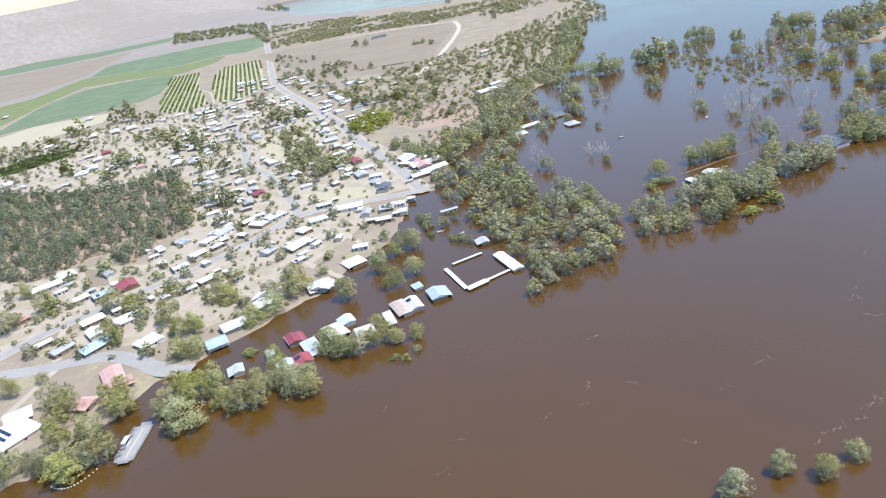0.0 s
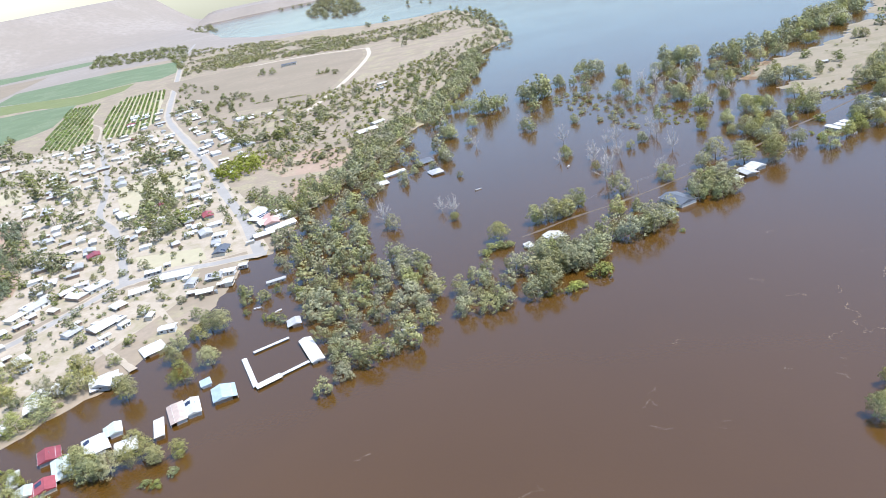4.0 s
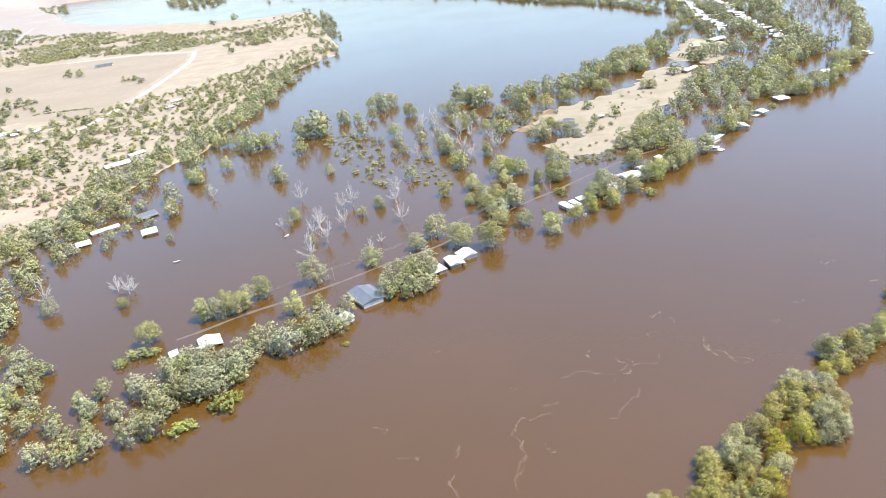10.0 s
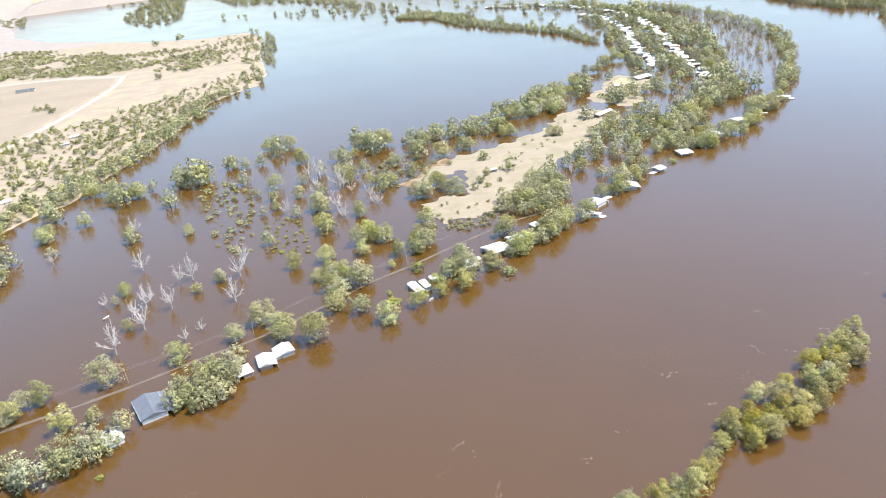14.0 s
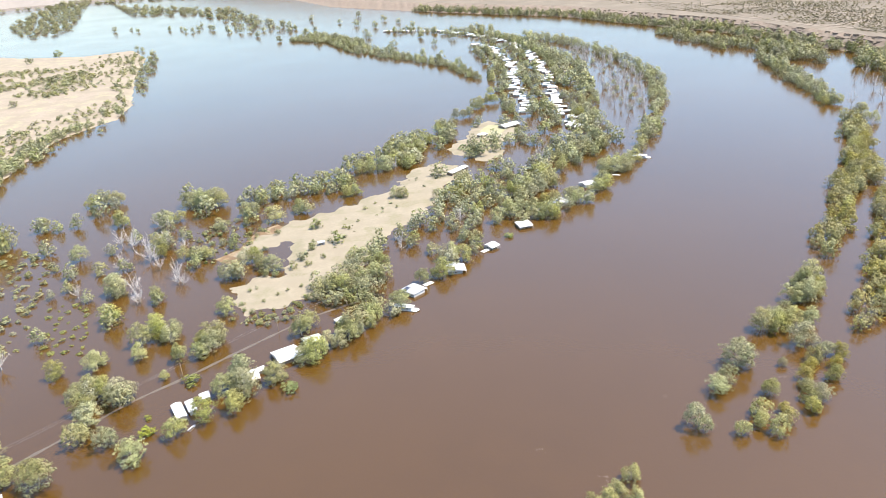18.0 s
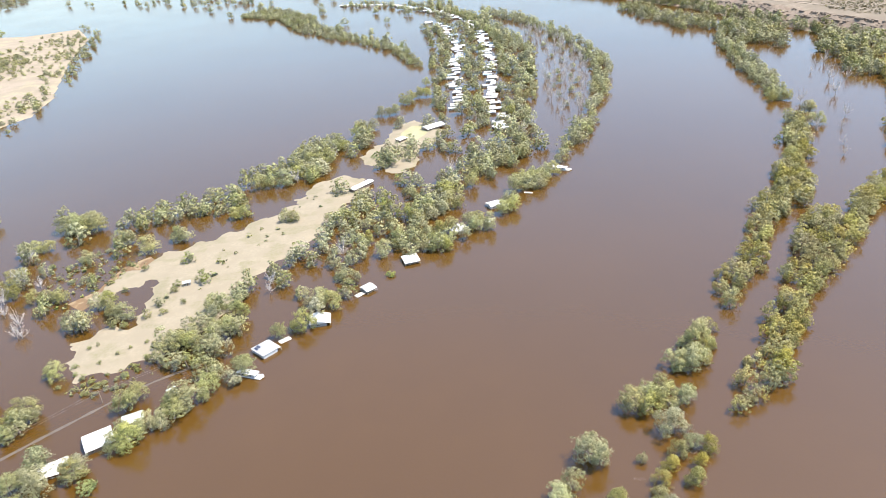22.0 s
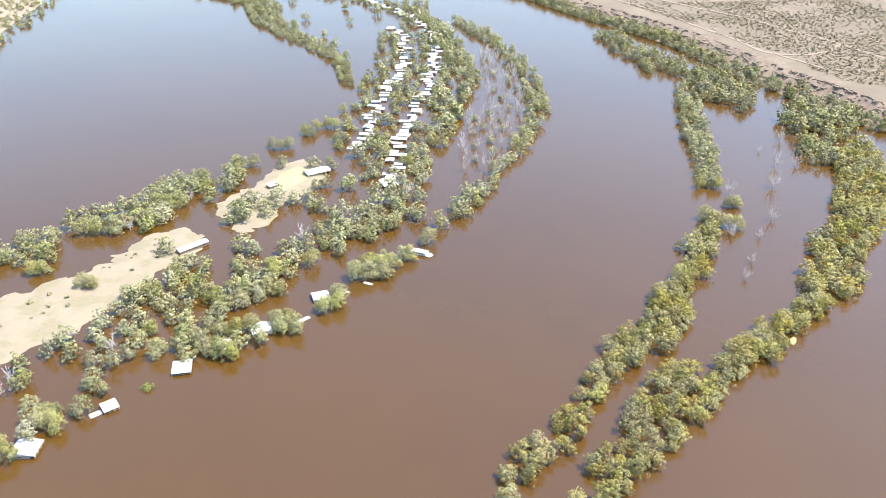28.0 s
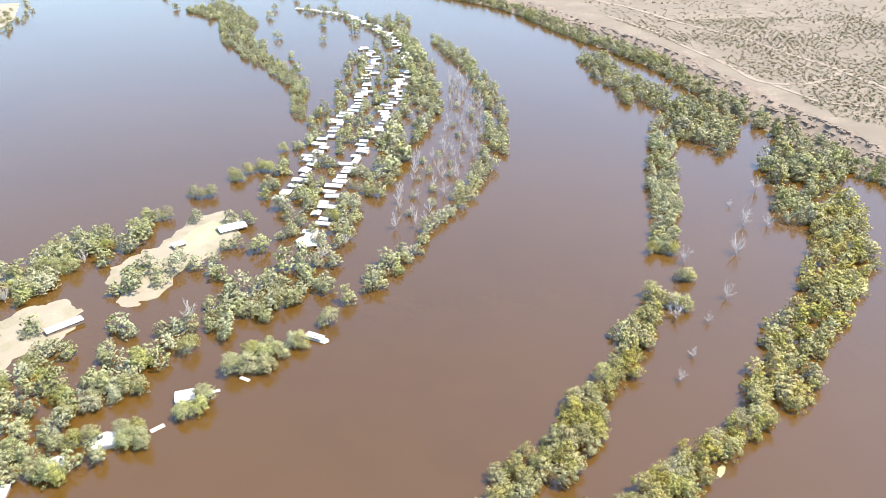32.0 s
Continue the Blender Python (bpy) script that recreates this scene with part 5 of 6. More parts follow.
grove("gum_grove", None, 0, None, "gums crowding the edge of the lagoon", seed=63, rows=[(-190, 746, 20), (-205, 768, 16), (-222, 713, 15), (-222, 690, 15), (-184, 650, 18), (-173, 610, 13), (-159, 558, 7), (-156, 663, 11), (-216, 626, 15), (-201, 607, 11), (-230, 647, 16), (-249, 658, 17), (-252, 627, 18),
      (-259, 611, 18), (-258, 582, 17), (-212, 578, 11), (-207, 558, 10), (-203, 589, 10), (-244, 519, 16), (-274, 556, 17), (-186, 595, 10), (-178, 630, 12), (-207, 640, 12)])
SHORE_BELT = LAGOON_SHORE[:14] + [(x - 26, y + 6) for x, y in LAGOON_SHORE[:14]][::-1]
grove("gum_grove", SHORE_BELT, 9.5, (7, 14), "mixed gums along the shore of the lagoon", seed=64, z=0.2, keep=4.0)
grove("street_trees", LAGOON_SCRUB, 32, (6, 13), "small trees in the scrub above the lagoon", GUM_FAR, 0.85, 105, 0.9, patchy=50)

grove("garden_shrubs", [(-398, 755), (-347, 751), (-276, 718), (-259, 669), (-265, 613), (-298, 552), (-330, 566), (-344, 648), (-388, 709)], 8, (2.5, 7), "low grey scrub on bare pinkish soil", PALELEAF, 0.6, 101, 0.95, 260, shrubs=True, category="shrubs", patchy=30)
grove("garden_shrubs", [(-560, 280), (-440, 225), (-370, 255), (-330, 420), (-420, 400), (-500, 350), (-540, 300)], 9, (1.5, 4.5), "low shrubs of dry gardens", TOWNLEAF, 0.7, 102, 0.95, 300, shrubs=True, category="shrubs", patchy=25)
grove("street_trees", [(-360, 610), (-300, 560), (-285, 520), (-305, 500), (-345, 560), (-385, 640)], 11, (9, 14), "grey-green trees between road and lagoon", TOWNLEAF, 0.85, 103, 0.9, patchy=30)


# ---- buildings ----
def face_box(g, side, u, v0, v1, wide, l, w, out=0.04, deep=0.06):
    """A flat box on one of the four walls: side 0 and 1 are the long walls, 2 and 3 the ends."""
    s = -1 if side % 2 == 0 else 1
    if side < 2:
        y = s * w / 2
        return g.box(u - wide / 2, u + wide / 2, min(y - s * deep, y + s * out), max(y - s * deep, y + s * out), v0, v1)
    x = s * l / 2
    return g.box(min(x - s * deep, x + s * out), max(x - s * deep, x + s * out), u - wide / 2, u + wide / 2, v0, v1)


def roof_geo(l, w, eave, rise, style):
    """A closed sheet roof with fascia depth: gable, hip or single slope."""
    a, b, d = l / 2, w / 2, 0.2
    low = [(-a, -b, eave - d), (a, -b, eave - d), (a, b, eave - d), (-a, b, eave - d)]
    rim = [(x, y, eave) for x, y, _ in low]
    if style == "slope":
        rim = [(x, y, eave + (rise * 0.6 if y > 0 else 0)) for x, y, _ in low]
        return Geo().add(low + rim, [(3, 2, 1, 0), (4, 5, 6, 7), (0, 1, 5, 4), (1, 2, 6, 5), (2, 3, 7, 6), (3, 0, 4, 7)])
    inset = min(b, a * 0.8) if style == "hip" else 0.0
    top = [(-a + inset, 0, eave + rise), (a - inset, 0, eave + rise)]
    return Geo().add(low + rim + top, [(3, 2, 1, 0), (0, 1, 5, 4), (1, 2, 6, 5), (2, 3, 7, 6), (3, 0, 4, 7), (4, 5, 9, 8), (6, 7, 8, 9), (5, 6, 9), (7, 4, 8)])


def house(x, y, l, w, turn, color, label, group, style="gable", base=0.0, wall=None, verandah=0, panels=0, tank=False, windows=4, tall=2.6, fine=True):
    """A small house or shack: walls, sheet roof with ridge cap, door, windows, and what else it shows. base: the level it stands at; flooded ones stand below the water."""
    top = thing(("house" if base > 0.5 else "shack") if l > 8.01 else "shed", label, "house", group, pose(x, y, 0, 0, 0, turn))
    wall = wall or random.choice(WALLS)
    floor = base if base > 0.5 else -1.2
    eave = (base if base > 0.5 else 0.0) + tall
    over = 0.45
    wl, ww = l - 2 * over, w - 2 * over
    part("wall", Geo().box(-wl / 2, wl / 2, -ww / 2, ww / 2, floor - 0.4, eave - 0.03).mesh("wall", wall), top)
    rise = max(0.7, w * 0.14)
    if style == "gable":
        for s in (-1, 1):
            xx = s * (wl / 2)
            part("gable", Geo().add([(xx - 0.05, -ww / 2, eave - 0.02), (xx - 0.05, ww / 2, eave - 0.02), (xx - 0.05, 0, eave + rise * 0.92), (xx + 0.05, -ww / 2, eave - 0.02), (xx + 0.05, ww / 2, eave - 0.02),
                                       (xx + 0.05, 0, eave + rise * 0.92)], [(0, 2, 1), (3, 4, 5), (0, 1, 4, 3), (1, 2, 5, 4), (2, 0, 3, 5)]).mesh("gable", wall), top)
    roof = part("roof", roof_geo(l, w, eave + 0.2, rise, style).mesh("roof", ROOF[color]), top)
    if style == "gable":
        part("ridge_cap", Geo().box(-l / 2, l / 2, -0.16, 0.16, eave + 0.2 + rise - 0.03, eave + 0.2 + rise + 0.05).mesh("ridge_cap", ROOF[color]), roof)
    for n in range(2 if fine else 0):
        s = -1 if n == 0 else 1
        part("gutter", Geo().box(-l / 2, l / 2, min(s * w / 2, s * (w / 2 + 0.12)), max(s * w / 2, s * (w / 2 + 0.12)), eave + 0.06, eave + 0.18).mesh("gutter", TRIM), roof)
    z0 = eave - 1.75
    part("door", face_box(Geo(), 0, wl * 0.06, max(eave - 2.55, floor), eave - 0.45, 0.95, wl, ww).mesh("door", DOOR), top)
    spots = [(0, -wl * 0.3), (0, wl * 0.32), (1, -wl * 0.28), (1, wl * 0.25), (2, 0.0), (3, 0.0)][:windows]
    for side, u in spots:
        if not fine:
            part("window", face_box(Geo(), side, u, z0, z0 + 1.15, 1.7, wl, ww, 0.05).mesh("window", GLASS), top)
            continue
        win = part("window", face_box(Geo(), side, u, z0, z0 + 1.15, 1.7, wl, ww, 0.05).mesh("window", TRIM), top)
        part("pane", face_box(Geo(), side, u, z0 + 0.1, z0 + 1.05, 1.5, wl, ww, 0.07, -0.055).mesh("pane", GLASS), win)
    if verandah:
        s = -1 if verandah < 0 else 1
        deep = 2.4
        y0, y1 = s * w / 2, s * (w / 2 + deep)
        part("verandah_roof", Geo().add([(-l / 2, y0, eave + 0.12), (l / 2, y0, eave + 0.12), (l / 2, y1, eave - 0.35), (-l / 2, y1, eave - 0.35), (-l / 2, y0, eave + 0.02), (l / 2, y0, eave + 0.02),
                                          (l / 2, y1, eave - 0.45), (-l / 2, y1, eave - 0.45)], [(0, 1, 2, 3), (7, 6, 5, 4), (0, 4, 5, 1), (1, 5, 6, 2), (2, 6, 7, 3), (3, 7, 4, 0)]).mesh("verandah_roof", ROOF[color]), top)
        for k in range(4):
            px = -l / 2 + 0.3 + (l - 0.6) * k / 3
            py = s * (w / 2 + deep - 0.15)
            part("post", Geo().box(px - 0.07, px + 0.07, py - 0.07, py + 0.07, floor, eave - 0.44).mesh("post", TRIM), top)
        part("railing", Geo().box(-l / 2 + 0.3, l / 2 - 0.3, s * (w / 2 + deep - 0.18), s * (w / 2 + deep - 0.12), eave - 1.75, eave - 1.65).mesh("railing", TRIM), top)
    slope = math.atan2(rise, w / 2)
    for k in range(panels):
        row, col = k % 2, k // 2
        px, t = -l * 0.3 + col * 1.15, 0.3 + 0.32 * row
        py = -w / 2 * (1 - t)
        g = Geo().box(-0.5, 0.5, -0.8, 0.8, 0.05, 0.11)
        ob = part("solar_panel", g.mesh("solar_panel", SOLAR), roof)
        ob.matrix_local = pose(px, py, eave + 0.2 + rise * t, math.degrees(slope), 0, 0)
    if tank:
        part("water_tank", Geo().tube([(l / 2 + 1.4, -w / 4, floor), (l / 2 + 1.4, -w / 4, eave - 0.5), (l / 2 + 1.4, -w / 4, eave - 0.3)], [1.2, 1.2, 0.4], 14).mesh("water_tank", STEEL), top)
    if random.random() < 0.35:
        cx = random.uniform(-0.3, 0.3) * l
        part("flue", Geo().tube([(cx, w * 0.2, eave), (cx, w * 0.2, eave + rise + 0.9)], [0.13, 0.13], 8).mesh("flue", STEEL), roof)
    return top


ROOF_WORDS = {"w": "white-roofed", "g": "grey-roofed", "c": "cream-roofed", "r": "red-roofed", "p": "pink-roofed", "n": "pale-green-roofed", "b": "pale-blue-roofed", "d": "dark-roofed", "t": "tan-roofed"}

# x, y, length, width, turn, roof: shacks standing in the flood
SHACKS_MID = [(190, 567, 15.7, 14.0, 24, 'w'), (133, 523, 15.5, 5.6, -67, 'w'), (139, 526, 12.2, 4.5, -68, 'w'), (145, 535, 6.8, 5.7, -74, 'w'), (169, 550, 10.4, 8.5, 15, 'w'), (175, 555, 5.0, 4.6, -75, 'w'), (275, 632, 13.9, 11.3, -52, 'g'), (309, 658, 12.9, 11.8, 89, 'w'), (344, 692, 9.1, 6.8, 35, 'w'), (205, 581, 11.7, 7.3, 17, 'n'), (223, 602, 7.5, 5.8, -63, 'n'), (425, 766, 11.8, 11.3, -73, 'w'), (462, 805, 12.6, 9.5, 16, 'w'), (403, 749, 8.0, 7.8, -72, 'w'), (379, 727, 12.2, 10.4, 8, 'w'), (514, 1012, 18.0, 13.0, -69, 'w')]
SHACKS_LANE = [(-5, 426, 21.8, 13.5, -60, 'd'), (-16, 405, 12.4, 7.8, -58, 'w'), (39, 450, 10.6, 6.1, -61, 'w'), (48, 457, 13.6, 7.7, -72, 'g'), (53, 462, 6.7, 6.0, -53, 'w'), (58, 467, 11.2, 8.0, -64, 'w')]
SHACKS_LAGOON = [(-90, 396, 12.3, 9.9, -67, 'w'), (-106, 387, 8.2, 4.9, -66, 'w'), (-181, 581, 15.0, 9.6, -66, 'g'), (-223, 597, 22.5, 7.8, 36, 'w'), (-231, 573, 11.1, 8.0, 29, 'w'), (-198, 621, 16.7, 12.1, 39, 'd'), (-175, 300, 6.3, 5.2, 67, 'g')]
SHACKS_TOWN = [(-341, 221, 11.9, 8.0, -56, 'r'), (-328, 199, 10.7, 9.2, -55, 'r'), (-326, 211, 19.7, 6.2, -55, 'n'), (-348, 205, 14.3, 5.0, -61, 'w'), (-363, 195, 9.8, 6.3, -60, 'n'), (-336, 196, 9.2, 6.4, -59, 'n'), (-319, 225, 16.5, 8.9, -52, 'w'), (-314, 237, 10.9, 6.6, -58, 'n'), (-301, 223, 10.5, 8.6, 27, 'w'), (-289, 233, 16.6, 4.9, -64, 'w'), (-284, 245, 18.9, 6.0, -59, 't'), (-278, 248, 15.8, 7.5, -62, 'w'), (-266, 257, 14.3, 9.7, -64, 'b'), (-280, 270, 7.7, 5.7, -60, 'b'), (-330, 316, 14.5, 11.6, -49, 'w'), (-345, 284, 15.8, 14.9, 30, 'w'), (-245, 325, 9.7, 6.0, -69, 'g'), (-276, 389, 13.5, 2.9, 25, 'g')]
HOUSES_BANK = [(-387, 225, 15.7, 15.6, 36, 'b'), (-386, 243, 15.1, 8.9, 41, 'w'), (-435, 234, 14.1, 11.5, -32, 'c'), (-472, 235, 20.4, 8.8, 61, 'b'), (-428, 190, 16.2, 10.8, 58, 'p'), (-455, 146, 16.7, 13.4, 85, 'w')]
for rows, where, group in ((SHACKS_MID, "standing in flood water among gums", "shacks along the drowned bank"), (SHACKS_LANE, "standing in flood water beside the lane", "shacks along the drowned lane"),
                           (SHACKS_LAGOON, "drowned to its windows by the lagoon", "shacks round the lagoon"), (SHACKS_TOWN, "standing in flood water below the town", "flooded shacks below the town")):
    for n, (x, y, l, w, a, color) in enumerate(rows):
        small = l < 8
        house(x, y, l, w, a, color, "%s flooded %s %s" % (ROOF_WORDS[color], "shed" if small else "shack", where), group, "slope" if small or w < 5.2 else ("hip" if n % 4 == 2 else "gable"),
              verandah=0 if small or w < 6 else (-1 if n % 3 else 1), panels=6 if n % 5 == 1 and w > 6 else 0, windows=2 if small else 5, tall=(1.9 if small else 2.5) - (1.0 if rows is SHACKS_LAGOON else 0.5 if rows is SHACKS_TOWN else 0.0))
HOUSES_BANK[4:] = [(-437, 199, 20, 9, -50, 'p'), (-428, 190, 13, 8, 40, 'p'), (-438, 174, 10.8, 8.6, -10, 'p'), (-465, 153, 24, 19, -26, 'w'), (-474, 168, 14, 10, 37, 'c'), (-329, 529, 26, 14, 63, 'w'), (-315, 517, 30, 9, 37, 'w'), (-304, 496, 26, 8, 42, 'w'), (-343, 282, 12.8, 10, 90, 'w'), (-374, 266, 14, 10, -60, 'c')]
HOUSES_BANK[0] = (-388, 224, 12, 9, 36, 'b')
for x, y, l, w, a, color in HOUSES_BANK:
    house(x, y, l, w, a, color, "%s house on dry ground above the flooded bank" % ROOF_WORDS[color], "houses above the bank", "hip" if w > 11 else "gable", 1.0, verandah=-1, panels=24 if w > 12 else 0, windows=6)

# x, y, length and, where it is not white, the roof: houses of the town, turned to the nearest street
HOUSES_FAR = [(-995, 895, 18), (-977, 895, 18), (-943, 879, 15), (-935, 895, 14), (-1041, 1104, 29), (-883, 931, 32), (-858, 940, 29), (-919, 925, 30), (-812, 902, 11), (-807, 784, 17, 'r'), (-826, 773, 13), (-796, 747, 17), (-722, 713, 19), (-729, 705, 12), (-689, 669, 15, 'p'), (-645, 630, 17), (-776, 703, 24), (-779, 682, 20), (-635, 658, 21), (-612, 656, 21), (-654, 688, 15), (-613, 696, 14), (-754, 958, 19), (-765, 941, 14), (-814, 959, 14), (-685, 862, 21), (-656, 815, 16), (-687, 810, 12), (-885, 683, 21), (-845, 657, 12)]
HOUSES_FAR2 = [(-550, 554, 15, 'g'), (-497, 454, 13), (-474, 426, 7), (-1397, 1325, 22), (-767, 636, 10), (-738, 686, 15), (-626, 949, 22), (-594, 910, 17), (-652, 992, 14), (-660, 918, 13), (-639, 827, 16), (-668, 849, 13), (-630, 867, 13), (-552, 947, 13), (-516, 883, 15), (-509, 846, 12), (-478, 861, 11), (-560, 1019, 14), (-440, 826, 19), (-614, 1081, 14), (-494, 998, 14), (-573, 864, 13, 'p'), (-664, 1167, 13), (-685, 1262, 14), (-514, 1005, 14), (-427, 939, 8)]
HOUSES_NEAR = [(-577, 334, 22, 'c'), (-575, 352, 17), (-530, 304, 15), (-513, 308, 14, 'b'), (-500, 320, 17, 'r'), (-559, 281, 12, 'p'), (-562, 268, 7), (-490, 352, 8), (-506, 368, 7), (-469, 340, 12), (-509, 383, 10), (-466, 361, 13), (-455, 373, 11), (-450, 342, 7), (-435, 313, 14), (-441, 301, 8), (-456, 292, 7), (-470, 404, 10), (-556, 322, 9)]
HOUSES_MID = [(-467, 704, 19), (-446, 658, 16), (-453, 636, 13), (-430, 624, 15), (-418, 592, 12), (-390, 556, 16, 'r'), (-373, 508, 16), (-372, 527, 13), (-388, 529, 11), (-353, 480, 11), (-341, 460, 17, 'd'), (-390, 510, 10), (-445, 525, 7), (-333, 538, 24), (-317, 514, 26, 'p'), (-305, 522, 9), (-313, 481, 17, 'w'), (-507, 542, 15), (-467, 495, 12, 'r'), (-521, 539, 11), (-548, 570, 12)]
HOUSES_SHORE = [(-481, 508, 11), (-499, 514, 11), (-469, 471, 13), (-479, 444, 13), (-443, 432, 10), (-449, 420, 12), (-464, 403, 18), (-441, 390, 9), (-405, 351, 12), (-386, 354, 15), (-378, 361, 13), (-368, 352, 7), (-382, 403, 15), (-387, 384, 12), (-387, 437, 12), (-363, 423, 24), (-343, 404, 11), (-328, 411, 12), (-320, 415, 12), (-312, 397, 9), (-325, 385, 12), (-334, 386, 8), (-353, 359, 7), (-331, 337, 11), (-373, 326, 10), (-380, 276, 10), (-369, 281, 14), (-410, 310, 7)]
STREETS = [MAIN_ROAD, RIVER_ROAD, BACK_ROAD, FERRY_ROAD]


def street_turn(x, y):
    best = (1e9, 0)
    for path in STREETS:
        for (x0, y0), (x1, y1) in zip(path, path[1:]):
            d = math.hypot((x0 + x1) / 2 - x, (y0 + y1) / 2 - y)
            best = min(best, (d, math.degrees(math.atan2(y1 - y0, x1 - x0))))
    return best[1]


for rows in (HOUSES_FAR, HOUSES_FAR2, HOUSES_NEAR, HOUSES_MID, HOUSES_SHORE):
    for n, row in enumerate(rows):
        x, y, l = row[:3]
        color = row[3] if len(row) > 3 else random.choice("wwwwwcg")
        l = max(l, 8)
        w = min(l * random.uniform(0.55, 0.75), 13)
        turn = street_turn(x, y) + (90 if n % 3 == 1 and l < 18 else 0) + random.uniform(-5, 5)
        house(x, y, l, w, turn, color, "%s house in a dry garden of the town" % ROOF_WORDS[color], "houses of the town", random.choice(["gable", "hip", "gable"]), 1.0, windows=3, verandah=random.choice([0, 0, 0, 1, -1]), panels=4 if n % 7 == 3 else 0, tank=n % 4 == 0, fine=False)
        if n % 2 == 0:
            a = radians(turn)
            sx, sy = x + math.cos(a) * (l * 0.5 + 4) - math.sin(a) * 7, y + math.sin(a) * (l * 0.5 + 4) + math.cos(a) * 7
            house(sx, sy, random.uniform(5, 8), random.uniform(3.5, 5), turn, random.choice("wgwc"), "small pale sheet-metal shed behind a house", "sheds of the town", "slope", 1.0, windows=1, tall=2.3, fine=False)

def along(path, step):
    """Places at even steps along a path, with the way it runs there."""
    out, left = [], 0.0
    for (x0, y0), (x1, y1) in zip(path, path[1:]):
        n = math.hypot(x1 - x0, y1 - y0)
        while left < n:
            t = left / n
            out.append((x0 + (x1 - x0) * t, y0 + (y1 - y0) * t, math.degrees(math.atan2(y1 - y0, x1 - x0))))
            left += step
        left -= n
    return out


for x, y, l, a, color in ((-273, 819, 18, 50, "w"), (-309, 1093, 15, 30, "w"), (-281, 784, 26, 40, "w"), (-506, 847, 15, 60, "w"), (-450, 830, 13, 20, "g"), (-514, 1013, 16, 15, "w"), (-502, 1018, 12, 15, "c"), (-468, 1004, 13, 80, "w"),
                          (-498, 817, 14, 60, "w"), (-529, 947, 14, 60, "c"), (-306, 1052, 12, 30, "g")):
    house(x, y, l, l * 0.55, a, color, "%s house in scrub above the lagoon" % ROOF_WORDS[color], "houses above the lagoon", "gable", 1.0, windows=2, fine=False)

# more houses along the streets, where no house stands yet
standing = [row[:2] for rows in (HOUSES_FAR, HOUSES_FAR2, HOUSES_NEAR, HOUSES_MID, HOUSES_SHORE, HOUSES_BANK) for row in rows]
EMPTY_LOTS = [[(-567, 721), (-499, 774), (-454, 697), (-496, 599)], [(-424, 478), (-366, 478), (-349, 450), (-396, 441)], [(-780, 797), (-740, 804), (-700, 738), (-733, 718)]]
infill = 0
for path, low, high in ((MAIN_ROAD, 380, 1250), (BACK_ROAD, 420, 1040), (RIVER_ROAD, 250, 440)):
    for x0, y0, turn in along(path, 17):
        if not low < y0 < high:
            continue
        for off in (18, -18, 40, -40, 62):
            a = radians(turn)
            x, y = x0 - math.sin(a) * off + random.uniform(-3, 3), y0 + math.cos(a) * off + random.uniform(-3, 3)
            px, py = np.array([x]), np.array([y])
            if not inside(px, py, TOWN)[0] or edge_distance(px, py, TOWN)[0] < 14 or any(inside(px, py, lot)[0] for lot in EMPTY_LOTS) or inside(px, py, PINES)[0]:
                continue
            if x > -404 and y > 520 or any(math.hypot(x - u, y - v) < 14 for u, v in standing) or min(edge_distance(px, py, street, False)[0] for street in STREETS) < 12 or random.random() < 0.6:
                continue
            standing.append((x, y))
            infill += 1
            l = random.uniform(9, 17)
            color = random.choice("wwwwwwccgr" if infill % 6 == 0 else "wwwwwcg")
            house(x, y, l, l * random.uniform(0.55, 0.75), turn + random.choice([0, 90]) + random.uniform(-5, 5), color, "%s house on a crowded street of the town" % ROOF_WORDS[color], "houses of the town", random.choice(["gable", "hip", "slope"]), 1.0, windows=2, fine=False, tank=infill % 5 == 0)

# two rows of shacks in the flood inside the bend
ROW_EAST = [(516, 1012), (520, 1060), (527, 1110), (540, 1190), (553, 1248), (567, 1320), (587, 1430), (600, 1560), (600, 1680), (580, 1790), (540, 1900), (475, 2010), (360, 2090)]
ROW_WEST = [(481, 1112), (488, 1165), (493, 1205), (506, 1265), (519, 1348), (537, 1431), (545, 1543), (548, 1642), (528, 1740)]


for path, step, side in ((ROW_EAST, 12.5, 1), (ROW_WEST, 14, -1)):
    for n, (x, y, turn) in enumerate(along(path, step)):
        l, w = random.uniform(9, 19), random.uniform(6, 9.5)
        color = random.choice("wwwwwwgcb" if n % 9 else "gnt")
        house(x + random.uniform(-7, 7), y + random.uniform(-2.5, 2.5), l, w, turn - 90 + random.uniform(-12, 12) + (90 if n % 11 == 5 else 0), color, "%s shack in a flooded row inside the bend" % ROOF_WORDS[color], "flooded rows inside the bend",
              random.choice(["gable", "gable", "slope", "hip"]), windows=2, verandah=side if n % 4 == 1 else 0, tall=2.2, fine=False)
rnd = random.Random(17)
beside = []
for path, outer in ((ROW_EAST, 1), (ROW_WEST, -1)):
    for x, y, turn in along(path, 10):
        a = radians(turn)
        for off in (15, -15, 24 * outer, -36 if path is ROW_WEST and y > 1250 else -24):
            if rnd.random() < (0.4 if abs(off) < 16 else 0.22):
                o = -(off + rnd.uniform(-3, 5))
                beside.append((x - math.sin(a) * o, y + math.cos(a) * o, rnd.uniform(8, 16)))
grove("gum_grove", None, 0, None, "green gums crowding between the flooded shacks", seed=66, rows=beside)
house(441, 1046, 26, 11, 30, "w", "long white-roofed house beside the watered lawn", "houses on the rise", "gable", 1.0, verandah=-1, windows=6)
house(401, 1012, 12, 8, 40, "c", "cream-roofed open shed by the lawn", "houses on the rise", "slope", 1.0, windows=2)
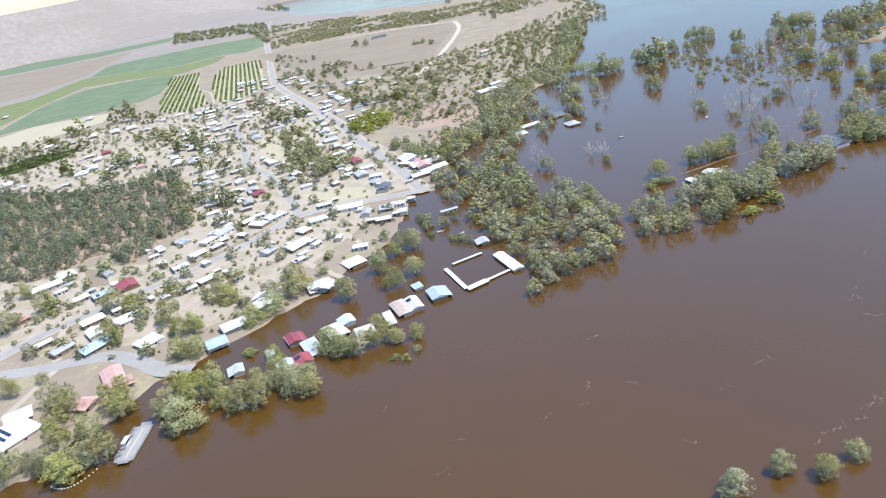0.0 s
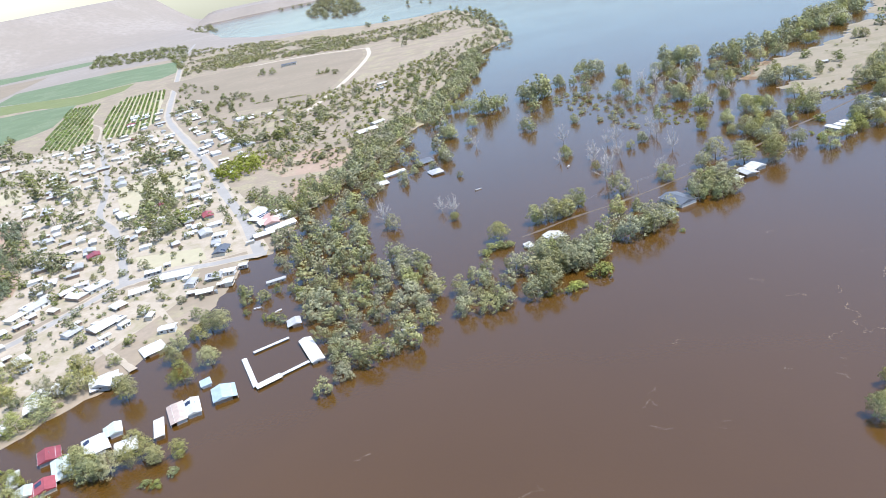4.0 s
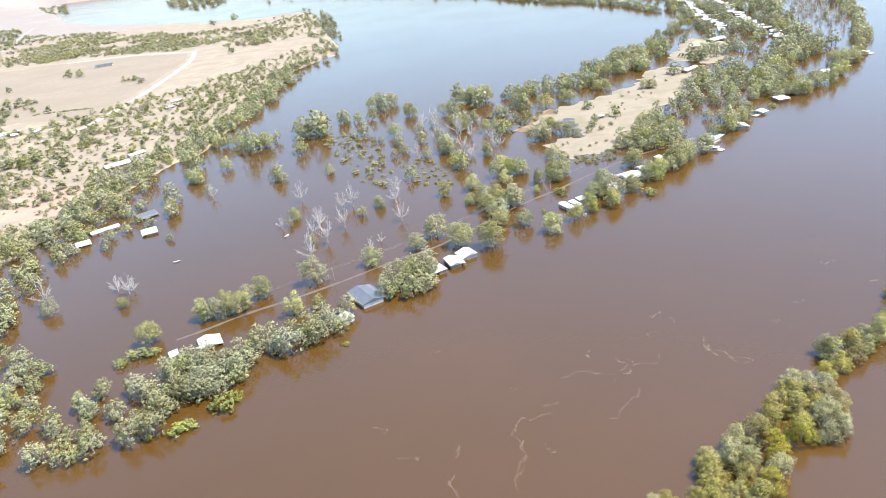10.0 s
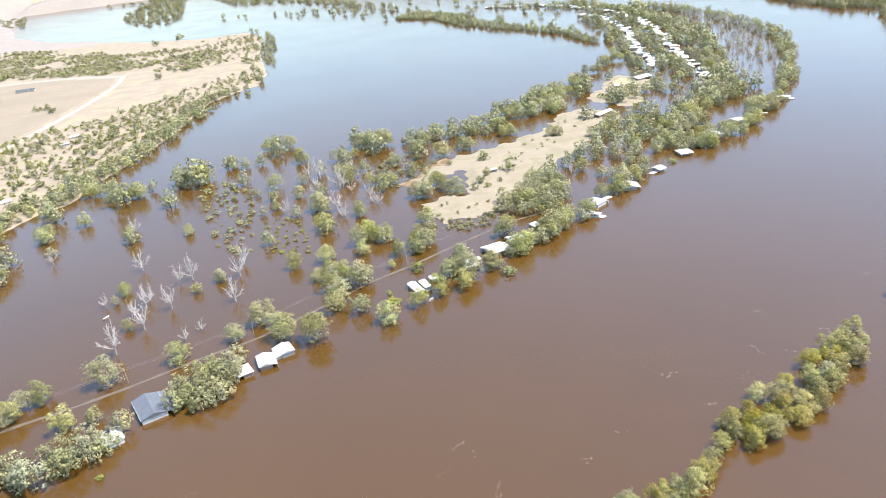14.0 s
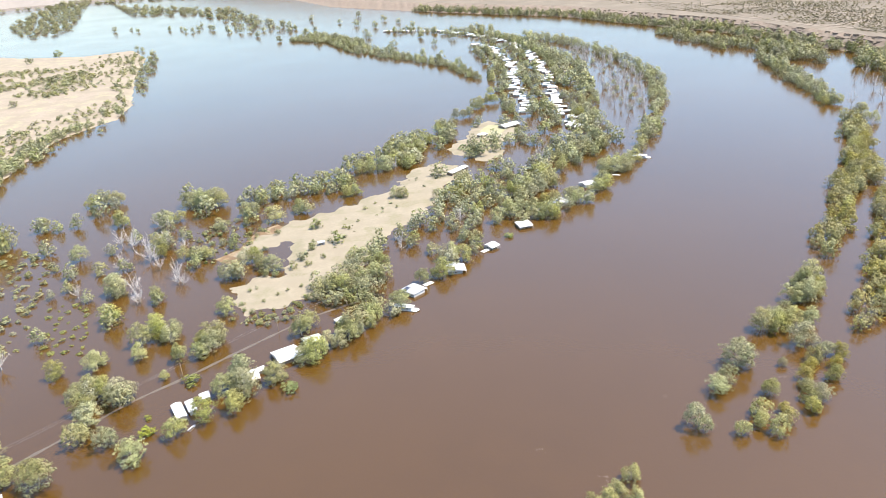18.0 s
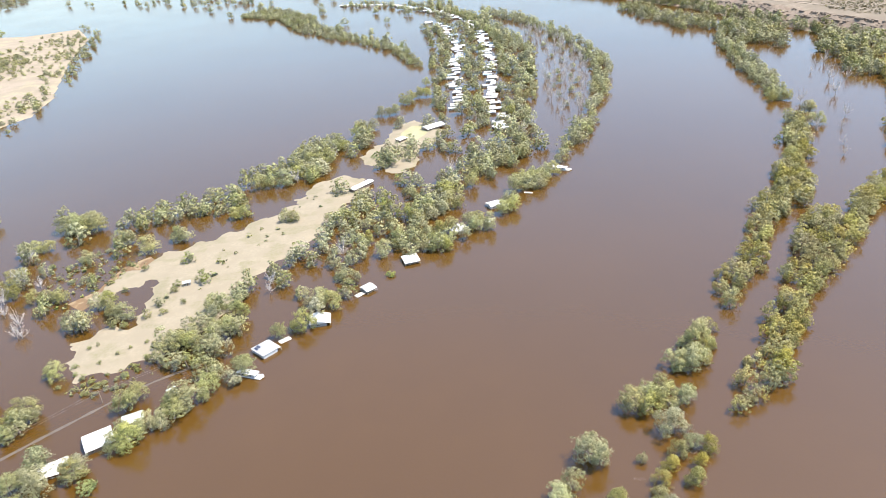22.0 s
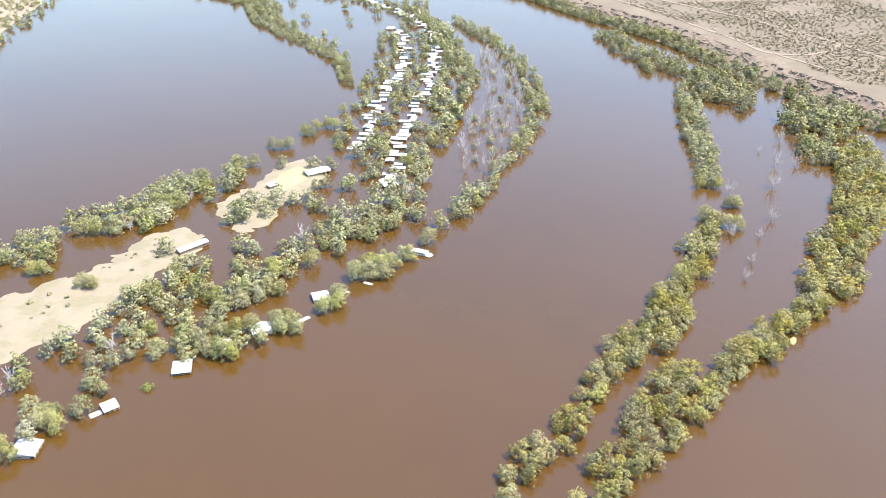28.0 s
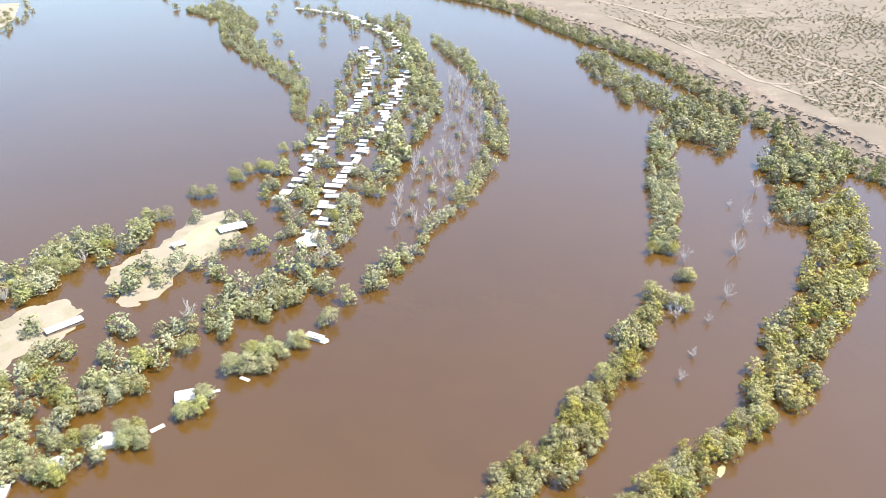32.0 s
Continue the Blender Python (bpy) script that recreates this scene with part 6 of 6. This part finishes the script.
house(350, 889, 27, 8, 42, "w", "long white shed at the end of the sand", "houses on the rise", "gable", 0.8, windows=4)
house(210, 738, 6, 3.5, 12, "g", "small grey shed on the bare sand", "houses on the rise", "slope", 1.0, windows=1, tall=2.3)
house(-590, 1560, 34, 12, 12, "d", "long dark-roofed farm shed in a bare paddock", "farm sheds", "gable", 1.0, windows=4, tall=4)


# ---- bowling green drowned below the town ----
def shelter(x, y, l, w, turn, label, high=1.0):
    """A long low sheet roof on posts, standing in the flood."""
    top = thing("shelter", label, "shelter", "shelters round the drowned green", pose(x, y, 0, 0, 0, turn))
    part("roof", roof_geo(l, w, high, 0.25, "gable").mesh("roof", ROOF["w"]), top)
    n = max(3, int(l / 5))
    for k in range(n + 1):
        for s in (-1, 1):
            px, py = -l / 2 + 0.3 + (l - 0.6) * k / n, s * (w / 2 - 0.25)
            part("post", Geo().box(px - 0.06, px + 0.06, py - 0.06, py + 0.06, -1.5, high - 0.18).mesh("post", STEEL), top)


shelter(-253.5, 302, 21, 2.4, 35, "long narrow white shelter roof just above the flood")
shelter(-257.5, 275.5, 34, 2.8, -61, "long narrow white shelter roof just above the flood")
shelter(-243.5, 264, 14, 5.0, 39, "broad white shelter roof just above the flood", 1.3)
shelter(-232, 274, 16, 2.4, 39, "long narrow white shelter roof just above the flood")
house(-227, 290, 29, 7.2, -61, "w", "long white clubhouse beside the drowned green", "clubhouse", "gable", windows=6, tall=1.5)


# ---- ferry, boats and floating things ----
def ferry(x, y, turn):
    top = thing("car_ferry", "pale steel car ferry moored at the flooded ramp", "ferry", "", pose(x, y, 0, 0, 0, turn))
    part("hull", Geo().add([(-12, -4.2, -0.5), (12, -4.2, -0.5), (12, 4.2, -0.5), (-12, 4.2, -0.5), (-13, -4.5, 0.75), (13, -4.5, 0.75), (13, 4.5, 0.75), (-13, 4.5, 0.75)],
                           [(3, 2, 1, 0), (4, 5, 6, 7), (0, 1, 5, 4), (1, 2, 6, 5), (2, 3, 7, 6), (3, 0, 4, 7)]).mesh("hull", STEEL), top)
    part("deck", Geo().box(-12.6, 12.6, -3.2, 2.2, 0.76, 0.84).mesh("deck", ASPHALT), top)
    for s in (-1, 1):
        part("ramp", Geo().add([(s * 13, -3.2, 0.7), (s * 13, 2.2, 0.7), (s * 15.0, 2.2, 1.3), (s * 15.0, -3.2, 1.3), (s * 13, -3.2, 0.55), (s * 13, 2.2, 0.55), (s * 15.0, 2.2, 1.15), (s * 15.0, -3.2, 1.15)],
                               [(0, 1, 2, 3), (7, 6, 5, 4), (0, 4, 5, 1), (1, 5, 6, 2), (2, 6, 7, 3), (3, 7, 4, 0)]).mesh("ramp", STEEL), top)
    for yy in (-0.55, 0.0):
        part("lane_line", Geo().box(-11, 11, yy - 0.08, yy + 0.08, 0.845, 0.86).mesh("lane_line", TRIM), top)
    cabin = part("cabin", Geo().box(-2.5, 2.5, 2.5, 4.3, 0.76, 3.2).mesh("cabin", WALLS[2]), top)
    part("cabin_roof", Geo().box(-3, 3, 2.2, 4.6, 3.2, 3.35).mesh("cabin_roof", ROOF["w"]), cabin)
    part("pane", Geo().box(-2.2, 2.2, 2.44, 2.49, 1.9, 2.9).mesh("pane", GLASS), cabin)
    for n in range(9):
        for yy in (-4.2, 4.35):
            px = -11.5 + 23 * n / 8
            if yy > 0 and abs(px) < 3:
                continue
            part("rail_post", Geo().box(px - 0.06, px + 0.06, yy - 0.06, yy + 0.06, 0.76, 1.85).mesh("rail_post", TRIM), top)
    for yy in (-4.2, 4.35):
        part("rail", Geo().box(-11.6, 11.6, yy - 0.05, yy + 0.05, 1.78, 1.86).mesh("rail", TRIM), top)
    for n in range(4):
        part("machinery_box", Geo().box(-9 + n * 4.6, -7.4 + n * 4.6, 2.6, 4.0, 0.76, 1.7).mesh("machinery_box", STEEL), top)


ferry(-392.4, 141, 98)


def houseboat(x, y, turn, l=19.0, w=5.0, label="white houseboat moored beside the bank"):
    top = thing("houseboat", label, "boat", "moored boats", pose(x, y, 0, 0, 0, turn))
    a, b = l / 2, w / 2
    part("hull", Geo().add([(-a, -b * 0.8, -0.4), (a * 0.86, -b * 0.8, -0.4), (a * 0.86, b * 0.8, -0.4), (-a, b * 0.8, -0.4), (-a, -b, 0.6), (a * 0.8, -b, 0.6), (a, 0, 0.75), (a * 0.8, b, 0.6), (-a, b, 0.6)],
                           [(3, 2, 1, 0), (4, 5, 6, 7, 8), (0, 1, 5, 4), (1, 2, 7, 6, 5), (2, 3, 8, 7), (3, 0, 4, 8)]).mesh("hull", TRIM), top)
    cabin = part("cabin", Geo().box(-a * 0.85, a * 0.4, -b * 0.82, b * 0.82, 0.6, 2.7).mesh("cabin", WALLS[2]), top)
    part("roof", Geo().box(-a * 0.9, a * 0.55, -b * 0.95, b * 0.95, 2.7, 2.85).mesh("roof", ROOF["w"]), top)
    for s in (-1, 1):
        for n in range(4):
            px = -a * 0.7 + n * a * 0.28
            part("pane", Geo().box(px - 0.6, px + 0.6, s * b * 0.82 - 0.04, s * b * 0.82 + 0.04, 1.4, 2.3).mesh("pane", GLASS), cabin)
        part("rail", Geo().box(-a * 0.95, a * 0.75, s * b * 0.96 - 0.04, s * b * 0.96 + 0.04, 1.45, 1.53).mesh("rail", STEEL), top)
    part("flybridge", Geo().box(-a * 0.3, a * 0.05, -b * 0.5, b * 0.5, 2.85, 3.8).mesh("flybridge", TRIM), top)


houseboat(268, 608, -28)
houseboat(541, 868, -27, 20, 6)


def dinghy(x, y, turn, label="small white boat adrift in the flood"):
    top = thing("dinghy", label, "boat", "small boats", pose(x, y, 0, 0, 0, turn))
    part("hull", Geo().add([(-2.4, -0.7, -0.15), (1.4, -0.7, -0.15), (1.4, 0.7, -0.15), (-2.4, 0.7, -0.15), (-2.5, -1.0, 0.5), (1.5, -1.0, 0.5), (2.9, 0, 0.65), (1.5, 1.0, 0.5), (-2.5, 1.0, 0.5)],
                           [(3, 2, 1, 0), (0, 1, 5, 4), (1, 6, 5), (1, 2, 6), (2, 7, 6), (2, 3, 8, 7), (3, 0, 4, 8)]).mesh("hull", TRIM), top)
    for px in (-1.2, 0.3):
        part("seat", Geo().box(px - 0.2, px + 0.2, -0.85, 0.85, 0.2, 0.26).mesh("seat", POST), top)
    part("outboard", Geo().box(-2.9, -2.5, -0.2, 0.2, 0.1, 0.9).mesh("outboard", DOOR), top)


for x, y, a in ((-142, 516, 20), (-68, 538, 70), (-278, 353, 10), (-262, 345, 50), (142, 508, 60)):
    dinghy(x, y, a)


def pontoon(x, y, l, w, turn, label="flat pale landing pontoon at the flooded bank"):
    top = thing("pontoon", label, "pontoon", "landing pontoons", pose(x, y, 0, 0, 0, turn))
    for n in range(int(w / 0.9)):
        yy = -w / 2 + 0.9 * n
        part("plank", Geo().box(-l / 2, l / 2, yy, yy + 0.82, 0.3, 0.4).mesh("plank", CONCRETE), top)
    for s in (-1, 1):
        part("float", Geo().box(-l / 2 + 0.2, l / 2 - 0.2, s * w * 0.3 - 0.4, s * w * 0.3 + 0.4, -0.2, 0.3).mesh("float", STEEL), top)


for row in ((287, 642, 8, 5, 30), (338, 686, 7, 4.5, 35), (452, 778, 9, 4, 40), (480, 812, 6, 3, 20), (-175, 300, 7, 3, 67), (497, 824, 8, 3, -30)):
    pontoon(*row)
buoys = thing("buoy_line", "curved line of small white floats off the bank", "buoy line", "", pose(0, 0, 0))
for n in range(15):
    t = n / 14
    bx, by = (1 - t) ** 2 * -418 + 2 * t * (1 - t) * -406 + t * t * -402, (1 - t) ** 2 * 115 + 2 * t * (1 - t) * 109 + t * t * 125
    part("float", Geo().tube([(bx, by, -0.2), (bx, by, 0.1), (bx, by, 0.35), (bx, by, 0.45)], [0.25, 0.42, 0.32, 0.1], 8).mesh("float", TRIM, True), buoys)


# ---- power line along the drowned lane ----
LANE = [(-110, 405), (-97, 412), (-74, 426), (-48, 438), (-22, 452), (12, 473), (42, 489), (75, 517), (104, 543), (132, 562), (162, 585), (204, 615), (236, 629)]
tagged(new("lane", ribbon(LANE, 2.2, 0.03, 0.5).mesh("lane", MUD)), "brown verge of a drowned lane at the surface", "lane", kind="structure")
POLES = [(-80, 428), (-26, 455), (36, 491), (84, 530), (128, 562), (182, 604), (236, 632)]
heads = []
for n, (x, y) in enumerate(POLES):
    top = thing("power_pole", "leaning timber power pole standing in flood water", "power pole", "poles along the drowned lane", pose(x, y, -1, random.uniform(-2, 2), random.uniform(-2, 2), 32))
    part("pole", Geo().tube([(0, 0, -0.5), (0, 0, 10)], [0.2, 0.14], 8).mesh("pole", POST, True), top)
    arm = part("crossarm", Geo().box(-0.08, 0.08, -1.3, 1.3, 9.3, 9.5).mesh("crossarm", POST), top)
    for yy in (-1.1, 1.1):
        part("insulator", Geo().tube([(0, yy, 9.5), (0, yy, 9.75)], [0.07, 0.05], 6).mesh("insulator", TRIM), arm)
    heads.append((x, y))
for k, (a, b) in enumerate(zip(heads, heads[1:])):
    for s in (-1, 1):
        n = Vector((-(b[1] - a[1]), b[0] - a[0], 0)).normalized() * 1.1 * s
        pts = [Vector((a[0] + (b[0] - a[0]) * t, a[1] + (b[1] - a[1]) * t, 8.75 - 4 * 0.8 * t * (1 - t))) + n for t in np.linspace(0, 1, 9)]
        tagged(new("power_wire", Geo().tube(pts, [0.035] * 9, 4).mesh("power_wire", STEEL)), "thin sagging wire between the power poles", "wire", "wires of the power line")


# ---- foam, algae and small plants ----
def streak(path, rnd):
    """Broken strands of foam along a line on the water."""
    v, f = [], []
    for (x0, y0), (x1, y1) in zip(path, path[1:]):
        n = max(3, int(math.hypot(x1 - x0, y1 - y0) / 0.4))
        wave, size, drift = rnd.uniform(0, 6.28), rnd.uniform(0.6, 1.8), 0.0
        for k in range(n):
            drift += rnd.gauss(0, 0.35)
            if rnd.random() < 0.38 + 0.32 * math.sin(k * 0.31 + wave):
                continue
            t = k / n
            off = size * math.sin(k * 0.22 + wave) + drift * math.sin(math.pi * t) + rnd.gauss(0, 0.4)
            span = math.hypot(x1 - x0, y1 - y0)
            x, y = x0 + (x1 - x0) * t - (y1 - y0) / span * off, y0 + (y1 - y0) * t + (x1 - x0) / span * off
            a, l, w = rnd.uniform(0, 6.28), rnd.uniform(0.15, 0.55), rnd.uniform(0.05, 0.16)
            i = len(v)
            for m in range(6):
                q = m * math.pi / 3
                ex, ey = math.cos(q) * l * rnd.uniform(0.7, 1.2), math.sin(q) * w * rnd.uniform(0.7, 1.3)
                v.append((x + ex * math.cos(a) - ey * math.sin(a), y + ex * math.sin(a) + ey * math.cos(a), 0.02))
            f.append(tuple(range(i, i + 6)))
    return Geo().add(v, f)


rnd = random.Random(5)
FOAM_LINES = [[(162, 344), (162, 337), (166, 328), (170, 323), (176, 321)], [(90, 325), (101, 326), (108, 326)], [(119, 332), (117, 323), (126, 327), (138, 333)], [(81, 303), (70, 299), (64, 296), (66, 284), (64, 269), (60, 259)],
              [(159, 338), (161, 331), (173, 319)], [(-81, 139), (-97, 125), (-110, 113)], [(36, 271), (35, 254), (33, 245), (44, 245), (53, 254)], [(121, 310), (113, 301), (103, 292)]]
for k in range(55):
    t = rnd.random()
    x, y = -230 + 720 * t + rnd.gauss(0, 28), 130 + 380 * t + rnd.gauss(0, 28)
    a = rnd.uniform(0, 6.28)
    FOAM_LINES.append([(x, y), (x + math.cos(a) * 3, y + math.sin(a) * 3), (x + math.cos(a + 0.8) * rnd.uniform(4, 9), y + math.sin(a + 0.8) * rnd.uniform(4, 9))])
foam = Geo()
for path in FOAM_LINES:
    g = streak(path, rnd)
    foam.add(g.v, g.f)
tagged(new("foam", foam.mesh("foam", FOAM)), "broken pale strands of foam on brown water", "foam", kind="stuff")
for x, y, r in ((984, 920, 7.9), (940, 876, 6.4), (915, 849, 5.1), (870, 798, 4.7), (771, 716, 3.9), (743, 695, 4.0), (862, 787, 5.2), (835, 768, 6.8), (794, 727, 3.5)):
    pts = []
    for k in range(18):
        a = 2 * math.pi * k / 18
        q = r * rnd.uniform(0.75, 1.15)
        u, v = q * 1.7 * math.cos(a), q * 0.6 * math.sin(a)
        pts.append((x - 4 + u * 0.58 - v * 0.81, y + 3 + u * 0.81 + v * 0.58, 0.03))
    low = [(px, py, -0.1) for px, py, _ in pts]
    n = len(pts)
    g = Geo().add(pts + low, [tuple(range(n))] + [(k, n + k, n + (k + 1) % n, (k + 1) % n) for k in range(n)])
    tagged(new("algae_mat", g.mesh("algae_mat", ALGAE)), "yellow-green mat of weed beside the drowned trees", "algae", "weed mats along the bank")


def shrub_things(rows, material, label, group, z=-0.1, high=0.6):
    mesh_set = [quads_mesh("foliage", cards, material) for cards, _ in FAR_TREES[:4]]
    for x, y, w in rows:
        ob = tagged(new("shrub", random.choice(mesh_set)), label, "shrub", group)
        ob.matrix_world = pose(x, y, z, 0, 0, random.uniform(0, 360)) @ Matrix.Diagonal((w * 1.1, w * random.uniform(0.8, 1.1), w * high, 1))


shrub_things([(205, 777, 11), (223, 739, 13), (202, 730, 6), (212, 710, 5), (195, 712, 8), (189, 698, 7), (196, 663, 3), (186, 659, 3), (179, 654, 3), (163, 669, 3), (158, 666, 3), (170, 646, 3), (175, 688, 6), (200, 699, 6),
              (203, 738, 6), (167, 692, 8), (172, 774, 6)], TOWNLEAF, "grey-green shrub on bare sand", "shrubs on the sand", 0.85, 0.85)
shrub_things([(157, 638, 4), (165, 625, 4), (173, 621, 4), (178, 624, 4), (185, 626, 4), (191, 639, 4), (148, 772, 5), (132, 771, 7), (126, 767, 6), (196, 633, 4), (200, 645, 4), (181, 617, 4), (168, 615, 4), (160, 621, 4), (150, 626, 4),
              (206, 655, 4), (190, 628, 4)], TOWNLEAF, "low dark shrub in the water by the sand", "shrubs round the sand")
shrub_things([(154, 647, 5), (163, 633, 5), (169, 627, 5), (175, 622, 5), (189, 629, 5), (194, 637, 5), (199, 646, 5), (169, 616, 5), (175, 612, 5), (186, 616, 5), (191, 618, 4), (107, 798, 6), (115, 808, 6),
              (125, 817, 6), (132, 820, 6), (116, 770, 6), (125, 773, 6), (133, 762, 6), (147, 783, 6), (156, 790, 6), (105, 780, 6), (91, 803, 6), (163, 743, 6)], TOWNLEAF, "low dark shrub in the water by the sand", "shrubs round the sand")
shrub_things([(-291, 372, 10), (-277, 363, 10), (-255, 329, 7), (-261, 333, 7), (-267, 336, 6), (-259, 370, 9), (-251, 361, 9), (-243, 354, 7), (-238, 349, 7), (-283, 347, 5), (-297, 380, 8), (-288, 362, 8), (-270, 374, 8)],
             TOWNLEAF, "clipped park shrub standing in flood water", "shrubs of the drowned park", -0.3, 0.8)
shrub_things([(340, 807, 6), (-272, 193, 6), (-278, 194, 6), (-268, 200, 6), (-363, 212, 8), (135, 553, 10), (118, 509, 9), (193, 531, 10), (116, 523, 5), (362, 708, 7), (-84, 319, 11), (-68, 334, 13), (-62, 341, 7), (-80, 323, 8),
              (-130, 389, 10), (-124, 392, 10), (-118, 392, 8), (-97, 318, 4), (-134, 384, 8), (-13, 377, 4)], BRIGHT, "bright green bush half drowned in brown water", "half drowned bushes", -0.3, 0.55)


# ---- vineyard and orchard rows ----
def vine_rows(poly, way, gap, label, high=1.9, wide=1.6, z=1.0, name="vineyard", mat=CROP):
    """Rows of vines, each a broken hedge of leaves."""
    r = np.random.default_rng(11)
    a = np.array(poly, float)
    d = np.array(way, float) / np.linalg.norm(way)
    n = np.array([-d[1], d[0]])
    lo, hi = (a @ n).min(), (a @ n).max()
    out = []
    for off in np.arange(lo + gap / 2, hi, gap):
        s = np.arange((a @ d).min(), (a @ d).max(), 1.5)
        p = off * n + s[:, None] * d
        p = p[inside(p[:, 0], p[:, 1], poly) & (r.uniform(size=len(p)) > 0.08)]
        for _ in range(2):
            c = np.c_[p + r.normal(size=p.shape) * 0.3, z + high * r.uniform(0.4, 1.0, len(p))]
            t = r.normal(size=(len(p), 3)) * [1, 1, 0.3] + np.r_[d, 0] * 1.2
            t /= np.linalg.norm(t, axis=1)[:, None]
            b = np.cross(t, r.normal(size=(len(p), 3)) * 0.4 + [n[0] * 0.6, n[1] * 0.6, 0.9])
            b /= np.linalg.norm(b, axis=1)[:, None]
            t, b = t * 1.2, b * wide * 0.6
            out.append(np.stack([c - t - b, c + t - b, c + t + b, c - t + b], 1).reshape(-1, 3))
    tagged(new(name, quads_mesh(name, np.concatenate(out), mat)), label, "vineyard", kind="stuff")


VINES_WEST = [(-1087, 1505), (-1010, 1503), (-929, 1320), (-782, 1055), (-798, 1008), (-877, 1053), (-965, 1243)]
VINES_EAST = [(-925, 1390), (-955, 1520), (-872, 1536), (-706, 1128), (-716, 1050), (-765, 1056), (-846, 1214)]
vine_rows(VINES_WEST, (170, -400), 9.0, "rows of green vines on pale dry soil", 2.4, 3.6)
vine_rows(VINES_EAST, (197, -464), 9.0, "rows of green vines on pale dry soil", 2.4, 3.6)
for n, poly in enumerate((VINES_WEST, VINES_EAST)):
    flat_patch("lot_%d" % (12 + n), poly, 1.03, FIELD_PALE, "pale dry soil under the vines", "lot")
vine_rows([(-999, 763), (-982, 787), (-962, 836), (-891, 844), (-878, 810), (-918, 753), (-946, 743), (-969, 727)], (0.75, 0.45), 6.0, "rows of green orchard bushes", 2.2, 2.6)
vine_rows([(370, 985), (385, 975), (384, 950), (376, 945), (364, 970)], (0.5, 1.0), 4.0, "short rows of vines on the rise", 1.6, 1.2)
